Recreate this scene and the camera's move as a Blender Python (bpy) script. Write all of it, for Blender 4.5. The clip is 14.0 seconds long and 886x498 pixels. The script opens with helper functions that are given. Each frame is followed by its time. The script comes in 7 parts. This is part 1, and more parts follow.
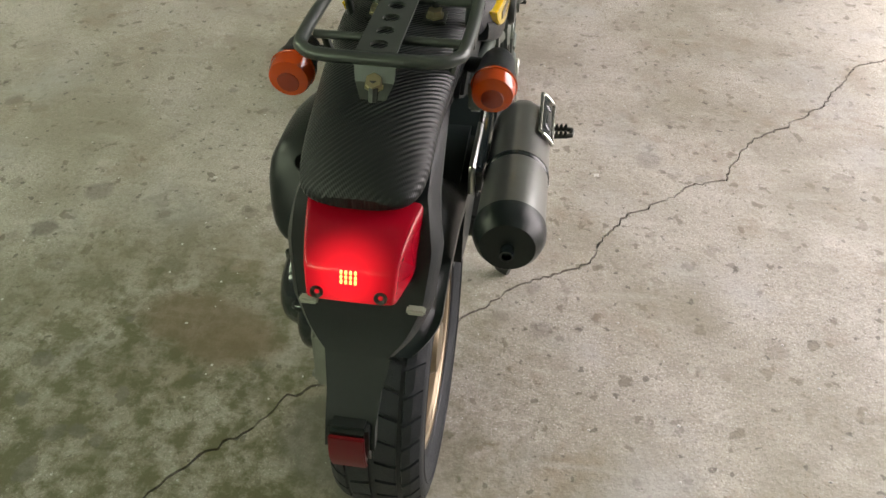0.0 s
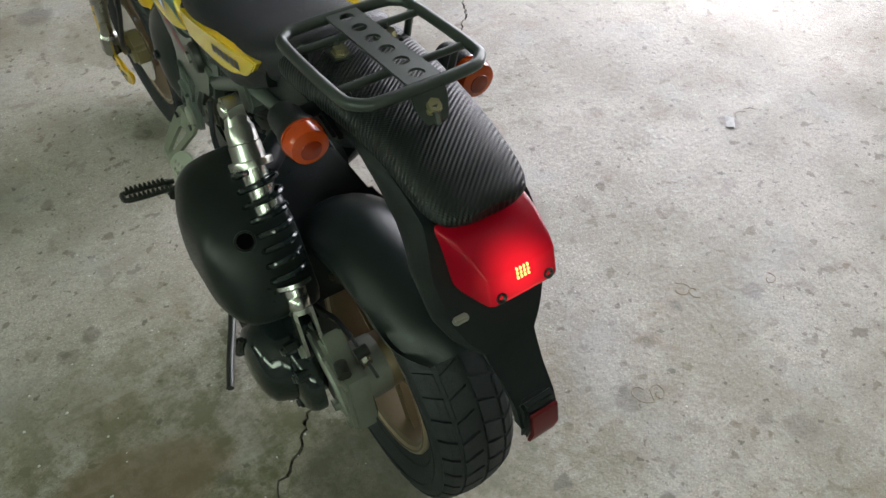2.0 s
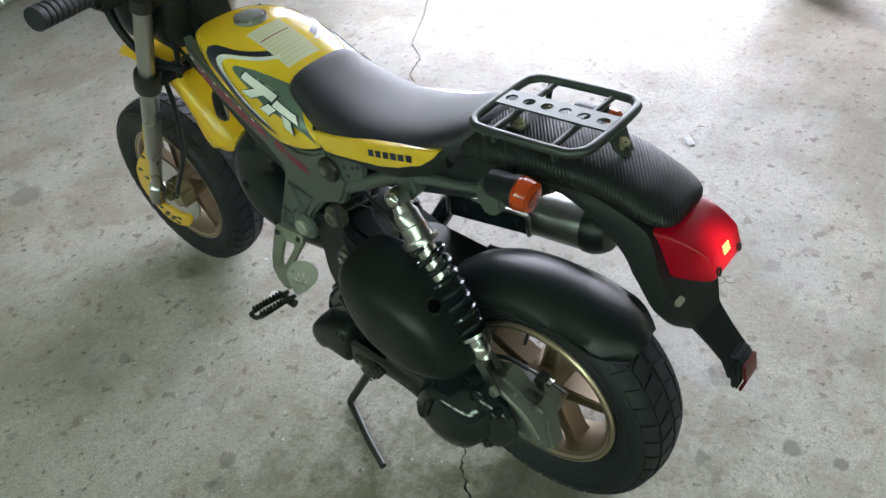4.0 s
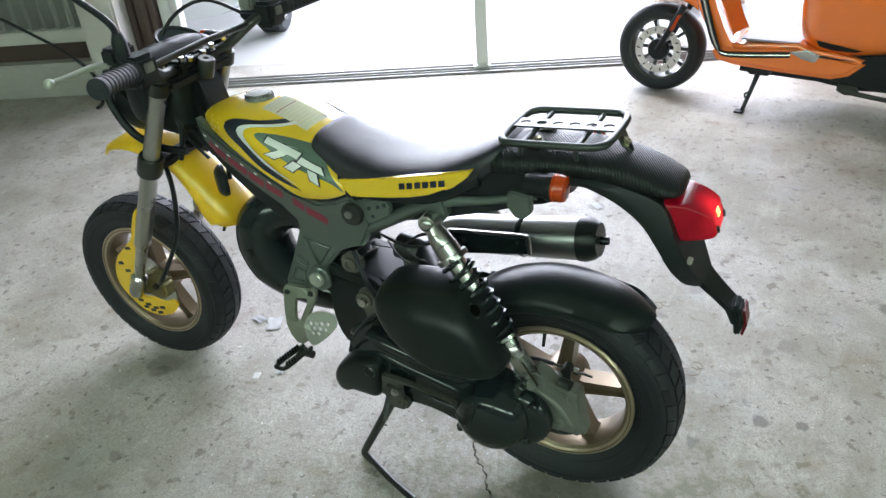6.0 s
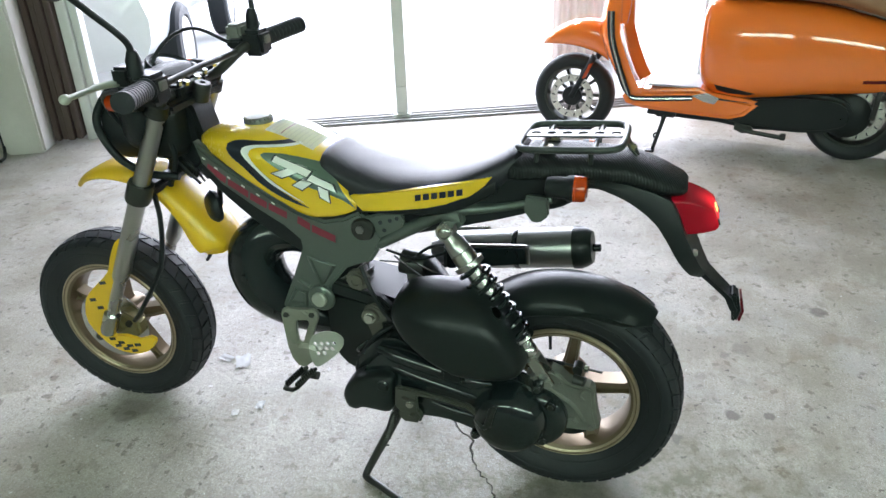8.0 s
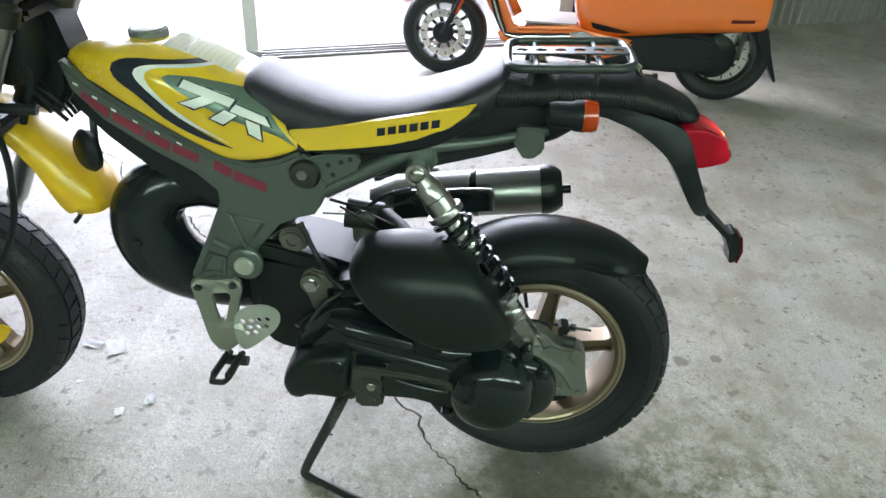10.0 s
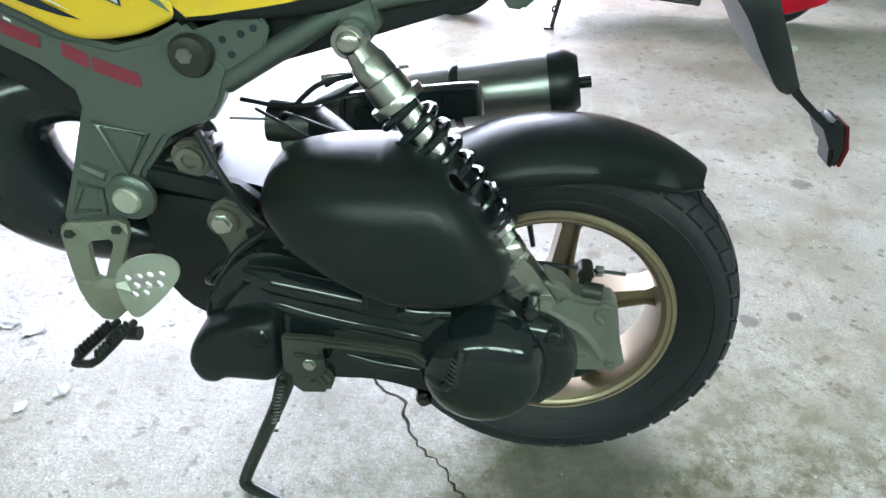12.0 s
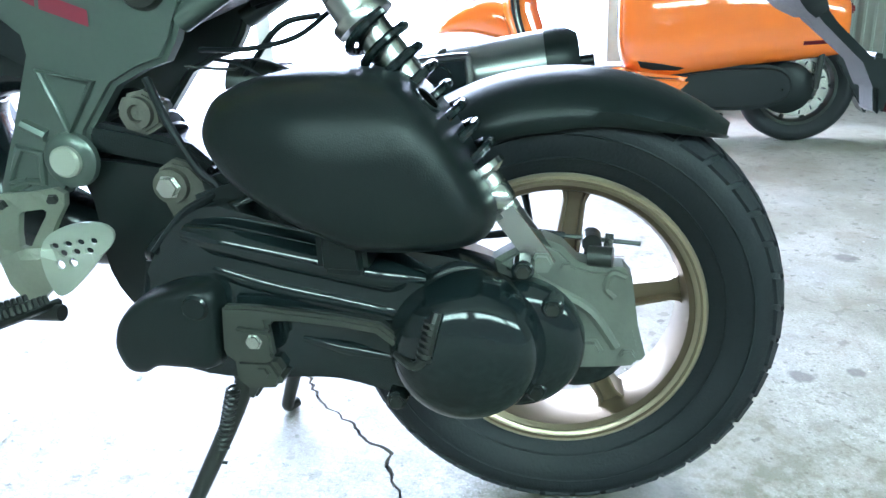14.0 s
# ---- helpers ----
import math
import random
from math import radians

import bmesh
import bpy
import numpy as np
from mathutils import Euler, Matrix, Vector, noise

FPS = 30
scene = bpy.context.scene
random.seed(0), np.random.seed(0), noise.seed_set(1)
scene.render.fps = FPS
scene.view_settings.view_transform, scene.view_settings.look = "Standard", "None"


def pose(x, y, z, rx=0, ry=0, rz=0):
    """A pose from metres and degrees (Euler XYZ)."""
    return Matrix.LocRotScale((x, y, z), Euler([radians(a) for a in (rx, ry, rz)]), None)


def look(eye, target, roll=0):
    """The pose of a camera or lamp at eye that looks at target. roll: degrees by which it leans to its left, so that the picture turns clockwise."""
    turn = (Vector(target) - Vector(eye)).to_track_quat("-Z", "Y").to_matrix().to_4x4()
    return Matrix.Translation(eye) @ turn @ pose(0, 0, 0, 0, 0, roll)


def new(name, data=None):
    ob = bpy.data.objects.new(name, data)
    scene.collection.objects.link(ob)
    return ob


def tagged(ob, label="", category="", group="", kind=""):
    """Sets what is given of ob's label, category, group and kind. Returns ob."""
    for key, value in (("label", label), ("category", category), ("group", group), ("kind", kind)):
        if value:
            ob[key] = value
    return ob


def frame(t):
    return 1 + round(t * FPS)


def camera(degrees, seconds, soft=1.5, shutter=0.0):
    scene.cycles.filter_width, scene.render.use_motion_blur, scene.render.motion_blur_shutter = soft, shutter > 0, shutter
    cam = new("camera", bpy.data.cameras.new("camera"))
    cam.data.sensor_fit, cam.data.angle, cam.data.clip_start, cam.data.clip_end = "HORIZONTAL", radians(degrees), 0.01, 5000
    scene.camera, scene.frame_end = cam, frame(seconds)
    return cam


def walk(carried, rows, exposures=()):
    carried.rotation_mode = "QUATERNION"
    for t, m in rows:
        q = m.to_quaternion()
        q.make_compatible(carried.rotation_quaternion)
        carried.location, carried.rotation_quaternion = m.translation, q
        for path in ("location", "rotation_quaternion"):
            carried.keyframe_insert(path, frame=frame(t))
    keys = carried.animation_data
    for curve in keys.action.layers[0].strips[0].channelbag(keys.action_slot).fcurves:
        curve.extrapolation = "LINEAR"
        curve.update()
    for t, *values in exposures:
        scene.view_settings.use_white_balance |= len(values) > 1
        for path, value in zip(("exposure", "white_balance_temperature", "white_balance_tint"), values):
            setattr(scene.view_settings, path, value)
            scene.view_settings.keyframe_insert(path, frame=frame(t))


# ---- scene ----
cam = camera(62.3, 14.0)
PATH = [
    (0, (0.149, -0.649, 1.11), (-0.052, 0.736, -0.319), -0.1),
    (0.5, (0.001, -0.692, 1.129), (0.136, 0.661, -0.338), -0.3),
    (1, (-0.121, -0.713, 1.133), (0.27, 0.569, -0.352), 2.2),
    (1.5, (-0.213, -0.643, 1.125), (0.356, 0.568, -0.361), 0.7),
    (2, (-0.312, -0.576, 1.165), (0.454, 0.546, -0.302), 0.3),
    (2.5, (-0.456, -0.557, 1.214), (0.501, 0.565, -0.137), -2.9),
    (3, (-0.554, -0.543, 1.236), (0.419, 0.59, -0.094), -6.1),
    (3.5, (-0.639, -0.516, 1.251), (0.394, 0.573, -0.071), -6.4),
    (3.7, (-0.664, -0.49, 1.251), (0.385, 0.59, -0.065), -6.4),
    (5.8, (-1.047, -0.331, 1.209), (0.464, 0.475, 0.175), -4.3),
    (6, (-1.076, -0.349, 1.2), (0.432, 0.489, 0.188), -4.5),
    (6.5, (-1.148, -0.33, 1.178), (0.413, 0.469, 0.216), -4.2),
    (7, (-1.231, -0.276, 1.163), (0.391, 0.448, 0.243), -4.5),
    (7.2, (-1.258, -0.263, 1.16), (0.388, 0.427, 0.257), -3.8),
    (9.3, (-1.173, 0.016, 1.072), (0.554, 0.392, 0.136), -0.1),
    (9.5, (-1.153, 0.029, 1.047), (0.578, 0.357, 0.101), 0.7),
    (10, (-1.083, 0.121, 1.034), (0.65, 0.213, 0.039), 2.7),
    (10.5, (-1.032, 0.155, 1.029), (0.695, 0.108, 0.021), 2.0),
    (11, (-0.939, 0.114, 0.986), (0.779, 0.176, -0.035), -0.2),
    (11.5, (-0.859, 0.103, 0.897), (0.847, 0.145, -0.146), -0.5),
    (12, (-0.8, 0.049, 0.79), (0.897, 0.247, -0.25), -1.4),
    (12.5, (-0.766, 0.016, 0.697), (0.984, 0.288, -0.232), -2.4),
    (13, (-0.746, 0.001, 0.606), (1.058, 0.31, -0.201), -2.7),
    (13.5, (-0.755, -0.009, 0.558), (1.096, 0.308, -0.129), -2.2),
    (14, (-0.765, 0.002, 0.541), (1.112, 0.307, -0.078), -2.3),
]
EXPOSURES = [(0, 0.36, 7000, 16), (1, 0.04, 6550, 15), (2, 0.04, 6250, 13), (3, 0.08, 6050, 12), (7, 0.4, 5800, 12), (9.5, 0.44, 5800, 13), (11, 0.80, 5700, 14), (12.5, 1.08, 5450, 12), (14, 1.36, 5000, 10)]
walk(cam, [(t, look(eye, target, roll)) for t, eye, target, roll in PATH], EXPOSURES)

# ---- world and light ----
ROOM = pose(2.51, 1.31, 0, 0, 0, -65.0) @ Matrix.Scale(1.035, 4)   # x along the door wall, y outwards, z up

world = bpy.data.worlds.new("world")
scene.world = world
world.use_nodes = True
wn = world.node_tree
sky = wn.nodes.new("ShaderNodeTexSky")
sky.sky_type = "NISHITA"
sky.sun_disc = False
sky.sun_elevation, sky.sun_rotation = radians(50), radians(30)
wn.links.new(sky.outputs[0], wn.nodes["Background"].inputs[0])
wn.nodes["Background"].inputs[1].default_value = 0.12
sun_data = bpy.data.lights.new("sun", "SUN")
sun_data.energy, sun_data.angle, sun_data.color = 2.0, radians(8), (1.0, 0.96, 0.9)
sun = new("sun", sun_data)
sun.matrix_world = look((6, 8, 12), (2, 2, 0))


# ---- materials ----
def nodes_of(name):
    m = bpy.data.materials.new(name)
    m.use_nodes = True
    t = m.node_tree
    return m, t, t.nodes["Principled BSDF"]


def material(name, base, rough=0.5, metal=0.0, vary=0.15, scale=30.0, bump=0.0, bump_scale=200.0, coat=0.0, dirt=None, dirt_amount=0.0, spec=0.5):
    """A painted, moulded or metal surface with grain at two scales and optional grime."""
    m, t, p = nodes_of(name)
    co = t.nodes.new("ShaderNodeTexCoord")
    big = t.nodes.new("ShaderNodeTexNoise")
    big.inputs["Scale"].default_value, big.inputs["Detail"].default_value = scale * 0.35, 5
    fine = t.nodes.new("ShaderNodeTexNoise")
    fine.inputs["Scale"].default_value, fine.inputs["Detail"].default_value = scale * 6, 3
    for n in (big, fine):
        t.links.new(co.outputs["Object"], n.inputs["Vector"])
    mix = t.nodes.new("ShaderNodeMix")
    mix.data_type = "RGBA"
    mix.inputs[6].default_value = (*[c * (1 - vary) for c in base], 1)
    mix.inputs[7].default_value = (*[min(1, c * (1 + vary)) for c in base], 1)
    add = t.nodes.new("ShaderNodeMath")
    add.operation = "MULTIPLY_ADD"
    add.inputs[1].default_value, add.inputs[2].default_value = 0.4, 0.0
    t.links.new(fine.outputs[0], add.inputs[0])
    s2 = t.nodes.new("ShaderNodeMath")
    s2.operation = "MULTIPLY_ADD"
    s2.inputs[1].default_value = 0.6
    t.links.new(big.outputs[0], s2.inputs[0])
    t.links.new(add.outputs[0], s2.inputs[2])
    t.links.new(s2.outputs[0], mix.inputs[0])
    colour = mix.outputs[2]
    if dirt:
        ramp = t.nodes.new("ShaderNodeMapRange")
        ramp.inputs[1].default_value, ramp.inputs[2].default_value = 0.56 - 0.25 * dirt_amount, 0.80
        t.links.new(big.outputs[0], ramp.inputs[0])
        sc = t.nodes.new("ShaderNodeMath")
        sc.operation = "MULTIPLY"
        sc.inputs[1].default_value = dirt_amount
        t.links.new(ramp.outputs[0], sc.inputs[0])
        m2 = t.nodes.new("ShaderNodeMix")
        m2.data_type = "RGBA"
        m2.inputs[7].default_value = (*dirt, 1)
        t.links.new(sc.outputs[0], m2.inputs[0])
        t.links.new(colour, m2.inputs[6])
        colour = m2.outputs[2]
    t.links.new(colour, p.inputs["Base Color"])
    rr = t.nodes.new("ShaderNodeMapRange")
    rr.inputs[3].default_value, rr.inputs[4].default_value = max(0.02, rough * 0.8), min(1, rough * 1.25)
    t.links.new(s2.outputs[0], rr.inputs[0])
    t.links.new(rr.outputs[0], p.inputs["Roughness"])
    p.inputs["Metallic"].default_value = metal
    p.inputs["Coat Weight"].default_value = coat
    p.inputs["Coat Roughness"].default_value = 0.06
    p.inputs["Specular IOR Level"].default_value = spec
    if bump:
        g = t.nodes.new("ShaderNodeTexNoise")
        g.inputs["Scale"].default_value, g.inputs["Detail"].default_value = bump_scale, 3
        t.links.new(co.outputs["Object"], g.inputs["Vector"])
        b = t.nodes.new("ShaderNodeBump")
        b.inputs["Strength"].default_value, b.inputs["Distance"].default_value = bump, 0.002
        t.links.new(g.outputs[0], b.inputs["Height"])
        t.links.new(b.outputs[0], p.inputs["Normal"])
    return m


def glowing(name, colour, strength):
    m, t, p = nodes_of(name)
    p.inputs["Base Color"].default_value = (*colour, 1)
    p.inputs["Emission Color"].default_value = (*colour, 1)
    p.inputs["Emission Strength"].default_value = strength
    return m


def carbon_film():
    """Textured black film with diagonal woven ridges."""
    m, t, p = nodes_of("carbon_film")
    co = t.nodes.new("ShaderNodeTexCoord")
    mp = t.nodes.new("ShaderNodeMapping")
    mp.inputs["Rotation"].default_value = (0, 0, radians(52))
    t.links.new(co.outputs["Object"], mp.inputs[0])
    w = t.nodes.new("ShaderNodeTexWave")
    w.wave_type, w.bands_direction = "BANDS", "X"
    w.inputs["Scale"].default_value, w.inputs["Distortion"].default_value = 72.0, 0.15
    t.links.new(mp.outputs[0], w.inputs[0])
    w2 = t.nodes.new("ShaderNodeTexWave")
    w2.wave_type, w2.bands_direction = "BANDS", "Y"
    w2.inputs["Scale"].default_value = 160.0
    t.links.new(mp.outputs[0], w2.inputs[0])
    mul = t.nodes.new("ShaderNodeMath")
    mul.operation = "MULTIPLY_ADD"
    mul.inputs[1].default_value = 0.25
    t.links.new(w2.outputs["Fac"], mul.inputs[0])
    t.links.new(w.outputs["Fac"], mul.inputs[2])
    mix = t.nodes.new("ShaderNodeMix")
    mix.data_type = "RGBA"
    mix.inputs[6].default_value, mix.inputs[7].default_value = (0.008, 0.011, 0.011, 1), (0.010, 0.013, 0.014, 1)
    t.links.new(w.outputs["Fac"], mix.inputs[0])
    t.links.new(mix.outputs[2], p.inputs["Base Color"])
    p.inputs["Roughness"].default_value = 0.38
    p.inputs["Specular IOR Level"].default_value = 0.3
    b = t.nodes.new("ShaderNodeBump")
    b.inputs["Strength"].default_value, b.inputs["Distance"].default_value = 0.6, 0.0012
    t.links.new(mul.outputs[0], b.inputs["Height"])
    t.links.new(b.outputs[0], p.inputs["Normal"])
    return m


STAINS_AND_SHADE = [(-0.88, 0.37, 0.029, 0.85), (-0.82, 0.5, 0.034, 0.55), (-0.56, -0.09, 0.019, 0.85), (-1.21, 0.81, 0.027, 0.6), (-0.69, -0.04, 0.018, 0.9), (-0.7, 0.04, 0.021, 0.75), (-0.61, -0.17, 0.022, 0.85), (-0.58, 0.15, 0.013, 0.85),
          (-0.52, -0.01, 0.016, 0.75), (-0.79, 0.27, 0.023, 0.4), (-0.6, -0.1, 0.023, 0.7), (-0.52, -0.1, 0.016, 0.75), (-0.46, 0.49, 0.015, 0.6), (-0.65, 0.94, 0.015, 0.6), (0.21, 0.24, 0.024, 0.55), (0.13, 0.26, 0.019, 0.5),
          (0.44, 0.79, 0.035, 0.45), (0.19, 0.34, 0.016, 0.5), (-0.3, 0.09, 0.014, 0.6), (-0.4, 0.05, 0.015, 0.5)]
STAINS_AND_SHADE += [(1.16, 0.27, 0.029, 0.75), (0.37, -0.18, 0.032, 0.6), (0.76, -0.14, 0.022, 0.6), (0.6, -0.08, 0.015, 0.85), (0.54, -0.35, 0.016, 0.65), (0.16, -0.24, 0.016, 0.85), (-0.27, 0.31, 0.012, 0.7), (-0.32, 0.42, 0.012, 0.6),
           (-0.4, 0.51, 0.019, 0.7), (-0.38, 0.93, 0.017, 0.6), (-0.45, 0.48, 0.019, 0.6), (0.99, 0.15, 0.009, 0.9), (0.49, -0.11, 0.019, 0.5), (-0.2, 1.81, 0.059, 0.7), (0.282, -0.364, 0.022, 0.95), (0.303, -0.447, 0.016, 0.9),
           # (-0.12, -0.04) and (-0.05, -0.10): olive stain deepened as the rear tyre's contact shadow
           (0.840, -0.614, 0.03, 0.95), (-0.09, 1.075, 0.05, 0.6), (-0.12, -0.04, 0.11, 0.8), (-0.05, -0.10, 0.08, 0.7), (0.585, -0.396, 0.03, 0.5)]



def concrete():
    """Worn workshop concrete: cloudy grey, pitted, speckled, with oil spots, one damp patch and some painted shade by
    the rear wheel.
    """
    m, t, p = nodes_of("concrete_floor")
    N, L = t.nodes.new, t.links.new
    co = N("ShaderNodeTexCoord")

    def noise_tex(scale, detail=6, rough=0.6):
        n = N("ShaderNodeTexNoise")
        n.inputs["Scale"].default_value, n.inputs["Detail"].default_value, n.inputs["Roughness"].default_value = scale, detail, rough
        L(co.outputs["Object"], n.inputs["Vector"])
        return n

    def rng(src, a, b, c=0.0, d=1.0):
        r = N("ShaderNodeMapRange")
        for i, v in enumerate((a, b, c, d)):
            r.inputs[i + 1].default_value = v
        L(src, r.inputs[0])
        return r.outputs[0]

    def blend(fac, a, b):
        x = N("ShaderNodeMix")
        x.data_type = "RGBA"
        L(fac, x.inputs[0])
        for i, v in ((6, a), (7, b)):
            if isinstance(v, tuple):
                x.inputs[i].default_value = (*v, 1)
            else:
                L(v, x.inputs[i])
        return x.outputs[2]

    cloud, mid, grit, speck = noise_tex(1.3), noise_tex(8), noise_tex(60, 5, 0.7), noise_tex(260, 2)
    c = blend(rng(cloud.outputs[0], 0.35, 0.65), (0.345, 0.316, 0.270), (0.485, 0.452, 0.408))
    c = blend(rng(mid.outputs[0], 0.42, 0.62, 0, 0.6), c, (0.475, 0.447, 0.413))
    c = blend(rng(grit.outputs[0], 0.46, 0.66, 0, 0.42), c, (0.215, 0.203, 0.175))
    tiny = noise_tex(170, 5, 0.75)
    c = blend(rng(tiny.outputs[0], 0.51, 0.62, 0, 0.60), c, (0.15, 0.136, 0.108))
    c = blend(rng(speck.outputs[0], 0.58, 0.65, 0, 0.75), c, (0.66, 0.645, 0.62))
    mottle = noise_tex(4.5, 4, 0.55)
    c = blend(rng(mottle.outputs[0], 0.40, 0.66, 0, 0.35), c, (0.23, 0.208, 0.168))
    spots = noise_tex(13, 6, 0.56)
    c = blend(rng(spots.outputs[0], 0.61, 0.650, 0, 0.40), c, (0.17, 0.150, 0.115))
    small = noise_tex(23, 5, 0.55)
    c = blend(rng(small.outputs[0], 0.620, 0.645, 0, 0.7), c, (0.14, 0.125, 0.095))
    pale = noise_tex(17, 6, 0.7)
    c = blend(rng(pale.outputs[0], 0.60, 0.72, 0, 0.45), c, (0.66, 0.65, 0.63))
    # broad oily tide marks and rust-brown soaked patches
    tide = noise_tex(2.3, 5, 0.62)
    c = blend(rng(tide.outputs[0], 0.46, 0.60, 0, 0.50), c, (0.22, 0.198, 0.145))
    soak = noise_tex(5.5, 7, 0.66)
    c = blend(rng(soak.outputs[0], 0.55, 0.66, 0, 0.42), c, (0.23, 0.176, 0.115))
    blue = noise_tex(3.7, 5, 0.6)
    c = blend(rng(blue.outputs[0], 0.54, 0.68, 0, 0.35), c, (0.43, 0.435, 0.45))
    black = noise_tex(41, 4, 0.5)
    c = blend(rng(black.outputs[0], 0.655, 0.685, 0, 0.7), c, (0.08, 0.073, 0.06))
    # mossy, oily blotches beside and behind the rear wheel, over the bike's greenish shade painted in
    moss_shade_at = N("ShaderNodeVectorMath")
    moss_shade_at.operation = "DISTANCE"
    moss_shade_at.inputs[1].default_value = (-0.42, -0.16, 0)
    L(co.outputs["Object"], moss_shade_at.inputs[0])
    zone = N("ShaderNodeMath")
    zone.operation = "MULTIPLY"
    L(rng(moss_shade_at.outputs["Value"], 0.80, 0.34, 0, 1), zone.inputs[0])
    L(rng(noise_tex(15, 8, 0.68).outputs[0], 0.43, 0.58, 0.22, 0.95), zone.inputs[1])
    c = blend(zone.outputs[0], c, (0.110, 0.105, 0.050))
    # scuffs drawn out in one direction
    drag = N("ShaderNodeMapping")
    drag.inputs["Rotation"].default_value = (0, 0, radians(35))
    drag.inputs["Scale"].default_value = (1.2, 9.0, 1.0)
    L(co.outputs["Object"], drag.inputs[0])
    scuff = N("ShaderNodeTexNoise")
    scuff.inputs["Scale"].default_value, scuff.inputs["Detail"].default_value = 3.0, 6
    L(drag.outputs[0], scuff.inputs["Vector"])
    c = blend(rng(scuff.outputs[0], 0.58, 0.74, 0, 0.22), c, (0.58, 0.565, 0.535))
    # oil spots, each with a ragged rim; those at the rear tyre also hold painted contact shadow
    warp = N("ShaderNodeVectorMath")
    warp.operation = "MULTIPLY_ADD"
    warp.inputs[1].default_value = (0.075, 0.075, 0)
    L(noise_tex(14, 4).outputs["Color"], warp.inputs[0])
    L(co.outputs["Object"], warp.inputs[2])
    last = None
    ragged = N("ShaderNodeVectorMath")
    ragged.operation = "MULTIPLY_ADD"
    ragged.inputs[1].default_value = (0.045, 0.045, 0)
    L(noise_tex(26, 5, 0.65).outputs["Color"], ragged.inputs[0])
    L(co.outputs["Object"], ragged.inputs[2])
    for x, y, r, k in STAINS_AND_SHADE:
        d = N("ShaderNodeVectorMath")
        d.operation = "DISTANCE"
        L(ragged.outputs[0], d.inputs[0])
        d.inputs[1].default_value = (x + 0.0225, y + 0.0225, 0)
        f = rng(d.outputs["Value"], r * 1.05, r * 0.7, 0, k * 0.8)
        if last is not None:
            mx = N("ShaderNodeMath")
            mx.operation = "MAXIMUM"
            L(last, mx.inputs[0])
            L(f, mx.inputs[1])
            f = mx.outputs[0]
        last = f
    c = blend(last, c, (0.135, 0.125, 0.11))
    d = N("ShaderNodeVectorMath")
    d.operation = "DISTANCE"
    stretch = N("ShaderNodeMapping")
    stretch.vector_type = "TEXTURE"
    stretch.inputs["Location"].default_value = (-0.385, 0.195, 0)
    stretch.inputs["Rotation"].default_value = (0, 0, radians(-12))
    stretch.inputs["Scale"].default_value = (0.15, 0.075, 1)
    L(warp.outputs[0], stretch.inputs[0])
    L(stretch.outputs[0], d.inputs[0])
    wet = rng(d.outputs["Value"], 1.10, 0.80, 0, 0.68)
    c = blend(wet, c, (0.17, 0.125, 0.08))
    L(c, p.inputs["Base Color"])
    ro = N("ShaderNodeMath")
    ro.operation = "MULTIPLY_ADD"
    ro.inputs[1].default_value = -0.2
    L(wet, ro.inputs[0])
    L(rng(mid.outputs[0], 0.3, 0.7, 0.42, 0.66), ro.inputs[2])
    L(ro.outputs[0], p.inputs["Roughness"])
    hsum = N("ShaderNodeMath")
    hsum.operation = "MULTIPLY_ADD"
    hsum.inputs[1].default_value = 0.5
    L(mid.outputs[0], hsum.inputs[0])
    L(grit.outputs[0], hsum.inputs[2])
    b = N("ShaderNodeBump")
    b.inputs["Strength"].default_value, b.inputs["Distance"].default_value = 0.5, 0.005
    L(hsum.outputs[0], b.inputs["Height"])
    L(b.outputs[0], p.inputs["Normal"])
    return m


def red_lens():
    """A lit red tail lamp lens, brightest round its lamp."""
    m, t, p = nodes_of("red_lens")
    co = t.nodes.new("ShaderNodeTexCoord")
    d = t.nodes.new("ShaderNodeVectorMath")
    d.operation = "DISTANCE"
    d.inputs[1].default_value = (0.0, -0.243, 0.642)
    t.links.new(co.outputs["Object"], d.inputs[0])
    r = t.nodes.new("ShaderNodeMapRange")
    r.interpolation_type = "SMOOTHSTEP"
    for i, v in enumerate((0.052, 0.0, 0.022, 1.0)):
        r.inputs[i + 1].default_value = v
    t.links.new(d.outputs["Value"], r.inputs[0])
    p.inputs["Base Color"].default_value = (0.27, 0.002, 0.012, 1)
    p.inputs["Roughness"].default_value = 0.22
    p.inputs["Specular IOR Level"].default_value = 0.3
    p.inputs["Emission Color"].default_value = (1.0, 0.015, 0.025, 1)
    t.links.new(r.outputs[0], p.inputs["Emission Strength"])
    return m


M_FLOOR = concrete()
M_DIRT = material("crack_dirt", (0.035, 0.03, 0.024), 0.95, bump=0.6)
M_YELLOW = material("yellow_paint", (0.72, 0.49, 0.010), 0.25, vary=0.05, coat=0.6, dirt=(0.30, 0.22, 0.03), dirt_amount=0.12)
M_YELLOW_PLASTIC = material("yellow_plastic", (0.72, 0.45, 0.008), 0.3, vary=0.06, coat=0.25, dirt=(0.34, 0.22, 0.02), dirt_amount=0.2)
M_BLACK_PLASTIC = material("black_plastic", (0.011, 0.0145, 0.016), 0.36, vary=0.3, bump=0.25, bump_scale=900, spec=0.25)
M_MATTE_BLACK = material("matte_black_plastic", (0.010, 0.0145, 0.0145), 0.29, vary=0.25, bump=0.18, bump_scale=700, spec=0.29)
M_GLOSS_BLACK = material("gloss_black_paint", (0.010, 0.016, 0.017), 0.12, vary=0.1, scale=4, coat=0.3, spec=0.4)
M_PIPE = material("black_pipe_paint", (0.010, 0.015, 0.016), 0.17, vary=0.1, scale=3, spec=0.45)
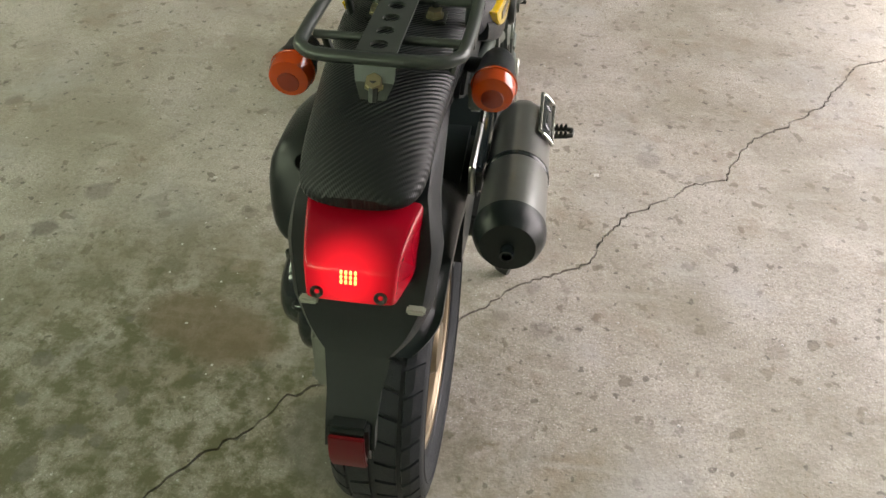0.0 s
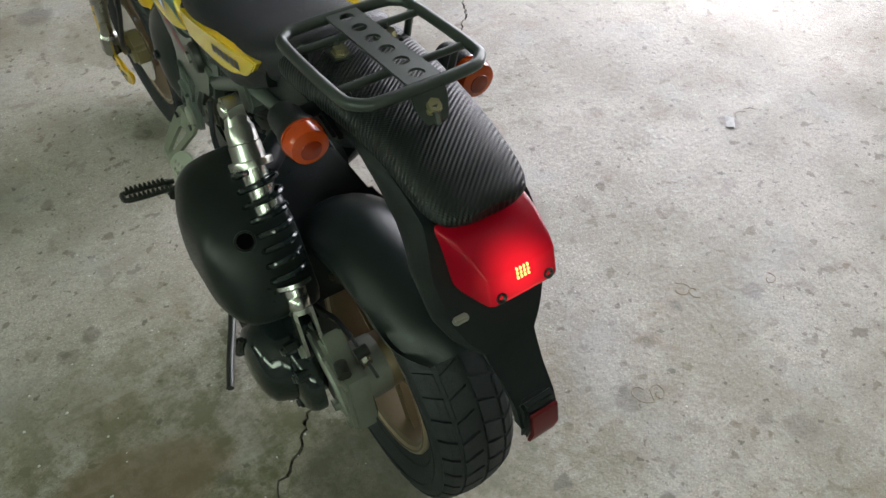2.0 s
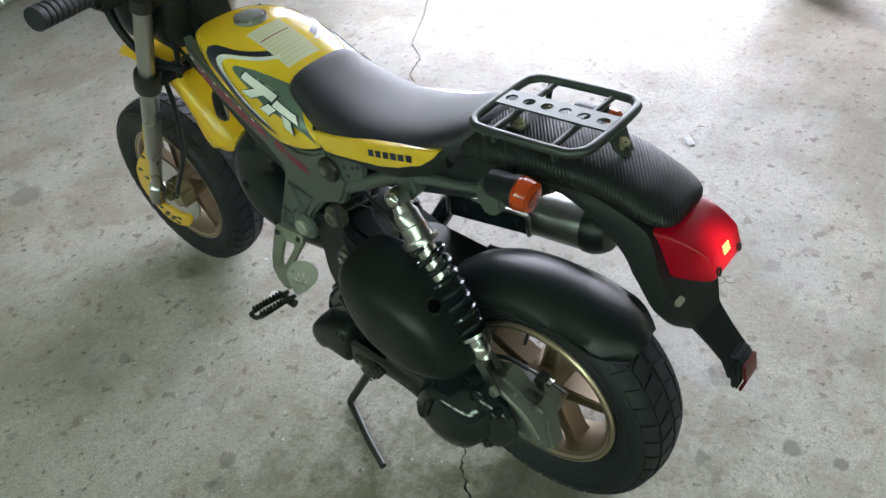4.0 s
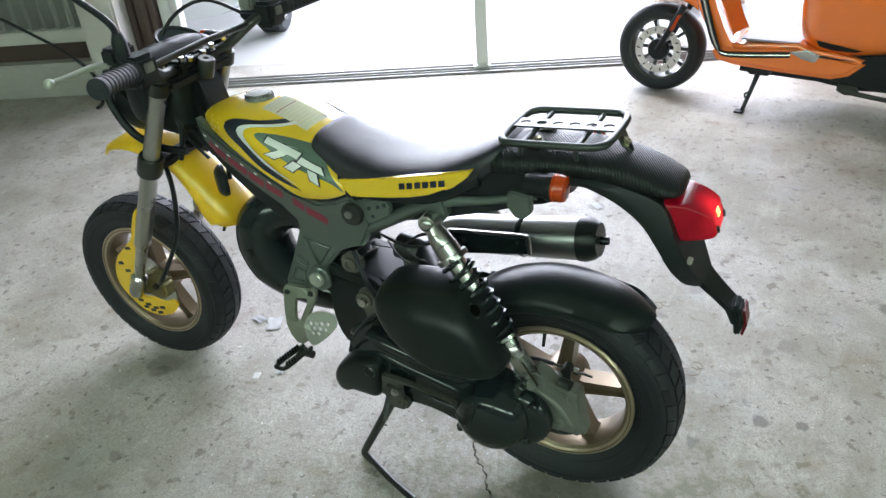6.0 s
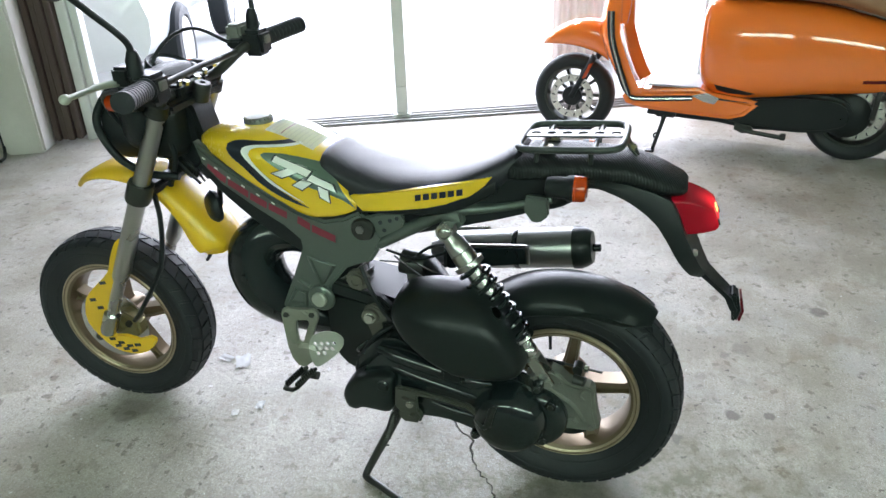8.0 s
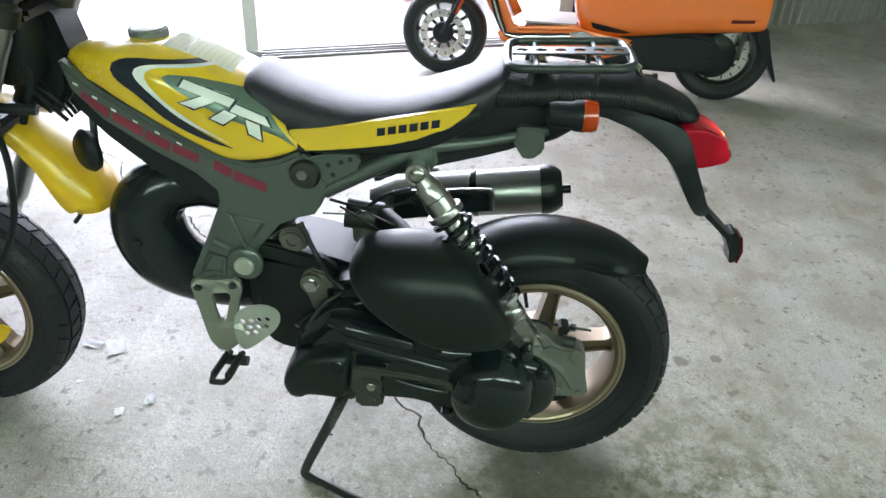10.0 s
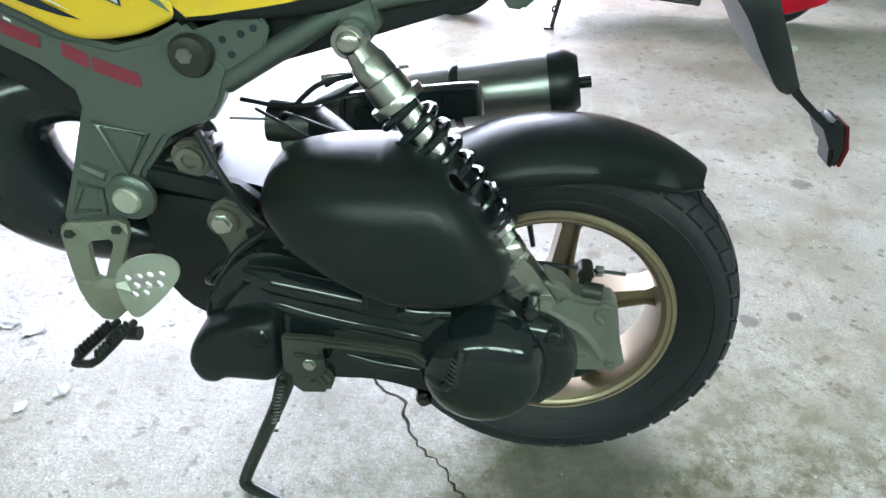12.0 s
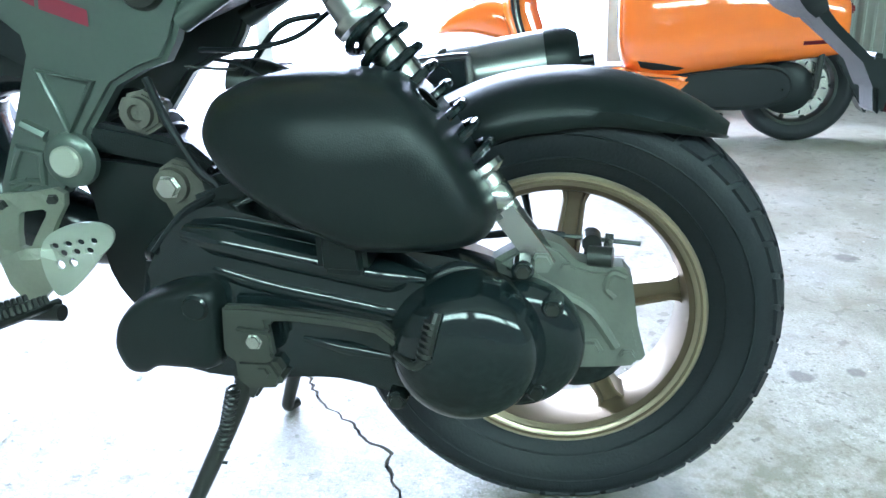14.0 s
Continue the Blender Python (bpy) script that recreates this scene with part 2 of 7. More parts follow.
M_DARK_BRACKET = material("dull_black_bracket", (0.055, 0.060, 0.050), 0.45, metal=0.3, vary=0.25, dirt=(0.07, 0.06, 0.045), dirt_amount=0.3)
# near-black that paints the darkness inside a hole
M_HOLE_SHADE = material("hole_shade_black", (0.003, 0.003, 0.003), 1.0, spec=0.0)
M_LABEL_PRINT = material("faded_label_print", (0.54, 0.52, 0.37), 0.8, vary=0.1, spec=0.1)
M_SEAT = material("seat_vinyl", (0.014, 0.016, 0.021), 0.42, vary=0.2, bump=0.5, bump_scale=520)
M_RUBBER = material("tyre_rubber", (0.015, 0.0185, 0.022), 0.55, vary=0.3, bump=0.35, bump_scale=300, dirt=(0.04, 0.037, 0.032), dirt_amount=0.25, spec=0.32)
M_GOLD = material("bronze_rim_paint", (0.20, 0.155, 0.10), 0.36, metal=0.6, vary=0.12, dirt=(0.09, 0.07, 0.05), dirt_amount=0.4)
M_GOLD_EDGE = material("worn_rim_edge", (0.46, 0.38, 0.27), 0.3, metal=0.7, vary=0.12)
M_GREY_PAINT = material("grey_frame_paint", (0.104, 0.130, 0.113), 0.32, metal=0.45, vary=0.12, coat=0.3, dirt=(0.05, 0.05, 0.042), dirt_amount=0.3)
M_ALU = material("cast_aluminium", (0.30, 0.32, 0.28), 0.45, metal=0.7, vary=0.15, bump=0.25, dirt=(0.10, 0.095, 0.075), dirt_amount=0.45)
M_CAST = material("dull_cast_alloy", (0.23, 0.245, 0.215), 0.5, metal=0.6, vary=0.2, bump=0.3, dirt=(0.07, 0.065, 0.05), dirt_amount=0.5)
M_HANGER = material("grimy_brown_casting", (0.150, 0.148, 0.122), 0.55, metal=0.45, vary=0.25, bump=0.35, dirt=(0.05, 0.042, 0.030), dirt_amount=0.6)
M_PALE = material("pale_painted_steel", (0.40, 0.425, 0.365), 0.38, metal=0.3, vary=0.1, dirt=(0.20, 0.18, 0.11), dirt_amount=0.35)
M_BRACKET = material("worn_bracket_alloy", (0.26, 0.275, 0.225), 0.45, metal=0.5, vary=0.2, bump=0.2, dirt=(0.10, 0.085, 0.055), dirt_amount=0.5)
M_CHROME = material("worn_chrome", (0.58, 0.60, 0.56), 0.24, metal=1.0, vary=0.12, dirt=(0.25, 0.22, 0.16), dirt_amount=0.3)
M_FORK = material("fork_alloy", (0.46, 0.47, 0.44), 0.27, metal=1.0, vary=0.05, scale=1.5)
M_STEEL = material("dark_steel", (0.055, 0.06, 0.055), 0.35, metal=0.7, vary=0.2, bump=0.2)
M_RACK = material("rack_paint", (0.045, 0.055, 0.05), 0.34, metal=0.3, vary=0.15)
M_MUFFLER = material("muffler_steel", (0.29, 0.30, 0.29), 0.30, metal=0.88, vary=0.15, scale=12, dirt=(0.07, 0.07, 0.065), dirt_amount=0.35)
M_ZINC = material("yellow_zinc_bolt", (0.45, 0.42, 0.26), 0.3, metal=0.9, vary=0.2)
M_BRASSY = material("yellowed_caliper", (0.30, 0.27, 0.14), 0.42, metal=0.7, vary=0.25, bump=0.3, dirt=(0.06, 0.055, 0.04), dirt_amount=0.5)
M_ORANGE_LENS = material("amber_lens", (0.44, 0.046, 0.002), 0.18, vary=0.06, coat=0.5, spec=0.4)
M_LENS_CENTRE = material("amber_lens_core", (0.22, 0.018, 0.002), 0.2, vary=0.1, coat=0.4)
M_RED_LENS = red_lens()
M_REFLECTOR = material("red_reflector", (0.10, 0.003, 0.006), 0.34, vary=0.2, spec=0.25)
M_LED = glowing("lit_led", (1.0, 0.44, 0.12), 2.2)
M_CARBON = carbon_film()
M_DECAL_BLACK = material("black_decal", (0.012, 0.018, 0.028), 0.28, vary=0.1)
M_DECAL_WHITE = material("white_decal", (0.72, 0.74, 0.70), 0.3, vary=0.05)
M_DECAL_GREEN = material("grey_green_decal", (0.13, 0.19, 0.145), 0.3, metal=0.3, vary=0.1)
M_DECAL_RED = material("red_decal", (0.20, 0.024, 0.045), 0.35, vary=0.1)
M_LABEL = material("faded_warning_label", (0.60, 0.58, 0.40), 0.55, vary=0.1, spec=0.2)
M_ORANGE = material("orange_paint", (0.82, 0.185, 0.018), 0.10, vary=0.04, coat=1.0)
M_SC_GREY = material("grey_floor_mat", (0.32, 0.32, 0.31), 0.5, vary=0.1)
M_SC_TAN = material("tan_seat_vinyl", (0.26, 0.13, 0.06), 0.5, vary=0.15, bump=0.3)
M_WALL = material("stained_wall_plaster", (0.37, 0.36, 0.325), 0.85, vary=0.18, scale=6, bump=0.4, bump_scale=60, dirt=(0.12, 0.11, 0.09), dirt_amount=0.4)
M_PILLAR = material("painted_concrete_pillar", (0.50, 0.49, 0.455), 0.8, vary=0.12, scale=8, bump=0.4, bump_scale=80, dirt=(0.16, 0.14, 0.11), dirt_amount=0.4)
M_CORRUGATED = material("grey_corrugated_sheet", (0.25, 0.255, 0.24), 0.5, metal=0.5, vary=0.2, scale=8, dirt=(0.06, 0.045, 0.035), dirt_amount=0.4)
M_BROWN = material("dark_brown_board", (0.055, 0.035, 0.028), 0.6, vary=0.3, scale=12, bump=0.3)
M_WHITE_FRAME = material("white_metal_frame", (0.62, 0.63, 0.62), 0.35, metal=0.2, vary=0.08, dirt=(0.3, 0.28, 0.24), dirt_amount=0.3)
M_RAIL = material("steel_door_rail", (0.26, 0.26, 0.255), 0.4, metal=0.7, vary=0.2)
M_PAVING = material("pale_paving", (0.60, 0.60, 0.58), 0.8, vary=0.12, scale=4, bump=0.3, bump_scale=50)
M_OUTER_WALL = material("pale_pink_ribbed_sheet", (0.80, 0.66, 0.62), 0.6, vary=0.1, scale=6)
M_PAPER = material("white_paper", (0.60, 0.595, 0.58), 0.8, vary=0.15)
M_GLOW = glowing("bright_daylight", (1.0, 0.97, 1.0), 8.0)
M_GREEN_GLOW = glowing("green_daylight", (0.82, 1.0, 0.74), 6.9)
M_CAR = material("pale_car_paint", (0.72, 0.75, 0.77), 0.25, vary=0.08, coat=0.6)
M_GLASS_DARK = material("dark_glazing", (0.03, 0.04, 0.045), 0.06, vary=0.1)


# ---- mesh helpers ----
def part(name, bm, mat, parent=None, label="", smooth=True, angle=40):
    """Links a bmesh as one mesh object, under a thing or a part."""
    bmesh.ops.recalc_face_normals(bm, faces=bm.faces)
    if smooth:
        for f in bm.faces:
            f.smooth = True
        lim = radians(angle)
        for e in bm.edges:
            if len(e.link_faces) == 2 and e.calc_face_angle(0) > lim:
                e.smooth = False
    me = bpy.data.meshes.new(name)
    bm.to_mesh(me)
    bm.free()
    me.materials.append(mat)
    ob = new(name, me)
    if parent:
        ob.parent = parent
    if label:
        ob["label"] = label
    return ob


def thing(name, label, category, m=None, kind="", group=""):
    ob = new(name)
    if m is not None:
        ob.matrix_world = m
    return tagged(ob, label, category, group, kind)


def smooth_line(pts, n=6, closed=False):
    """Catmull-Rom through the points."""
    pts = [Vector(p) for p in pts]
    k = len(pts)
    out = []
    for i in range(k if closed else k - 1):
        p1, p2 = pts[i], pts[(i + 1) % k]
        p0 = pts[i - 1] if (closed or i > 0) else 2 * p1 - p2
        p3 = pts[(i + 2) % k] if (closed or i < k - 2) else 2 * p2 - p1
        for j in range(n):
            u = j / n
            out.append(0.5 * (2 * p1 + (p2 - p0) * u + (2 * p0 - 5 * p1 + 4 * p2 - p3) * u * u + (3 * p1 - p0 - 3 * p2 + p3) * u ** 3))
    if not closed:
        out.append(pts[-1])
    return out


def add_rings(bm, rings, closed=False, caps=True):
    vs = [[bm.verts.new(p) for p in r] for r in rings]
    n = len(vs[0])
    for a in range(len(vs) if closed else len(vs) - 1):
        r0, r1 = vs[a], vs[(a + 1) % len(vs)]
        for i in range(n):
            bm.faces.new((r0[i], r0[(i + 1) % n], r1[(i + 1) % n], r1[i]))
    if caps and not closed:
        bm.faces.new(vs[0])
        bm.faces.new(vs[-1])


def add_tube(bm, pts, radius, seg=10, closed=False, n=5, flat=None):
    """A round bar along a smooth line; radius: one, or one per given point."""
    line = smooth_line(pts, n, closed) if n > 1 else [Vector(p) for p in pts]
    if isinstance(radius, (int, float)):
        radii = [radius] * len(line)
    else:
        k = len(radius)
        radii = [float(np.interp(i / (len(line) - 1) * (k - 1), range(k), radius)) for i in range(len(line))]
    rings, ref = [], None
    for i, p in enumerate(line):
        q = line[(i + 1) % len(line)] if closed or i < len(line) - 1 else p
        o = line[i - 1] if closed or i > 0 else p
        d = (q - o).normalized()
        if ref is None:
            ref = d.orthogonal().normalized()
        ref = (ref - d * ref.dot(d)).normalized()
        side = d.cross(ref)
        rings.append([p + radii[i] * (math.cos(a) * ref + math.sin(a) * side) for a in (2 * math.pi * j / seg for j in range(seg))])
    add_rings(bm, rings, closed)


def tube(pts, radius, seg=10, closed=False, n=5):
    bm = bmesh.new()
    add_tube(bm, pts, radius, seg, closed, n)
    return bm


def add_plate(bm, outline, x0, x1, bevel=0.0, seg=2, axis="x"):
    """A flat shape drawn in the other two axes, from x0 to x1, with rounded edges."""
    put = {"x": lambda a, b, c: (c, a, b), "y": lambda a, b, c: (a, c, b), "z": lambda a, b, c: (a, b, c)}[axis]
    tmp = bmesh.new()
    bot = [tmp.verts.new(put(a, b, x0)) for a, b in outline]
    top = [tmp.verts.new(put(a, b, x1)) for a, b in outline]
    tmp.faces.new(bot)
    tmp.faces.new(top)
    n = len(bot)
    for i in range(n):
        tmp.faces.new((bot[i], bot[(i + 1) % n], top[(i + 1) % n], top[i]))
    bmesh.ops.recalc_face_normals(tmp, faces=tmp.faces)
    if bevel:
        edges = [e for e in tmp.edges if e.calc_face_angle(0) > radians(50)]
        bmesh.ops.bevel(tmp, geom=edges, offset=bevel, segments=seg, affect="EDGES", clamp_overlap=True)
    me = bpy.data.meshes.new("tmp")
    tmp.to_mesh(me)
    tmp.free()
    bm.from_mesh(me)
    bpy.data.meshes.remove(me)


def plate(outline, x0, x1, bevel=0.0, seg=2, axis="x", curve=0):
    if curve:
        outline = [(p.x, p.y) for p in smooth_line([(a, b, 0) for a, b in outline], curve, True)]
    bm = bmesh.new()
    add_plate(bm, outline, x0, x1, bevel, seg, axis)
    return bm


def add_lathe(bm, profile, centre, axis=(1, 0, 0), seg=32, closed=False):
    """Turns (along, radius) pairs round an axis through the centre."""
    ax = Vector(axis).normalized()
    u = Vector((0, 1, 0)) if abs(ax.y) < 0.9 else Vector((0, 0, 1))
    u = (u - ax * u.dot(ax)).normalized()
    v = ax.cross(u)
    c = Vector(centre)
    rings = [[c + ax * a + max(r, 0.0004) * (math.cos(k) * u + math.sin(k) * v) for k in (2 * math.pi * j / seg for j in range(seg))] for a, r in profile]
    add_rings(bm, rings, closed=closed, caps=True)


def lathe(profile, centre, axis=(1, 0, 0), seg=32, closed=False):
    bm = bmesh.new()
    add_lathe(bm, profile, centre, axis, seg, closed)
    return bm


def add_box(bm, x0, x1, y0, y1, z0, z1, bevel=0.0):
    add_plate(bm, [(x0, y0), (x1, y0), (x1, y1), (x0, y1)], z0, z1, bevel, 2, "z")


def box(x0, x1, y0, y1, z0, z1, bevel=0.0):
    bm = bmesh.new()
    add_box(bm, x0, x1, y0, y1, z0, z1, bevel)
    return bm


def shell(stations, power=2.6, seg=28, n=4, x=0.0, low=None):
    """A body lofted along y through (y, bottom, top, half width) stations."""
    line = smooth_line([(a, b, c) for a, b, c, _ in stations], n)
    widths = smooth_line([(w, 0, 0) for *_, w in stations], n)
    rings = []
    for p, w in zip(line, widths):
        zc, hh, hw = (p.y + p.z) / 2, max(0.0015, (p.z - p.y) / 2), max(0.0015, w.x)
        ring = []
        for j in range(seg):
            a = 2 * math.pi * j / seg
            c, s = math.cos(a), math.sin(a)
            k = low if low and s < 0 else power
            ring.append(Vector((x + hw * math.copysign(abs(c) ** (2 / k), c), p.x, zc + hh * math.copysign(abs(s) ** (2 / k), s))))
        rings.append(ring)
    bm = bmesh.new()
    add_rings(bm, rings)
    return bm


def side_tree(ob):
    from mathutils.bvhtree import BVHTree
    bm = bmesh.new()
    bm.from_mesh(ob.data)
    tree = BVHTree.FromBMesh(bm)
    bm.free()
    return tree


def decal(outline, tree, side=-1, lift=0.0012, curve=0, step=0.008, tilt=0.0):
    """A thin graphic drawn in y, z and laid onto the side of a curved part."""
    if curve:
        outline = [(p.x, p.y) for p in smooth_line([(a, b, 0) for a, b in outline], curve, True)]
    bm = bmesh.new()
    f = bm.faces.new([bm.verts.new((0, a, b)) for a, b in outline])
    bmesh.ops.triangulate(bm, faces=[f])
    for k in (0, 1):
        vals = [p[k] for p in outline]
        at = min(vals) + step
        while at < max(vals):
            co, no = ((0, at, 0), (0, 1, 0)) if k == 0 else ((0, 0, at), (0, 0, 1))
            bmesh.ops.bisect_plane(bm, geom=bm.verts[:] + bm.edges[:] + bm.faces[:], plane_co=co, plane_no=no)
            at += step
    for v in bm.verts:
        way = Vector((-side, 0, -tilt)).normalized()
        hit = tree.ray_cast(Vector((side * 0.10, v.co.y, v.co.z)) - way * 0.5, way)
        if hit[0] is None:
            near = tree.find_nearest(Vector((side * 0.12, v.co.y, v.co.z)))
            v.co = near[0] + near[1] * lift
        else:
            v.co = hit[0] + hit[1] * lift if tilt else Vector((hit[0].x + side * lift, v.co.y, v.co.z))
    return bm


def band_decal(edge_a, edge_b, tree, side=-1, lift=0.0012, n=40):
    """A thin curved graphic between two edge lines drawn in y, z, laid onto the side of a curved part."""
    def even(pts):
        line = smooth_line([(a, b, 0) for a, b in pts], 6)
        run = np.concatenate(([0], np.cumsum([(q - p).length for p, q in zip(line, line[1:])])))
        at = np.linspace(0, run[-1], n + 1)
        return list(zip(np.interp(at, run, [p.x for p in line]), np.interp(at, run, [p.y for p in line])))

    bm = bmesh.new()
    rows = []
    for (ay, az), (by, bz) in zip(even(edge_a), even(edge_b)):
        row = []
        for u in (0, 0.5, 1):
            y, z = ay + (by - ay) * u, az + (bz - az) * u
            hit = tree.ray_cast(Vector((side * 0.6, y, z)), Vector((-side, 0, 0)))
            row.append(bm.verts.new(hit[0] + Vector((side * lift, 0, 0)) if hit[0] is not None else tree.find_nearest(Vector((side * 0.12, y, z)))[0] + Vector((0, 0, lift))))
        rows.append(row)
    for r0, r1 in zip(rows, rows[1:]):
        for k in (0, 1):
            bm.faces.new((r0[k], r0[k + 1], r1[k + 1], r1[k]))
    return bm


def bolt(parent, at, r=0.008, h=0.006, mat=None, axis=(-1, 0, 0), name="bolt", sides=6):
    bm = lathe([(0, r * 1.25), (h * 0.3, r * 1.25), (h * 0.3, r), (h, r * 0.97), (h, r * 0.3)], at, axis, sides)
    return part(name, bm, mat or M_CHROME, parent, smooth=False)


def holed_plate(outer, holes, x0, x1):
    """A flat sheet drawn in y, z with openings right through it."""
    from mathutils.geometry import delaunay_2d_cdt
    loops = [outer] + list(holes)
    pts, faces = [], []
    for loop in loops:
        faces.append(list(range(len(pts), len(pts) + len(loop))))
        pts += [Vector(p) for p in loop]
    vs, es, fs, _, _, of = delaunay_2d_cdt(pts, [], faces, 1, 1e-6)
    bm = bmesh.new()
    a = [bm.verts.new((x0, v.x, v.y)) for v in vs]
    b = [bm.verts.new((x1, v.x, v.y)) for v in vs]
    for f, src in zip(fs, of):
        if list(src) != [0]:
            continue
        bm.faces.new([a[i] for i in f])
        bm.faces.new([b[i] for i in reversed(f)])
    for e in [e for e in bm.edges if len(e.link_faces) == 1 and e.verts[0].co.x == a[0].co.x]:
        i, j = a.index(e.verts[0]), a.index(e.verts[1])
        bm.faces.new((a[i], a[j], b[j], b[i]))
    return bm


def circle(y, z, r, n=14):
    return [(y + r * math.cos(2 * math.pi * k / n), z + r * math.sin(2 * math.pi * k / n)) for k in range(n)]


# ---- the room ----
def structure(name, bm, mat, label, category, smooth=False, m=None):
    ob = part(name, bm, mat, None, "", smooth)
    ob.matrix_world = ROOM if m is None else m
    return tagged(ob, label, category, kind="structure")


CRACK = [(-1.9, -1.5), (-1.2, -0.95), (-0.66, -0.43), (-0.388, -0.172), (-0.362, -0.135), (-0.342, -0.108), (-0.274, -0.050), (-0.253, -0.021), (-0.235, 0.021), (-0.171, 0.061), (-0.131, 0.119), (-0.094, 0.135), (-0.056, 0.180), (-0.026, 0.197), (0.038, 0.216), (0.055, 0.248), (0.079, 0.266), (0.117, 0.302), (0.160, 0.348), (0.239, 0.390), (0.302, 0.431), (0.320, 0.492), (0.383, 0.591), (0.473, 0.651), (0.535, 0.713), (0.614, 0.741), (0.638, 0.807), (0.704, 0.918), (0.781, 0.969), (0.910, 1.094), (0.945, 1.160), (1.040, 1.300), (1.169, 1.364), (1.230, 1.466), (1.433, 1.583), (1.75, 1.80), (1.966, 1.956)]


def crack_line():
    """The crack, roughened between its known bends."""
    rnd = random.Random(4)
    out = []
    for (ax, ay), (bx, by) in zip(CRACK, CRACK[1:]):
        k = max(2, int(math.hypot(bx - ax, by - ay) / 0.010))
        for i in range(k):
            u = i / k
            off = rnd.uniform(-0.0042, 0.0042) if i else 0
            out.append((ax + (bx - ax) * u - off * 0.8, ay + (by - ay) * u + off))
    out.append(CRACK[-1])
    return out


def build_floor():
    """The slab, split by the crack, on a layer of dirt."""
    line = crack_line()
    rnd = random.Random(9)
    n = len(line)
    half = [(0.0008 + 0.0013 * abs(math.sin(i * 0.13)) + rnd.uniform(0, 0.0011)) * min(1, i / 30, (n - 1 - i) / 30) for i in range(n)]
    inv = ROOM.inverted()
    bm = bmesh.new()
    corners = [ROOM @ Vector(c) for c in ((-6, -6.5, 0), (6, -6.5, 0), (6, 0.35, 0), (-6, 0.35, 0))]
    up = [(x - h * 0.6, y + h * 0.8) for (x, y), h in zip(line, half)]
    low = [(x + h * 0.6, y - h * 0.8) for (x, y), h in zip(line, half)]
    # from the crack's ends on, straight joints to the slab's edges
    e0 = ROOM @ Vector((0.5, -6.5, 0))
    e1 = ROOM @ Vector((-0.75, 0.35, 0))
    c0, c1, c2, c3 = corners
    upper = [(e0.x, e0.y)] + up + [(e1.x, e1.y), (c3.x, c3.y), (c0.x, c0.y)]
    lower = [(e0.x, e0.y)] + low + [(e1.x, e1.y), (c2.x, c2.y), (c1.x, c1.y)]
    for loop in (upper, lower):
        vs = [bm.verts.new((x, y, 0)) for x, y in loop]
        f = bm.faces.new(vs)
        if f.calc_area() and f.normal.z < 0:
            f.normal_flip()
        bmesh.ops.triangulate(bm, faces=[f])
        deep = [bm.verts.new((x, y, -0.02)) for x, y in loop[:-2]]
        for i in range(len(deep) - 1):
            bm.faces.new((vs[i], vs[i + 1], deep[i + 1], deep[i]))
    me = bpy.data.meshes.new("floor")
    for f in bm.faces:
        f.normal_update()
        if abs(f.normal.z) > 0.5 and f.normal.z < 0:
            f.normal_flip()
    bm.to_mesh(me)
    bm.free()
    me.materials.append(M_FLOOR)
    floor = new("floor", me)
    tagged(floor, "worn grey concrete workshop floor with one long jagged crack", "floor", kind="structure")
    bm = bmesh.new()
    bm.faces.new([bm.verts.new((c.x, c.y, -0.008)) for c in corners])
    dirt = part("subfloor", bm, M_DIRT, None, "", False)
    tagged(dirt, "dark dirt layer under the cracked slab", "subfloor", kind="structure")


def corrugated(s0, s1, z0, z1, d, pitch=0.075, depth=0.018, thick=0.003):
    """Ribbed sheet standing along the wall line."""
    bm = bmesh.new()
    k = int((s1 - s0) / pitch * 6)
    front, back = [], []
    for i in range(k + 1):
        s = s0 + (s1 - s0) * i / k
        w = depth * max(-0.7, min(0.7, math.sin(2 * math.pi * s / pitch))) / 0.7
        front.append((s, d + w))
        back.append((s, d + w + thick))
    loop = front + back[::-1]
    lo = [bm.verts.new((a, b, z0)) for a, b in loop]
    hi = [bm.verts.new((a, b, z1)) for a, b in loop]
    n = len(loop)
    for i in range(n):
        bm.faces.new((lo[i], lo[(i + 1) % n], hi[(i + 1) % n], hi[i]))
    return bm


HIGH = 3.3
OPEN_A, OPEN_B, HEAD = -1.56, 1.66, 2.6


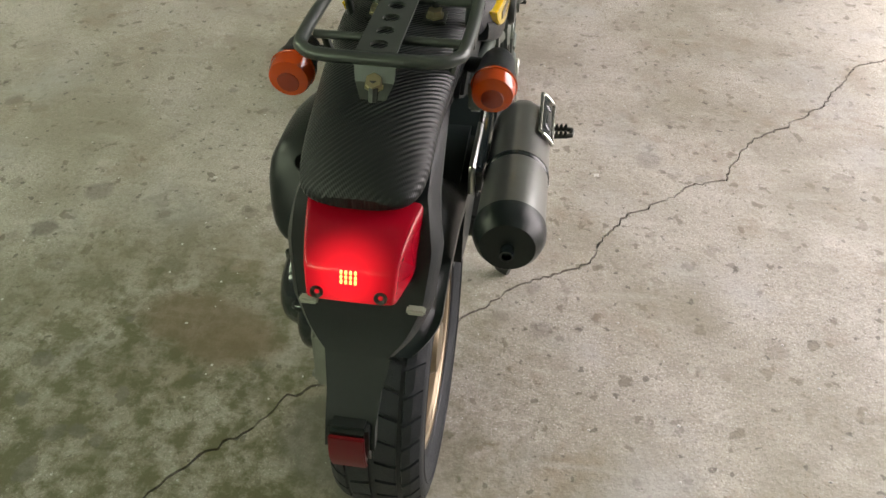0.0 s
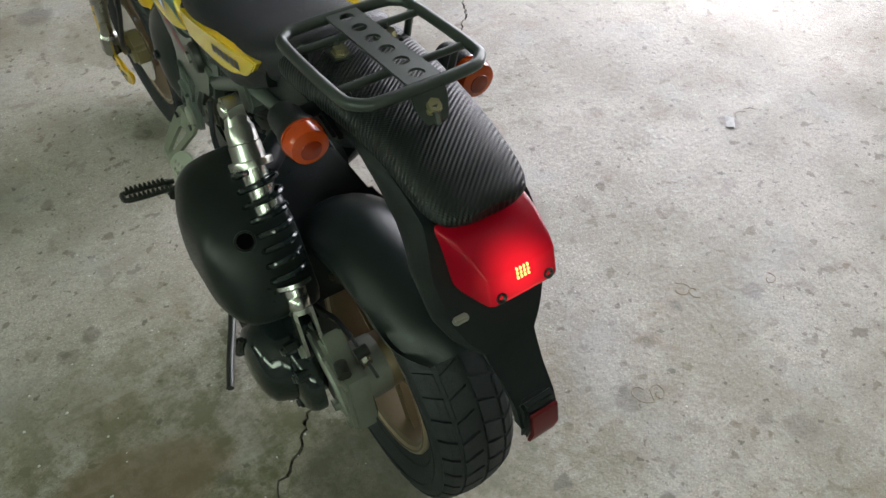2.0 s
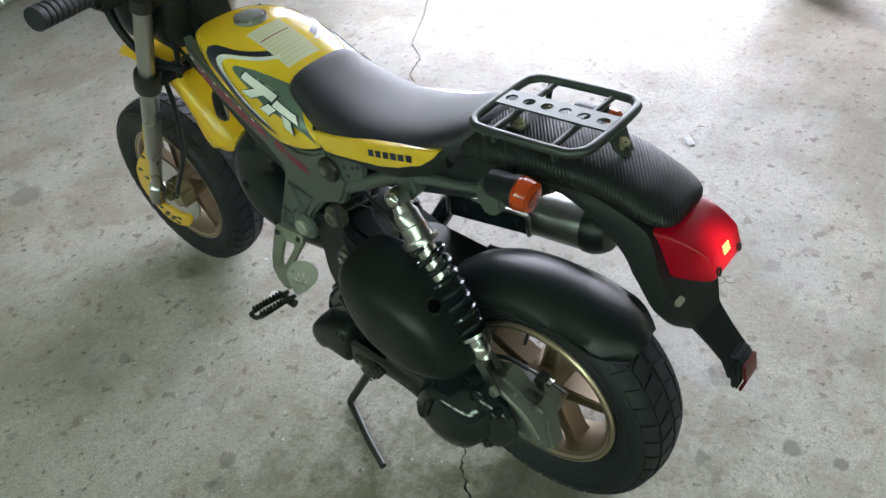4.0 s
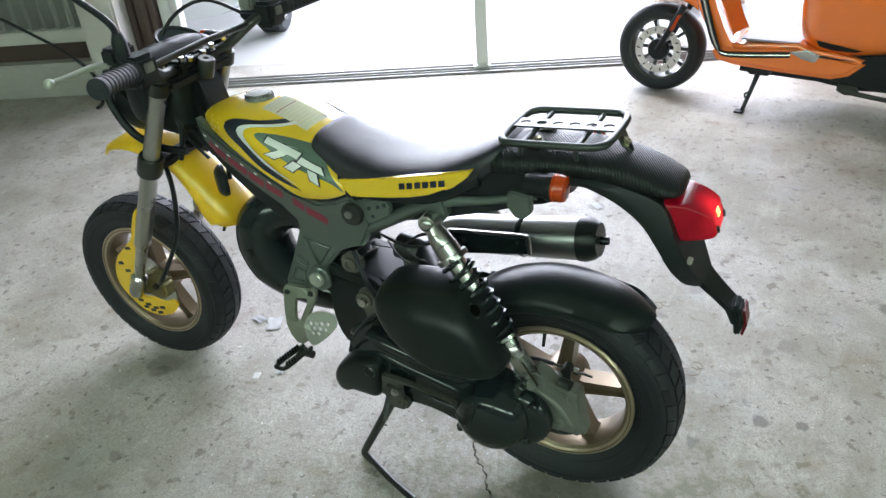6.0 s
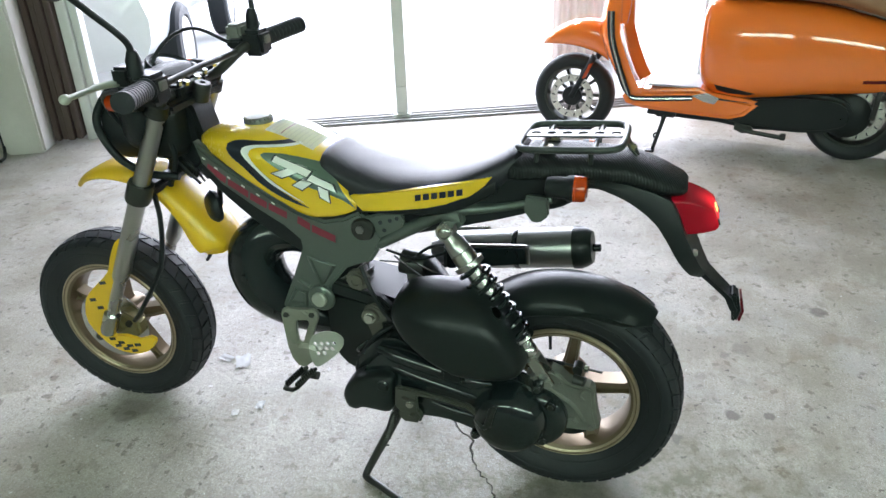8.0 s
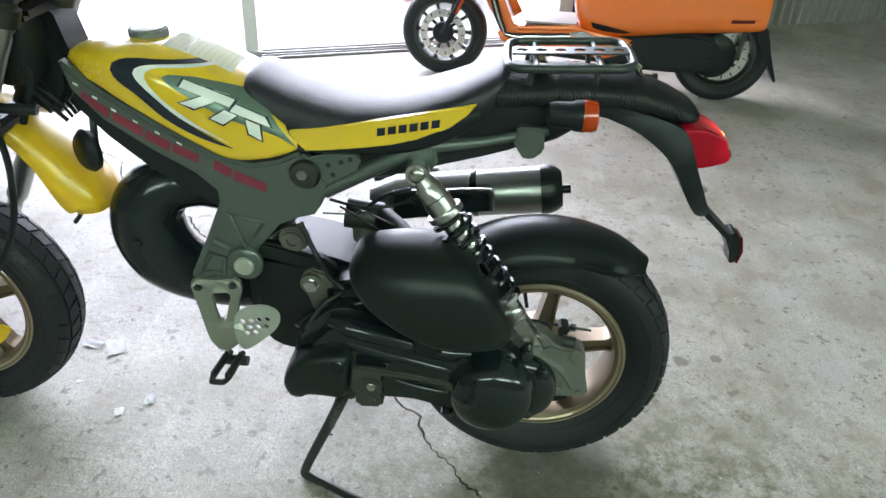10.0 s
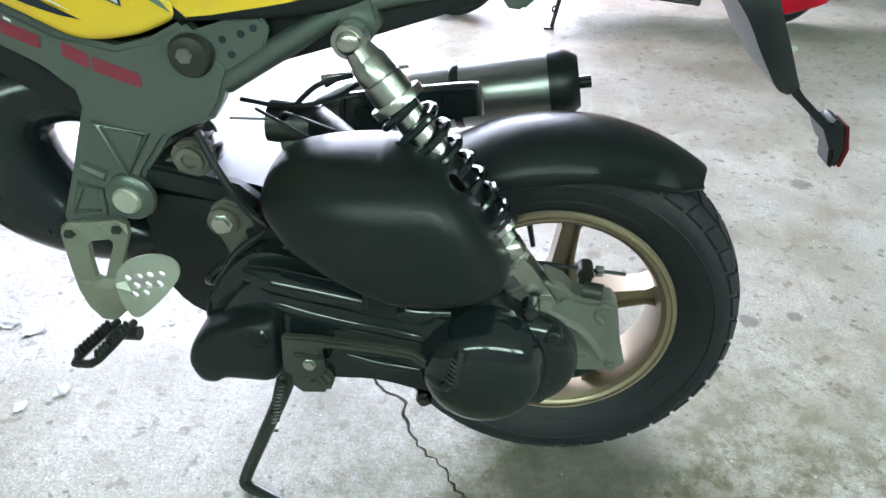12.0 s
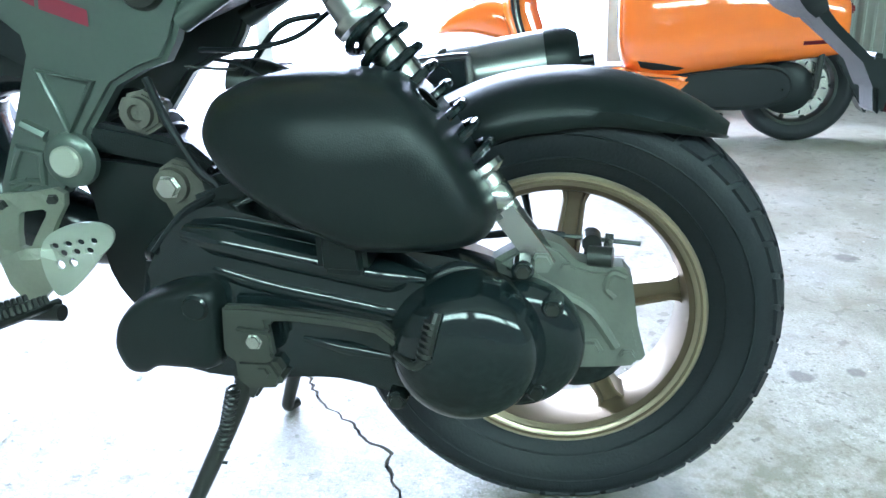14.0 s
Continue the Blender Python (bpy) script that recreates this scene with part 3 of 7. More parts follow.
def build_room():
    build_floor()
    # door wall, in pieces round the opening
    structure("wall_east", corrugated(-6, -2.0, 0.34, HIGH, 0.03), M_CORRUGATED, "dark grey corrugated sheet wall", "wall", True)
    bm = box(-6, -2.0, -0.03, 0.1, 0.28, 0.345, 0.005)
    structure("trim", bm, M_PILLAR, "grey ledge rail below the corrugated sheet", "ledge")
    # dark strip: the shade under the ledge is painted by its brown colour
    structure("wall_recess", box(-6, -2.0, 0.03, 0.12, 0.182, 0.278), M_BROWN, "recess between kerb and ledge, its shade put into a dark brown", "recess")
    structure("wall_kerb", box(-6, -2.0, -0.05, 0.15, 0, 0.18, 0.008), M_WALL, "low stained concrete kerb under the sheet wall", "kerb")
    structure("pillar", box(-1.98, -1.79, -0.19, 0.1, 0, HIGH, 0.012), M_PILLAR, "square painted concrete pillar beside the doorway", "pillar")
    bm = bmesh.new()
    for k in range(4):
        add_box(bm, -1.785 + k * 0.034, -1.755 + k * 0.034, -0.06 + 0.02 * (k % 2), 0.10, 0.02, HEAD, 0.004)
    structure("door_1", bm, M_BROWN, "folded dark brown boarded door leaf", "door")
    bm = box(-1.645, -1.60, 0.0, 0.14, 0, HEAD, 0.004)
    add_box(bm, -1.598, -1.56, 0.03, 0.11, 0, HEAD, 0.004)
    structure("door_frame", bm, M_WHITE_FRAME, "white metal jamb of the wide doorway", "door frame")
    bm = box(-0.028, 0.032, 0.02, 0.075, 0.02, HEAD, 0.005)
    add_box(bm, -0.022, 0.026, 0.012, 0.02, 0.05, 0.17, 0.002)
    add_box(bm, -0.045, 0.045, 0.0, 0.09, 0.004, 0.024, 0.003)
    structure("door_post", bm, M_WHITE_FRAME, "pale metal centre post of the doorway", "door post")
    bm = box(1.66, 1.71, 0.0, 0.14, 0, HEAD, 0.004)
    add_box(bm, 1.712, 1.76, 0.03, 0.11, 0, HEAD, 0.004)
    structure("door_frame_2", bm, M_WHITE_FRAME, "white metal jamb beside the brown boards", "door frame")
    bm = bmesh.new()
    for k in range(8):
        add_box(bm, 1.77 + k * 0.1, 1.866 + k * 0.1, 0.02 + 0.006 * (k % 2), 0.09, 0, HEAD, 0.004)
    structure("door_2", bm, M_BROWN, "dark brown boarded sliding door", "door")
    structure("wall_east_2", corrugated(2.58, 6, 0.0, HIGH, 0.06), M_CORRUGATED, "dark corrugated sheet wall beyond the brown door", "wall", True)
    structure("lintel", box(-1.785, 2.58, 0.0, 0.14, HEAD + 0.002, HIGH), M_WALL, "plain wall over the doorway", "lintel")
    bm = bmesh.new()
    for k, w in ((0, 0.012), (0.045, 0.008), (0.09, 0.014), (0.135, 0.008)):
        add_box(bm, -1.56, 1.66, -0.06 + k, -0.06 + k + w, 0.0, 0.012, 0.002)
    structure("door_rail", bm, M_RAIL, "steel sliding door rails let into the threshold", "door rail")
    # the other walls and the ceiling
    structure("wall_north", box(-6.15, -6, -6.5, 0.15, 0, HIGH), M_WALL, "plain stained wall", "wall")
    structure("wall_south", box(6, 6.15, -6.5, 0.15, 0, HIGH), M_WALL, "plain stained wall", "wall")
    bm = bmesh.new()
    add_box(bm, -6, 6, -6.65, -6.5, 0, 2.0)
    add_box(bm, -6, 6, -6.65, -6.5, 2.95, HIGH)
    for a, b in ((-6, -4.8), (-1.8, -1.2), (1.8, 2.4), (5.4, 6)):
        add_box(bm, a, b, -6.65, -6.5, 2.0, 2.95)
    structure("wall_west", bm, M_WALL, "plain stained wall with three wide windows", "wall")
    for name, a, b in (("window_1", -4.8, -1.8), ("window_2", -1.2, 1.8), ("window_3", 2.4, 5.4)):
        bm = bmesh.new()
        for u in (0.01, 0.25, 0.5, 0.75, 0.99):
            s = a + (b - a) * u
            add_box(bm, s - 0.03, s + 0.03, -6.6, -6.54, 2.0, 2.95)
        for z in (2.03, 2.92):
            add_box(bm, a + 0.03, b - 0.03, -6.595, -6.545, z - 0.03, z + 0.03)
        structure(name, bm, M_WHITE_FRAME, "white framed window with many panes", "window")
    structure("ceiling", box(-6.15, 6.15, -6.65, 0.15, HIGH, HIGH + 0.1), M_WALL, "plain dark ceiling", "ceiling")
    # outside
    structure("ground", box(-40, 40, 0.352, 40, -0.12, -0.02), M_PAVING, "pale sunlit paving outside the doorway", "ground")
    bm = bmesh.new()
    bm.faces.new([bm.verts.new(p) for p in ((-30, 9, -0.5), (30, 9, -0.5), (30, 9, 12), (-30, 9, 12))])
    structure("backdrop", bm, M_GLOW, "bright hazy daylight beyond the yard", "backdrop")
    bm = bmesh.new()
    bm.faces.new([bm.verts.new(p) for p in ((-9, -8.2, -0.5), (9, -8.2, -0.5), (9, -8.2, 5), (-9, -8.2, 5))])
    structure("backdrop_2", bm, M_GREEN_GLOW, "green daylight through trees behind the windows", "backdrop")
    structure("outer_wall", corrugated(1.15, 1.75, -0.02, 1.3, 1.2, 0.06, 0.012), M_OUTER_WALL, "pale reddish ribbed sheet fence outside", "fence", True)


build_room()


# ---- the motorcycle ----
bike = thing("motorcycle", "small yellow and black two-stroke motorcycle on its centre stand", "motorcycle", pose(0.006, 0, 0, 0, 0, -0.2))
HUB_Z = 0.243


def tyre_profile(R, half, bead_r):
    prof = [(-0.034, bead_r - 0.004), (-0.040, bead_r + 0.006), (-half * 0.93, bead_r + (R - bead_r) * 0.36), (-half, bead_r + (R - bead_r) * 0.58),
            (-half * 0.95, R - 0.0255), (-half * 0.76, R - 0.0150), (-half * 0.4, R - 0.0080), (0, R - 0.0055)]
    return prof + [(-a, r) for a, r in prof[-2::-1]] + [(0.03, bead_r - 0.012), (-0.03, bead_r - 0.012)]


def tyre(R, half, bead_r, parent, blocks=40):
    """A tyre round the x axis, with its tread blocks as pieces."""
    prof = tyre_profile(R, half, bead_r)
    bm = bmesh.new()
    seg = 72
    angles = [2 * math.pi * j / seg for j in range(seg)]
    add_rings(bm, [[Vector((a, r * math.cos(k), r * math.sin(k))) for a, r in prof] for k in angles], closed=True)
    ribs = []
    for s in (-1, 1):
        for u, w, h in ((0.20, 0.79, 0.002), (0.50, 0.985, 0.0012)):
            r = bead_r + (R - bead_r) * u
            rib = bmesh.new()
            add_rings(rib, [[Vector((s * (half * w + h * math.cos(q)), (r + h * math.sin(q)) * math.cos(k), (r + h * math.sin(q)) * math.sin(k))) for q in (0, 1.6, 3.1, 4.7)] for k in angles], closed=True)
            ribs.append(rib)
    ob = part("tyre", bm, M_RUBBER, parent, "black block-treaded tyre", angle=50)
    for rib in ribs:
        part("sidewall_rib", rib, M_RUBBER, ob, angle=70)
    xs = [a for a, _ in prof[3:12]]
    rs = [r for _, r in prof[3:12]]

    def spot(th, x, up):
        r = float(np.interp(x, xs, rs))
        lean = x / half
        rr = r + up * (1 - 0.3 * abs(lean))
        return Vector((x + up * lean * 0.5, rr * math.cos(th), rr * math.sin(th)))

    step = 2 * math.pi / blocks
    rows = [(-0.93, -0.58, 0.35, 0.5, 0.84), (-0.50, -0.05, -0.30, 0.0, 0.88), (0.05, 0.50, 0.30, 0.5, 0.88), (0.58, 0.93, -0.35, 0.0, 0.84)]
    for a, b, shear, phase, fill in rows:
        t0, t1, mid = phase * step, (phase + fill) * step, (a + b) / 2
        quad = [(t0, a), (t1, a), (t1 + shear * step * 0.5, mid), (t1 + shear * step, b), (t0 + shear * step, b), (t0 + shear * step * 0.5, mid)]
        tc, wc = sum(t for t, _ in quad) / 6, sum(w for _, w in quad) / 6
        bm = bmesh.new()
        lo = [bm.verts.new(spot(t, w * half, -0.001)) for t, w in quad]
        hi = [bm.verts.new(spot(tc + (t - tc) * 0.95, (wc + (w - wc) * 0.93) * half, 0.0038)) for t, w in quad]
        bm.faces.new(hi)
        for i in range(6):
            bm.faces.new((lo[i], lo[(i + 1) % 6], hi[(i + 1) % 6], hi[i]))
        first_block = part("tread_block", bm, M_RUBBER, ob, smooth=False)
        for k in range(1, blocks):
            more = new("tread_block", first_block.data)
            more.parent = ob
            more.matrix_basis = Matrix.Rotation(k * step, 4, "X")
    return ob


def spoke(bm, c, ang, r0, r1, w0, w1, thick):
    """One cast spoke with a hollowed face, from the hub to the rim."""
    d = Vector((0, math.cos(ang), math.sin(ang)))
    e = Vector((0, -math.sin(ang), math.cos(ang)))
    rings = []
    for u in (0, 0.15, 0.5, 0.85, 0.94, 1):
        r, w = r0 + (r1 - r0) * u, w0 + (w1 - w0) * u
        w *= {0: 1.3, 0.94: 1.3, 1: 1.9}.get(u, 1)
        ring = [(-w, -thick), (-w * 0.72, -thick), (-w * 0.6, -thick * 0.55), (w * 0.6, -thick * 0.55), (w * 0.72, -thick), (w, -thick),
                (w, thick), (-w, thick)]
        rings.append([c + d * r + e * a + Vector((b, 0, 0)) for a, b in ring])
    add_rings(bm, rings)


def wheel(name, centre, R, half, first, parent, label):
    """An alloy wheel: rim, five spokes, hub, valve; its tyre is a part beside it."""
    rim_prof = [(-0.034, 0.162), (-0.034, 0.156), (-0.018, 0.150), (0.018, 0.150), (0.034, 0.156), (0.034, 0.162),
                (0.038, 0.153), (0.034, 0.1475), (0.022, 0.143), (-0.022, 0.143), (-0.034, 0.1475), (-0.038, 0.153)]
    seg = 72
    angles = [2 * math.pi * j / seg for j in range(seg)]
    ring_of = lambda prof: [[Vector((a, r * math.cos(k), r * math.sin(k))) for a, r in prof] for k in angles]
    bm = bmesh.new()
    add_rings(bm, ring_of(rim_prof), closed=True)
    rim = part(name, bm, M_GOLD, parent, label, angle=30)
    rim.matrix_basis = Matrix.Translation(centre)
    for s in (-1, 1):
        bm = bmesh.new()
        add_rings(bm, ring_of([(s * 0.0345, 0.1625), (s * 0.0345, 0.1670), (s * 0.0385, 0.1675), (s * 0.0415, 0.1645), (s * 0.0405, 0.1560), (s * 0.0385, 0.1535)]), closed=True)
        part("rim_flange", bm, M_GOLD_EDGE, rim, "worn pale gold rim flange", angle=50)
        # darker raised ring that paints the groove's shade onto the pale flange
        bm = bmesh.new()
        add_rings(bm, ring_of([(s * 0.0400, 0.1585), (s * 0.0400, 0.1612), (s * 0.0422, 0.1612), (s * 0.0422, 0.1585)]), closed=True)
        part("rim_groove", bm, M_GOLD, rim, angle=50)
    bm = bmesh.new()
    spoke(bm, Vector((0, 0, 0)), 0, 0.040, 0.1455, 0.0165, 0.0115, 0.017)
    one = part("spoke", bm, M_GOLD, rim, angle=30)
    one.matrix_basis = Matrix.Rotation(first, 4, "X")
    for k in range(1, 5):
        more = new("spoke", one.data)
        more.parent = rim
        more.matrix_basis = Matrix.Rotation(first + 2 * math.pi * k / 5, 4, "X")
    part("hub", lathe([(-0.045, 0.02), (-0.045, 0.04), (-0.03, 0.05), (0.03, 0.05), (0.045, 0.04), (0.045, 0.02)], (0, 0, 0), (1, 0, 0), 32), M_GOLD, rim)
    va = first - 0.42
    v0 = Vector((-0.006, 0.143 * math.cos(va), 0.143 * math.sin(va)))
    part("valve_stem", tube([v0, v0 + Vector((-0.010, -0.014 * math.cos(va), -0.014 * math.sin(va))), v0 + Vector((-0.026, -0.03 * math.cos(va), -0.03 * math.sin(va)))], [0.005, 0.004, 0.0035], 8), M_BLACK_PLASTIC, rim)
    rubber = tyre(R, half, 0.160, parent)
    rubber.matrix_basis = rim.matrix_basis
    return rim, rubber


rear_wheel, rear_tyre = wheel("rear_wheel", (0, 0, HUB_Z), 0.247, 0.058, radians(98), bike, "five-spoke bronze alloy wheel")
part("brake_drum", lathe([(-0.085, 0.02), (-0.085, 0.045), (-0.07, 0.052), (-0.03, 0.052), (-0.03, 0.02)], (0, 0, 0), (1, 0, 0), 32), M_CAST, rear_wheel)

# -- fuel tank
TANK = [(0.757, 0.728, 0.742, 0.02), (0.742, 0.722, 0.757, 0.060), (0.70, 0.713, 0.768, 0.084), (0.65, 0.686, 0.774, 0.098), (0.60, 0.658, 0.771, 0.104), (0.55, 0.631, 0.757, 0.106),
        (0.50, 0.608, 0.736, 0.106), (0.45, 0.611, 0.712, 0.104), (0.415, 0.622, 0.684, 0.100), (0.393, 0.634, 0.655, 0.095)]
tank = part("fuel_tank", shell(TANK, 2.5, 48, 5, low=9), M_YELLOW, bike, "glossy yellow painted fuel tank")
TT = side_tree(tank)
bm = lathe([(0, 0.030), (0.004, 0.030), (0.008, 0.0285), (0.010, 0.0250), (0.013, 0.024), (0.014, 0.010), (0.014, 0.002)], (-0.006, 0.638, 0.770), (0, 0.05, 1), 36)
for k in range(18):
    a = 2 * math.pi * k / 18
    x, y = -0.006 + 0.027 * math.cos(a), 0.638 + 0.027 * math.sin(a)
    add_box(bm, x - 0.0024, x + 0.0024, y - 0.0024, y + 0.0024, 0.776, 0.782, 0.001)
part("filler_cap", bm, M_CAST, tank, "ridged metal filler cap", smooth=False)


def tank_graphics(side):
    # dark outer swoosh, white inner swoosh, grey-green field, a slanted mark as plain blocks
    part("swoosh", band_decal([(0.462, 0.740), (0.541, 0.752), (0.589, 0.756), (0.628, 0.758), (0.650, 0.755), (0.661, 0.746), (0.653, 0.728), (0.625, 0.708), (0.589, 0.677), (0.552, 0.655), (0.513, 0.640), (0.487, 0.634)],
                              [(0.462, 0.739), (0.541, 0.748), (0.590, 0.751), (0.615, 0.749), (0.625, 0.744), (0.625, 0.738), (0.618, 0.727), (0.596, 0.706), (0.559, 0.675), (0.522, 0.652), (0.487, 0.634)], TT, side, 0.0022), M_DECAL_BLACK, tank, "dark blue-black swoosh graphic")
    part("swoosh", band_decal([(0.480, 0.741), (0.541, 0.748), (0.590, 0.751), (0.615, 0.749), (0.625, 0.744), (0.625, 0.738), (0.618, 0.727), (0.596, 0.706), (0.559, 0.675), (0.493, 0.642)],
                              [(0.480, 0.740), (0.541, 0.745), (0.588, 0.747), (0.604, 0.744), (0.609, 0.738), (0.607, 0.731), (0.598, 0.718), (0.576, 0.696), (0.540, 0.670), (0.493, 0.642)], TT, side, 0.0030), M_DECAL_WHITE, tank, "white swoosh graphic")
    part("graphic_field", decal([(0.585, 0.735), (0.578, 0.741), (0.542, 0.744), (0.499, 0.742), (0.465, 0.739), (0.442, 0.708), (0.422, 0.673), (0.397, 0.641), (0.420, 0.655), (0.453, 0.665), (0.496, 0.677), (0.531, 0.695), (0.562, 0.715), (0.579, 0.727)],
                                TT, side, 0.0014, 0, 0.005, 0.7), M_DECAL_GREEN, tank, "grey-green graphic field")
    # the mark: slanted pale blocks with a dark rim
    blocks = [[(0.554, 0.734), (0.483, 0.707), (0.489, 0.698), (0.559, 0.7245)], [(0.527, 0.7125), (0.508, 0.7055), (0.538, 0.6945), (0.560, 0.702)],
              [(0.481, 0.7015), (0.440, 0.6845), (0.431, 0.671), (0.488, 0.6925)], [(0.496, 0.694), (0.478, 0.687), (0.498, 0.673), (0.517, 0.681)], [(0.466, 0.682), (0.446, 0.674), (0.444, 0.650), (0.462, 0.6605)]]
    for line in blocks:
        cy, cz = sum(p[0] for p in line) / len(line), sum(p[1] for p in line) / len(line)
        wide = []
        for y, z in line:
            d = Vector((y - cy, z - cz))
            d += d.normalized() * 0.0036
            wide.append((cy + d.x, cz + d.y))
        part("mark_outline", decal(wide, TT, side, 0.0036, 0, 0.005), M_DECAL_BLACK, tank)
        part("mark", decal(line, TT, side, 0.0048, 0, 0.005), M_DECAL_WHITE, tank, "pale slanted block of the tank mark")


for side in (-1, 1):
    tank_graphics(side)
bm = bmesh.new()
gy = [0.60, 0.58, 0.56, 0.54, 0.52, 0.50]
rows = []
for y in gy:
    rows.append([])
    for x in (-0.036, -0.018, 0.0, 0.018, 0.036):
        h = TT.ray_cast(Vector((x - 0.012, y, 1.2)), Vector((0, 0, -1)))
        rows[-1].append(bm.verts.new(h[0] + Vector((0, 0, 0.0005))))
for a in range(5):
    for b in range(4):
        bm.faces.new((rows[a][b], rows[a + 1][b], rows[a + 1][b + 1], rows[a][b + 1]))
warn = part("warning_label", bm, M_LABEL, tank, "faded pale warning label")
for k in range(11):
    y = 0.595 - k * 0.0085
    bm = bmesh.new()
    pr = None
    for j in range(7):
        x = -0.044 + j * (0.062 - 0.012 * (k % 3 == 2)) / 6
        h = TT.ray_cast(Vector((x, y, 1.2)), Vector((0, 0, -1)))[0]
        h2 = TT.ray_cast(Vector((x, y - 0.0022, 1.2)), Vector((0, 0, -1)))[0]
        cur = (bm.verts.new(h + Vector((0, 0, 0.0009))), bm.verts.new(h2 + Vector((0, 0, 0.0009))))
        if pr:
            bm.faces.new((pr[0], cur[0], cur[1], pr[1]))
        pr = cur
    part("print_line", bm, M_DECAL_RED if k == 3 else M_LABEL_PRINT, warn)

# -- seat and tail
seat = part("seat", shell([(0.482, 0.690, 0.728, 0.060), (0.470, 0.665, 0.738, 0.078), (0.43, 0.640, 0.722, 0.087), (0.36, 0.626, 0.704, 0.093), (0.30, 0.628, 0.702, 0.095), (0.24, 0.640, 0.711, 0.095), (0.18, 0.660, 0.732, 0.091),
                           (0.13, 0.680, 0.754, 0.082), (0.105, 0.70, 0.762, 0.070), (0.09, 0.72, 0.758, 0.05)], 2.7, 40, 5), M_SEAT, bike, "black grained vinyl seat")
cover = part("seat_base", shell([(0.475, 0.66, 0.712, 0.072), (0.45, 0.640, 0.700, 0.090), (0.40, 0.628, 0.674, 0.0955), (0.34, 0.628, 0.676, 0.0965), (0.28, 0.632, 0.680, 0.0965), (0.22, 0.640, 0.688, 0.0955), (0.17, 0.662, 0.705, 0.0915),
                                 (0.13, 0.686, 0.72, 0.084)], 3.4, 40, 5, low=8), M_BLACK_PLASTIC, bike, "black moulded seat base")
def seat_panel(side):
    """The moulded yellow strip under the seat, bent in towards the tail."""
    line = [(0.408, 0.664), (0.360, 0.672), (0.310, 0.682), (0.262, 0.693), (0.218, 0.703), (0.175, 0.713), (0.135, 0.722), (0.148, 0.705), (0.173, 0.684), (0.218, 0.663), (0.255, 0.652), (0.292, 0.645), (0.358, 0.635), (0.384, 0.633), (0.397, 0.646)]
    bm = plate(line, *sorted((side * 0.084, side * 0.0968)), 0.0016, 2)
    for k in range(12):
        bmesh.ops.bisect_plane(bm, geom=bm.verts[:] + bm.edges[:] + bm.faces[:], plane_co=(0, 0.145 + k * 0.02, 0), plane_no=(0, 1, 0))
    for v in bm.verts:
        v.co.x -= side * 0.30 * max(0.0, 0.27 - v.co.y) ** 2
    return part("side_panel", bm, M_YELLOW, bike, "yellow side panel under the seat")


for side in (-1, 1):
    panel = seat_panel(side)
    PT = side_tree(panel)
    for k in range(6):
        y0, z0 = 0.277 - k * 0.0157, 0.6655 + k * 0.0034
        part("maker_mark_block", decal([(y0, z0), (y0 - 0.0118, z0 + 0.0025), (y0 - 0.0122, z0 + 0.0150), (y0 - 0.0004, z0 + 0.0125)], PT, side, 0.0008), M_DECAL_BLACK, panel)

cowl = part("tail_cowl", shell([(0.13, 0.700, 0.744, 0.066), (0.10, 0.698, 0.756, 0.076), (0.05, 0.700, 0.759, 0.074), (-0.02, 0.706, 0.761, 0.068), (-0.09, 0.702, 0.757, 0.062), (-0.14, 0.694, 0.741, 0.060),
                                (-0.168, 0.692, 0.727, 0.056), (-0.184, 0.695, 0.718, 0.047), (-0.191, 0.699, 0.711, 0.032)], 2.3, 36, 5), M_CARBON, bike, "tail cowl in black woven carbon film")


def tail_side():
    """The black inner tail: a curved beam that sweeps down behind the wheel and carries the plate stem."""
    top = smooth_line([(0.22, 0.68, 0), (0.12, 0.710, 0), (0.04, 0.722, 0), (-0.04, 0.722, 0), (-0.10, 0.714, 0), (-0.150, 0.700, 0), (-0.174, 0.684, 0), (-0.193, 0.640, 0), (-0.208, 0.607, 0), (-0.227, 0.568, 0), (-0.240, 0.547, 0)], 4)
    bot = smooth_line([(0.20, 0.645, 0), (0.11, 0.672, 0), (0.04, 0.692, 0), (-0.033, 0.706, 0), (-0.068, 0.699, 0), (-0.104, 0.683, 0), (-0.143, 0.654, 0), (-0.164, 0.627, 0), (-0.185, 0.589, 0), (-0.209, 0.553, 0), (-0.228, 0.539, 0)], 4)
    rings = []
    for i, (a, b) in enumerate(zip(top, bot)):
        u = i / (len(top) - 1)
        w = float(np.interp(u, (0, 0.3, 0.55, 0.68, 0.82, 1), (0.058, 0.062, 0.066, 0.074, 0.068, 0.034)))
        rings.append([Vector((-w, b.x, b.y)), Vector((-w * 1.02, (a.x + b.x) / 2, (a.y + b.y) / 2)), Vector((-w * 0.9, a.x, a.y)), Vector((w * 0.9, a.x, a.y)),
                      Vector((w * 1.02, (a.x + b.x) / 2, (a.y + b.y) / 2)), Vector((w, b.x, b.y))])
    bm = bmesh.new()
    add_rings(bm, rings)
    return bm


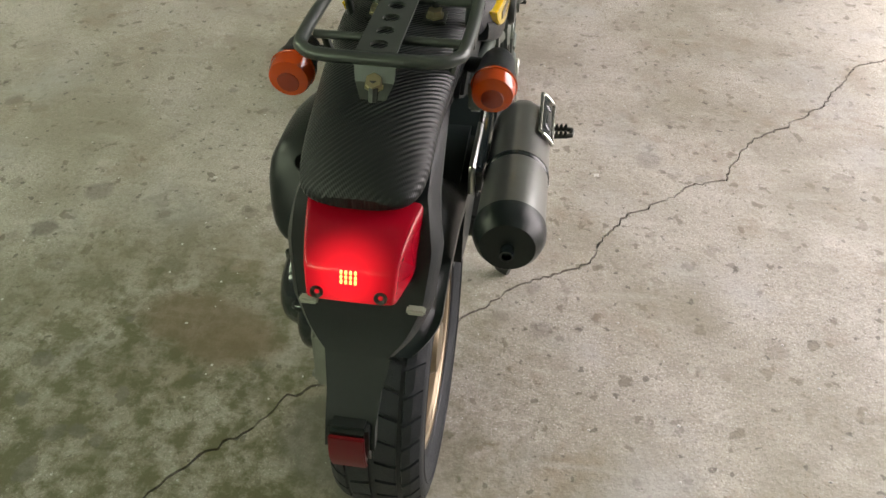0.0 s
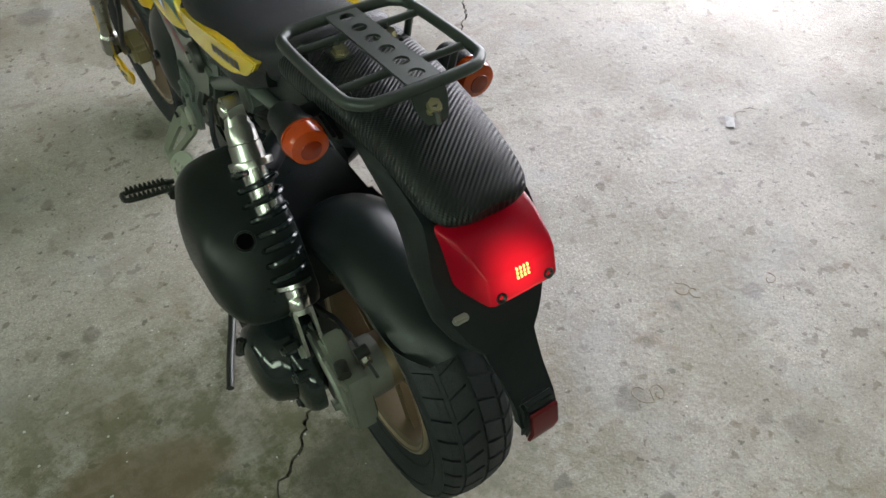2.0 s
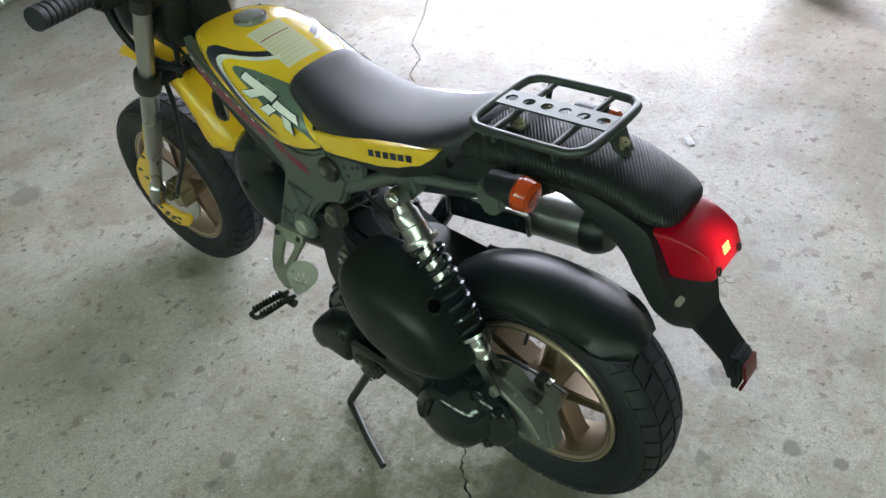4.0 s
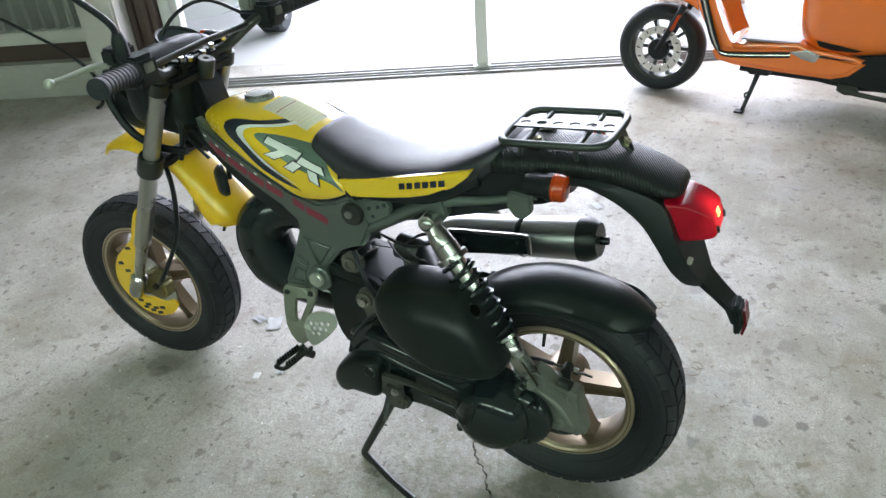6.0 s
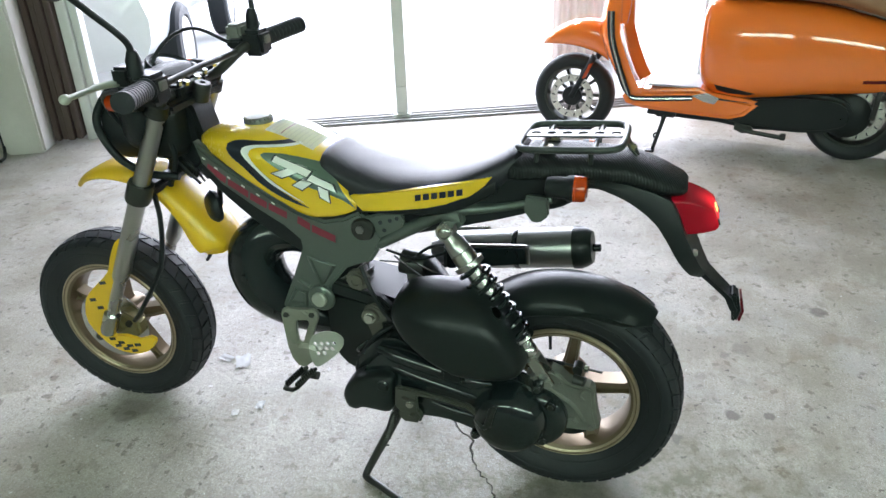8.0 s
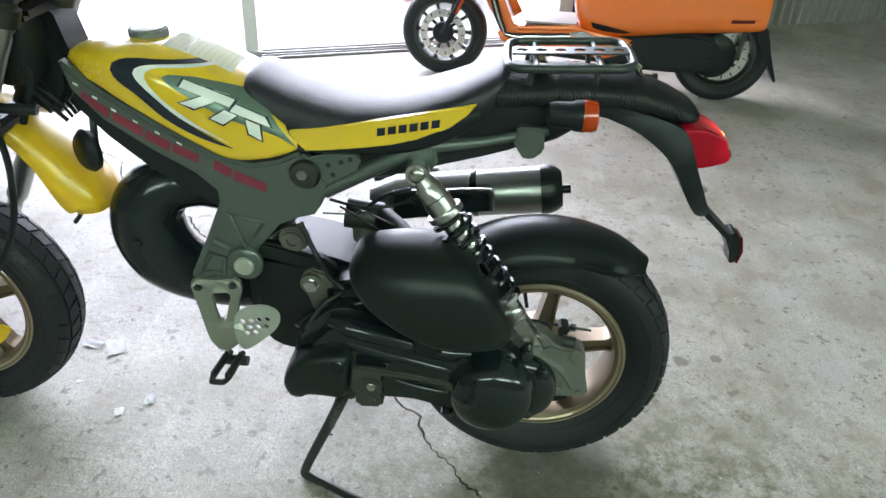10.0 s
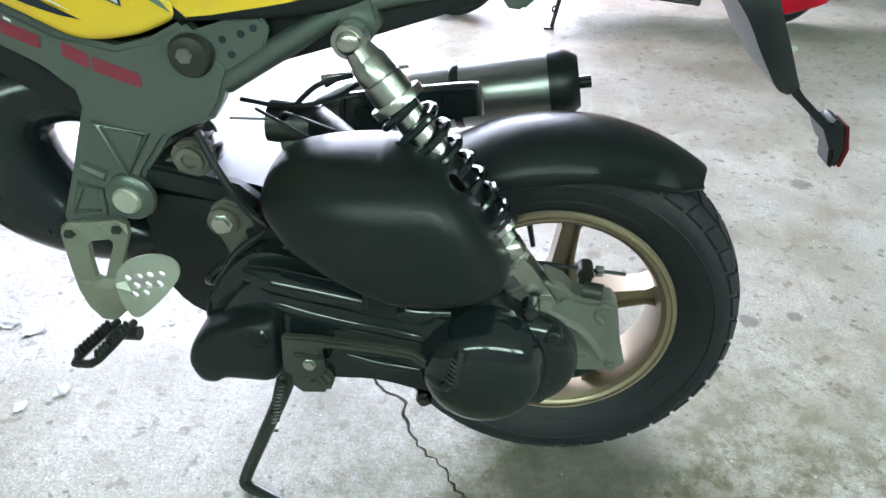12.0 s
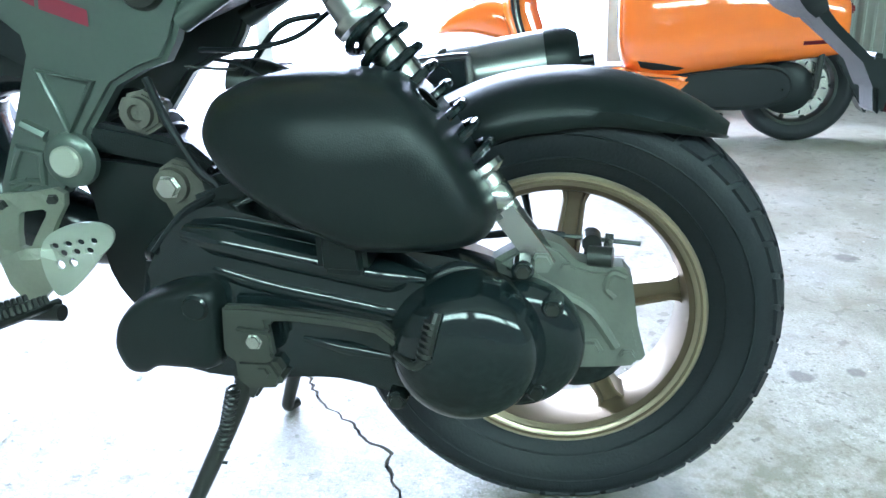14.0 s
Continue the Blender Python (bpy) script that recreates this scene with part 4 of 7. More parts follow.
tail = part("inner_tail", tail_side(), M_BLACK_PLASTIC, bike, "black plastic inner tail sweeping down behind the wheel")
bm = bmesh.new()
add_rings(bm, [[Vector((s * w, y + dy, z)) for s, dy in ((-1, 0.006), (-1, -0.006), (1, -0.006), (1, 0.006))] for y, z, w in
               ((-0.234, 0.553, 0.034), (-0.248, 0.536, 0.031), (-0.266, 0.519, 0.027), (-0.289, 0.497, 0.025), (-0.301, 0.472, 0.025))])
stem = part("plate_stem", bm, M_BLACK_PLASTIC, bike, "black plastic plate stem")
part("reflector_housing", plate([(-0.286, 0.492), (-0.293, 0.506), (-0.306, 0.503), (-0.313, 0.470), (-0.308, 0.444), (-0.300, 0.450), (-0.297, 0.472)], -0.021, 0.020, 0.004), M_MATTE_BLACK, stem)
part("reflector", plate([(-0.3085, 0.498), (-0.3145, 0.470), (-0.3105, 0.449), (-0.3145, 0.447), (-0.3190, 0.470), (-0.3125, 0.498)], -0.0185, 0.0175, 0.0012), M_REFLECTOR, stem, "dark red rear reflector")
for x in (-0.049, 0.055):
    part("plate_slot", box(x - 0.009, x + 0.009, -0.220, -0.210, 0.592, 0.599, 0.002), M_PALE, tail)


def lamp_mesh():
    """A wedge lens: flat top, sloping back, rounded sides."""
    outline = [(-0.166, 0.690), (-0.180, 0.691), (-0.203, 0.690), (-0.228, 0.682), (-0.242, 0.674), (-0.2465, 0.669), (-0.2500, 0.660), (-0.256, 0.645), (-0.254, 0.638), (-0.246, 0.633), (-0.216, 0.626), (-0.200, 0.630), (-0.184, 0.660)]
    outline = [(p.x, p.y) for p in smooth_line([(a, b, 0) for a, b in outline], 2, True)]
    rings = []
    for x, k in ((-1, 0.80), (-0.995, 0.89), (-0.975, 0.945), (-0.94, 0.975), (-0.88, 0.99), (-0.7, 1.0), (0, 1.006), (0.7, 1.0), (0.88, 0.99), (0.94, 0.975), (0.975, 0.945), (0.995, 0.89), (1, 0.80)):
        rings.append([Vector((0.003 + 0.0555 * x * (1 - 3.0 * max(0.0, -0.165 - y)), -0.20 + (y + 0.20) * k, 0.660 + (z - 0.660) * k)) for y, z in outline])
    bm = bmesh.new()
    add_rings(bm, rings)
    return bm


lamp = part("tail_lamp", lamp_mesh(), M_RED_LENS, bike, "lit red tail lamp lens", angle=80)
for i in range(4):
    for j in range(3):
        y, z = -0.2482 - j * 0.0018, 0.6690 - j * 0.0043
        part("led", box(-0.0050 + i * 0.0042, -0.0029 + i * 0.0042, y - 0.0003, y + 0.003, z - 0.0016, z + 0.0016, 0.0004), M_LED, lamp)
for x in (-0.026, 0.031):
    part("lens_screw", lathe([(0, 0.006), (0.003, 0.006), (0.003, 0.004), (0.0, 0.001)], (x, -0.2535, 0.648), (0, -1, 0.35), 12), M_STEEL, lamp)

for ob in (lamp, *lamp.children, stem, *stem.children):
    for v in ob.data.vertices:
        v.co.y += 0.007

# -- rear fender
bm = bmesh.new()
rings = []
for k in range(33):
    a = radians(44 + (130 - 44) * k / 32)
    u = k / 32
    taper = 1 - 0.42 * max(0, (u - 0.84) / 0.16) ** 2
    skirt = float(np.interp(u, (0, 0.02, 0.05, 0.10, 0.18, 0.5, 0.8, 0.93, 1), (0.004, 0.014, 0.024, 0.036, 0.047, 0.050, 0.034, 0.018, 0.006)))
    outer = [(-0.0625, -skirt - 0.006), (-0.0630, -skirt * 0.66 - 0.008), (-0.0570, -0.030), (-0.0470, -0.0175), (-0.032, -0.0075), (-0.014, -0.0012), (0.004, -0.0006), (0.024, -0.0060), (0.040, -0.0160), (0.052, -0.030), (0.0600, -skirt * 0.66 - 0.008), (0.0605, -skirt - 0.006)]
    outer = [(x, max(r, -skirt - 0.006)) for x, r in outer]
    inner = [(x * 0.955, r - 0.003) for x, r in outer[::-1]]
    ring = []
    for x, r in outer + inner:
        rr = 0.2585 + r
        ring.append(Vector((x * taper * 1.17 - 0.007, rr * math.cos(a), HUB_Z + rr * math.sin(a))))
    rings.append(ring)
add_rings(bm, rings)
part("rear_fender", bm, M_MATTE_BLACK, bike, "satin black plastic rear mudguard", angle=50)

# -- luggage rack
rack = part("luggage_rack", tube([(x, y, 0.780 - 0.06 * y) for x, y in ((-0.045, 0.096), (0.045, 0.096), (0.070, 0.087), (0.078, 0.062), (0.078, -0.045), (0.070, -0.070), (0.045, -0.080), (-0.045, -0.080), (-0.070, -0.070), (-0.078, -0.045), (-0.078, 0.062), (-0.070, 0.087))],
                                 0.0065, 12, True, 5), M_RACK, bike, "dark tubular steel luggage rack")
for y in (0.055, -0.035):
    part("cross_bar", tube([(-0.07, y, 0.777 - 0.06 * y), (0.085, y, 0.777 - 0.06 * y)], 0.0045, 10, n=1), M_RACK, rack)


def holed_strip(y0, y1, hw, z, holes, r):
    """A flat strip along y with round holes through it."""
    bm = bmesh.new()
    pitch = (y1 - y0) / holes
    K = 20
    for h in range(holes):
        c = y0 + (h + 0.5) * pitch
        ring, outer = [], []
        for k in range(K):
            a = 2 * math.pi * k / K
            ca, sa = math.cos(a), math.sin(a)
            m = max(abs(ca) / hw, abs(sa) / (pitch / 2))
            ring.append((r * ca, c + r * sa))
            outer.append((ca / m, c + sa / m))
        quad = []
        for dz in (0, -0.003):
            quad.append(([bm.verts.new((x, y, z(y) + dz)) for x, y in ring], [bm.verts.new((x, y, z(y) + dz)) for x, y in outer]))
        for k in range(K):
            j = (k + 1) % K
            (a0, b0), (a1, b1) = quad
            bm.faces.new((a0[k], a0[j], b0[j], b0[k]))
            bm.faces.new((a1[k], a1[j], b1[j], b1[k]))
            bm.faces.new((a0[k], a0[j], a1[j], a1[k]))
            if abs(outer[k][0]) > hw * 0.99 and abs(outer[j][0]) > hw * 0.99:
                bm.faces.new((b0[k], b0[j], b1[j], b1[k]))
    bmesh.ops.remove_doubles(bm, verts=bm.verts, dist=0.0002)
    return bm


part("drilled_strip", holed_strip(-0.078, 0.090, 0.019, lambda y: 0.7865 - 0.06 * y, 6, 0.0085), M_RACK, rack, "flat steel strip with six round holes", smooth=False)
bm = bmesh.new()
add_rings(bm, [[Vector((s * w, y - t, z)) for s, t in ((-1, 0), (1, 0), (1, 0.003), (-1, 0.003))] for y, z, w in ((-0.080, 0.787, 0.019), (-0.085, 0.776, 0.019), (-0.089, 0.767, 0.018), (-0.100, 0.755, 0.012))])
part("rear_tab", bm, M_RACK, rack, smooth=False)
bolt(rack, (0.0, -0.091, 0.764), 0.008, 0.009, M_ZINC, (0, -0.6, 1))
part("bolt_shank", tube([(0.0, -0.093, 0.770), (0.0, -0.102, 0.752)], 0.005, 8, n=1), M_STEEL, rack)
for x in (-0.026, 0.034):
    part("front_tab", box(x - 0.012, x + 0.012, 0.035, 0.062, 0.757, 0.761, 0.001), M_RACK, rack)
    part("stay", tube([(x, 0.055, 0.776), (x, 0.055, 0.757)], 0.005, 8, n=1), M_RACK, rack)
    bolt(rack, (x, 0.047, 0.761), 0.008, 0.008, M_ZINC, (0, 0, 1))
for x in (-0.062, 0.070):
    part("stay", tube([(x, -0.03, 0.777), (x * 0.85, -0.03, 0.735)], 0.0045, 8, n=1), M_RACK, rack)
    part("stay", tube([(x, 0.06, 0.774), (x * 0.95, 0.065, 0.735)], 0.0045, 8, n=1), M_RACK, rack)

# -- rear indicators
def indicator(x, y, z, away, ahead=-1):
    """A stalked amber indicator; the lens looks back (ahead -1) or forward (+1)."""
    d = ahead
    body = part("indicator", lathe([(-0.040, 0.011), (-0.038, 0.0165), (-0.030, 0.0185), (-0.006, 0.0195), (-0.002, 0.0225), (0.008, 0.0232)], (x, y, z), (0, d, 0), 28), M_BLACK_PLASTIC, bike, "black indicator housing with amber lens")
    part("lens", lathe([(0.0082, 0.0230), (0.022, 0.0225), (0.028, 0.0205), (0.0295, 0.015), (0.030, 0.004)], (x, y, z), (0, d, 0), 28), M_ORANGE_LENS, body, "amber plastic lens")
    part("lens_centre", lathe([(0.0285, 0.0125), (0.0305, 0.011), (0.0312, 0.004), (0.0314, 0.001)], (x, y, z - 0.003), (0, d, 0), 24), M_LENS_CENTRE, body)
    part("lens_rim", lathe([(0.0085, 0.0235), (0.0115, 0.0239), (0.0120, 0.0230)], (x, y, z), (0, d, 0), 28), M_ORANGE_LENS, body)
    part("stalk", tube([(x, y - d * 0.025, z), (x - away * 0.055, y - d * 0.035, z - 0.004)], 0.009, 10, n=1), M_BLACK_PLASTIC, body)
    return body


indicator(-0.106, -0.003, 0.721, -1)
indicator(0.103, 0.001, 0.718, 1)


# -- frame
UPPER = [(0.742, 0.752), (0.700, 0.716), (0.66, 0.690), (0.60, 0.655), (0.53, 0.617), (0.47, 0.602), (0.43, 0.611), (0.392, 0.630), (0.347, 0.578)]
SPAR = UPPER + [(0.358, 0.556), (0.364, 0.541), (0.377, 0.521), (0.403, 0.513), (0.434, 0.498), (0.470, 0.452), (0.477, 0.432), (0.506, 0.386), (0.588, 0.377), (0.587, 0.392), (0.556, 0.460), (0.526, 0.532), (0.528, 0.552),
                (0.560, 0.580), (0.62, 0.614), (0.69, 0.660), (0.728, 0.702)]


def frame_side(side):
    x0, x1 = sorted((side * 0.094, side * 0.068))
    spar = part("frame_spar", plate(SPAR, x0, x1, 0.006, 2), M_GREY_PAINT, bike, "grey painted pressed frame spar", angle=35)
    face = side * 0.094
    up = lambda d: tuple(sorted((face, face + side * d)))
    # ribs of the hanger gusset
    for tri in ([(0.511, 0.516), (0.456, 0.503), (0.488, 0.452)], [(0.550, 0.438), (0.568, 0.401), (0.530, 0.400), (0.527, 0.430)]):
        bm = tube([(face, y, z) for y, z in tri], 0.0055, 8, True, 1)
        part("rib", bm, M_GREY_PAINT, spar)
    part("rib", tube([(face, 0.541, 0.462), (face, 0.516, 0.449)], 0.0075, 8, n=1), M_GREY_PAINT, spar)
    part("rib", tube([(face, 0.568, 0.392), (face, 0.548, 0.400)], 0.0055, 8, n=1), M_GREY_PAINT, spar)
    part("boss", lathe([(0, 0.030), (0.006, 0.029), (0.010, 0.024), (0.010, 0.010)], (face, 0.492, 0.424), (side, 0, 0), 28), M_GREY_PAINT, spar)
    part("pivot_cap", lathe([(0.008, 0.0165), (0.015, 0.0165), (0.0175, 0.014), (0.0178, 0.002)], (face, 0.492, 0.424), (side, 0, 0), 28), M_PALE, spar, "round pale pivot cap")
    # plain bars for the row of small letters and the two larger red marks
    tree = side_tree(spar)
    for k, (y, z) in enumerate(((0.720, 0.720), (0.695, 0.701), (0.670, 0.683), (0.640, 0.667), (0.609, 0.651), (0.578, 0.636))):
        part("letter_bar", decal([(y, z - 0.001), (y - 0.007, z - 0.005), (y - 0.0065, z - 0.0085), (y + 0.0005, z - 0.0045)], tree, side, 0.0022), M_DECAL_WHITE, spar)
    for word in ([(0.714, 0.691), (0.677, 0.664), (0.673, 0.678), (0.710, 0.705)],
                 [(0.672, 0.662), (0.630, 0.637), (0.627, 0.652), (0.669, 0.676)],
                 [(0.626, 0.634), (0.592, 0.617), (0.589, 0.632), (0.623, 0.649)],
                 [(0.587, 0.616), (0.549, 0.599), (0.547, 0.614), (0.585, 0.631)],
                 [(0.527, 0.592), (0.501, 0.578), (0.499, 0.594), (0.524, 0.608)],
                 [(0.497, 0.576), (0.448, 0.557), (0.447, 0.573), (0.495, 0.592)]):
        part("mark_bar", decal(word, tree, side, 0.0010, 0, 0.008), M_DECAL_RED, spar, "plain dark red bar of lettering")
    # round pivot and slotted link behind the tank
    part("pivot_cover", lathe([(0, 0.024), (0.005, 0.024), (0.010, 0.021), (0.012, 0.012), (0.0125, 0.002)], (side * 0.092, 0.387, 0.594), (side, 0, 0), 28), M_STEEL, spar)
    part("pivot_nut", lathe([(0.0125, 0.009), (0.016, 0.0085), (0.0165, 0.003)], (side * 0.092, 0.389, 0.597), (side, 0, 0), 6), M_MUFFLER, spar, smooth=False)
    link = part("link_plate", plate([(0.385, 0.618), (0.345, 0.630), (0.310, 0.634), (0.302, 0.622), (0.310, 0.600), (0.355, 0.575), (0.378, 0.566)], *sorted((side * 0.090, side * 0.080)), 0.003), M_GREY_PAINT, spar)
    # holes drawn as thin black discs, their inner shade put into the colour
    for y, z in ((0.352, 0.610), (0.332, 0.616), (0.345, 0.594), (0.318, 0.622)):
        part("hole", lathe([(0, 0.0042), (0.0006, 0.0042), (0.0006, 0.001)], (side * 0.0902, y, z), (side, 0, 0), 10), M_DECAL_BLACK, link)
    # seat rail with its bracket at the rear
    part("seat_rail", tube([(side * 0.078, 0.362, 0.560), (side * 0.078, 0.29, 0.602), (side * 0.078, 0.215, 0.642), (side * 0.076, 0.12, 0.660), (side * 0.074, 0.03, 0.684)], [0.0135, 0.0135, 0.0120, 0.0080, 0.0075], 12), M_GREY_PAINT, bike, "grey painted seat rail")
    part("side_cover", plate([(0.345, 0.568), (0.26, 0.592), (0.19, 0.612), (0.125, 0.632), (0.085, 0.646), (0.03, 0.673), (-0.02, 0.706), (0.05, 0.724), (0.135, 0.714), (0.20, 0.672), (0.30, 0.648), (0.37, 0.634)], *sorted((side * 0.058, side * 0.072)), 0.004), M_BLACK_PLASTIC, bike, "black side cover under the seat")
    part("shock_mount", plate([(0.238, 0.660), (0.196, 0.664), (0.188, 0.625), (0.205, 0.602), (0.228, 0.606)], *sorted((side * 0.092, side * 0.066)), 0.004), M_GREY_PAINT, bike)
    tab = part("rail_bracket", plate([(0.075, 0.692), (0.036, 0.690), (0.034, 0.655), (0.050, 0.640), (0.064, 0.642), (0.078, 0.662)], *sorted((side * 0.088, side * 0.072)), 0.003), M_GREY_PAINT, bike)
    part("lower_tube", tube([(side * 0.05, 0.72, 0.665), (side * 0.05, 0.63, 0.590), (side * 0.052, 0.56, 0.545)], 0.017, 12), M_BLACK_PLASTIC, bike)


for side in (-1, 1):
    frame_side(side)
# dark plastics between the frame sides
part("inner_cover", shell([(0.70, 0.655, 0.70, 0.045), (0.64, 0.595, 0.67, 0.055), (0.56, 0.545, 0.62, 0.060), (0.48, 0.535, 0.61, 0.060), (0.40, 0.552, 0.62, 0.056), (0.30, 0.590, 0.65, 0.056), (0.22, 0.618, 0.67, 0.056), (0.12, 0.635, 0.695, 0.060), (0.03, 0.648, 0.705, 0.056), (-0.02, 0.68, 0.71, 0.05)], 3.2, 24, 4),
     M_BLACK_PLASTIC, bike, "black inner fairing between the frame sides")
part("under_cover", plate([(0.741, 0.698), (0.736, 0.675), (0.692, 0.627), (0.635, 0.579), (0.587, 0.546), (0.530, 0.515), (0.500, 0.520), (0.520, 0.555), (0.60, 0.610), (0.69, 0.665), (0.728, 0.705)], -0.084, 0.084, 0.010, 2), M_BLACK_PLASTIC, bike, "black cover under the frame spars")
part("head_tube", tube([(0, 0.790, 0.805), (0, 0.850, 0.665)], 0.026, 20, n=1), M_BLACK_PLASTIC, bike)

# -- engine and drive
part("engine_block", plate([(0.50, 0.440), (0.520, 0.41), (0.505, 0.37), (0.500, 0.285), (0.470, 0.235), (0.425, 0.222), (0.37, 0.235), (0.30, 0.28), (0.28, 0.38), (0.33, 0.415), (0.42, 0.435)], -0.078, 0.085, 0.022, 3, curve=3), M_MATTE_BLACK, bike, "dark engine casting under the frame")
cyl = part("cylinder_head", lathe([(-0.07, 0.03), (-0.07, 0.052), (0.055, 0.055), (0.07, 0.045), (0.07, 0.01)], (0, 0.475, 0.405), (0.12, 0.55, 0.8), 24), M_BLACK_PLASTIC, bike)
for k in range(5):
    part("cooling_fin", lathe([(0, 0.02), (0, 0.066), (0.004, 0.066), (0.004, 0.02)], Vector((0, 0.475, 0.405)) + Vector((0.12, 0.55, 0.8)).normalized() * (-0.03 + k * 0.017), (0.12, 0.55, 0.8), 24), M_STEEL, cyl)
BELT = [(0.404, 0.288), (0.398, 0.315), (0.380, 0.345), (0.352, 0.375), (0.322, 0.388), (0.285, 0.380), (0.235, 0.366), (0.17, 0.350), (0.10, 0.340), (0.045, 0.322), (0.006, 0.290), (0.002, 0.240), (0.030, 0.200), (0.085, 0.184),
        (0.15, 0.193), (0.21, 0.208), (0.27, 0.207), (0.33, 0.206), (0.378, 0.222)]
belt = part("belt_case", plate(BELT, -0.172, -0.095, 0.022, 4, curve=3), M_GLOSS_BLACK, bike, "long gloss black drive belt case", angle=45)
SNOUT = [(0.416, 0.266), (0.408, 0.286), (0.390, 0.304), (0.358, 0.319), (0.322, 0.325), (0.307, 0.312), (0.309, 0.270), (0.314, 0.237), (0.345, 0.235), (0.375, 0.235), (0.390, 0.227), (0.408, 0.230), (0.417, 0.250)]
part("ring_boss", lathe([(0, 0.0135), (0.005, 0.0135), (0.007, 0.011), (0.003, 0.008), (0.003, 0.001)], (-0.191, 0.327, 0.301), (-1, 0, 0), 24), M_GLOSS_BLACK, belt)
part("clutch_dome", lathe([(0, 0.073), (-0.020, 0.0725), (-0.030, 0.0700), (-0.036, 0.0665), (-0.041, 0.0650), (-0.050, 0.0605), (-0.057, 0.051), (-0.062, 0.036), (-0.064, 0.019), (-0.0645, 0.002)], (-0.148, 0.081, 0.258), (1, 0, 0), 48), M_GLOSS_BLACK, belt, "gloss black domed clutch cover")
part("rear_ring", lathe([(0, 0.066), (-0.012, 0.0655), (-0.020, 0.062), (-0.026, 0.054), (-0.030, 0.040), (-0.031, 0.002)], (-0.140, 0.040, 0.254), (1, 0, 0), 40), M_GLOSS_BLACK, belt)
for dz, r in ((0.0, 0.016), (-0.034, 0.012)):
    part("rib", tube([(-0.156, 0.345, 0.364 + dz * 0.6), (-0.1615, 0.31, 0.358 + dz * 0.85), (-0.163, 0.26, 0.348 + dz), (-0.163, 0.20, 0.335 + dz), (-0.162, 0.15, 0.324 + dz), (-0.155, 0.12, 0.318 + dz * 0.9)], [r * 0.6, r, r, r, r, r * 0.6], 16), M_GLOSS_BLACK, belt)
part("rib", tube([(-0.168, 0.235, 0.262), (-0.171, 0.19, 0.253), (-0.168, 0.15, 0.244)], [0.005, 0.008, 0.005], 12), M_GLOSS_BLACK, belt)
kick = part("kick_bracket", plate([(0.302, 0.303), (0.270, 0.303), (0.236, 0.299), (0.195, 0.295), (0.155, 0.288), (0.134, 0.270), (0.110, 0.256), (0.112, 0.249), (0.138, 0.261), (0.160, 0.279), (0.198, 0.285), (0.240, 0.289), (0.260, 0.288),
                                   (0.257, 0.250), (0.266, 0.244), (0.296, 0.245), (0.306, 0.253)], -0.194, -0.182, 0.003, 2), M_DARK_BRACKET, belt, "dull black bracket along the belt case")
part("kick_pad", plate([(0.289, 0.284), (0.256, 0.280), (0.255, 0.258), (0.288, 0.260)], -0.200, -0.190, 0.002), M_DARK_BRACKET, belt)
part("lower_lug", plate([(0.300, 0.246), (0.262, 0.246), (0.252, 0.228), (0.258, 0.214), (0.290, 0.212), (0.300, 0.222)], -0.188, -0.130, 0.005, 2), M_DARK_BRACKET, belt)
bolt(belt, (-0.199, 0.271, 0.271), 0.0065, 0.005, M_CHROME)
bolt(belt, (-0.187, 0.272, 0.232), 0.0065, 0.005, M_DARK_BRACKET)
lever = part("serrated_lever", tube([(-0.196, 0.140, 0.262), (-0.212, 0.122, 0.258), (-0.2135, 0.110, 0.270), (-0.211, 0.104, 0.294), (-0.207, 0.100, 0.308)], 0.0045, 8), M_STEEL, belt)
for k in range(7):
    part("tooth", lathe([(-0.0012, 0.007), (0.0012, 0.007)], (-0.2135 + k * 0.0008, 0.1125 - k * 0.0012, 0.266 + k * 0.0055), (0.1, -0.25, 1), 10), M_STEEL, lever)
for y, z in ((0.004, 0.298), (0.030, 0.334), (0.150, 0.196), (0.018, 0.212)):
    part("case_lug", lathe([(0, 0.0105), (0.018, 0.010), (0.020, 0.008), (0.020, 0.001)], (-0.150, y, z), (-1, 0, 0), 16), M_GLOSS_BLACK, belt)
    bolt(belt, (-0.170, y, z), 0.006, 0.004, M_STEEL)
# air box
AIR = [(0.312, 0.462), (0.308, 0.480), (0.298, 0.495), (0.270, 0.507), (0.228, 0.514), (0.187, 0.516), (0.146, 0.512), (0.122, 0.501), (0.100, 0.477), (0.081, 0.446), (0.061, 0.406), (0.053, 0.384), (0.060, 0.364), (0.082, 0.357), (0.124, 0.356), (0.165, 0.357), (0.186, 0.366), (0.218, 0.382), (0.251, 0.400), (0.284, 0.422), (0.302, 0.442)]
def pillow(outline, layers, curve=3):
    """Stacked outlines: (x, scale, drop of the upper part) for each layer."""
    line = [(p.x, p.y) for p in smooth_line([(a, b, 0) for a, b in outline], curve, True)]
    cy, cz = sum(p[0] for p in line) / len(line), sum(p[1] for p in line) / len(line)
    top = max(p[1] for p in line)
    rings = []
    for x, k, drop in layers:
        rings.append([Vector((x, cy + (y - cy) * k, cz + (z - cz) * k - drop * max(0.0, (z - cz) / (top - cz)))) for y, z in line])
    bm = bmesh.new()
    add_rings(bm, rings)
    return bm


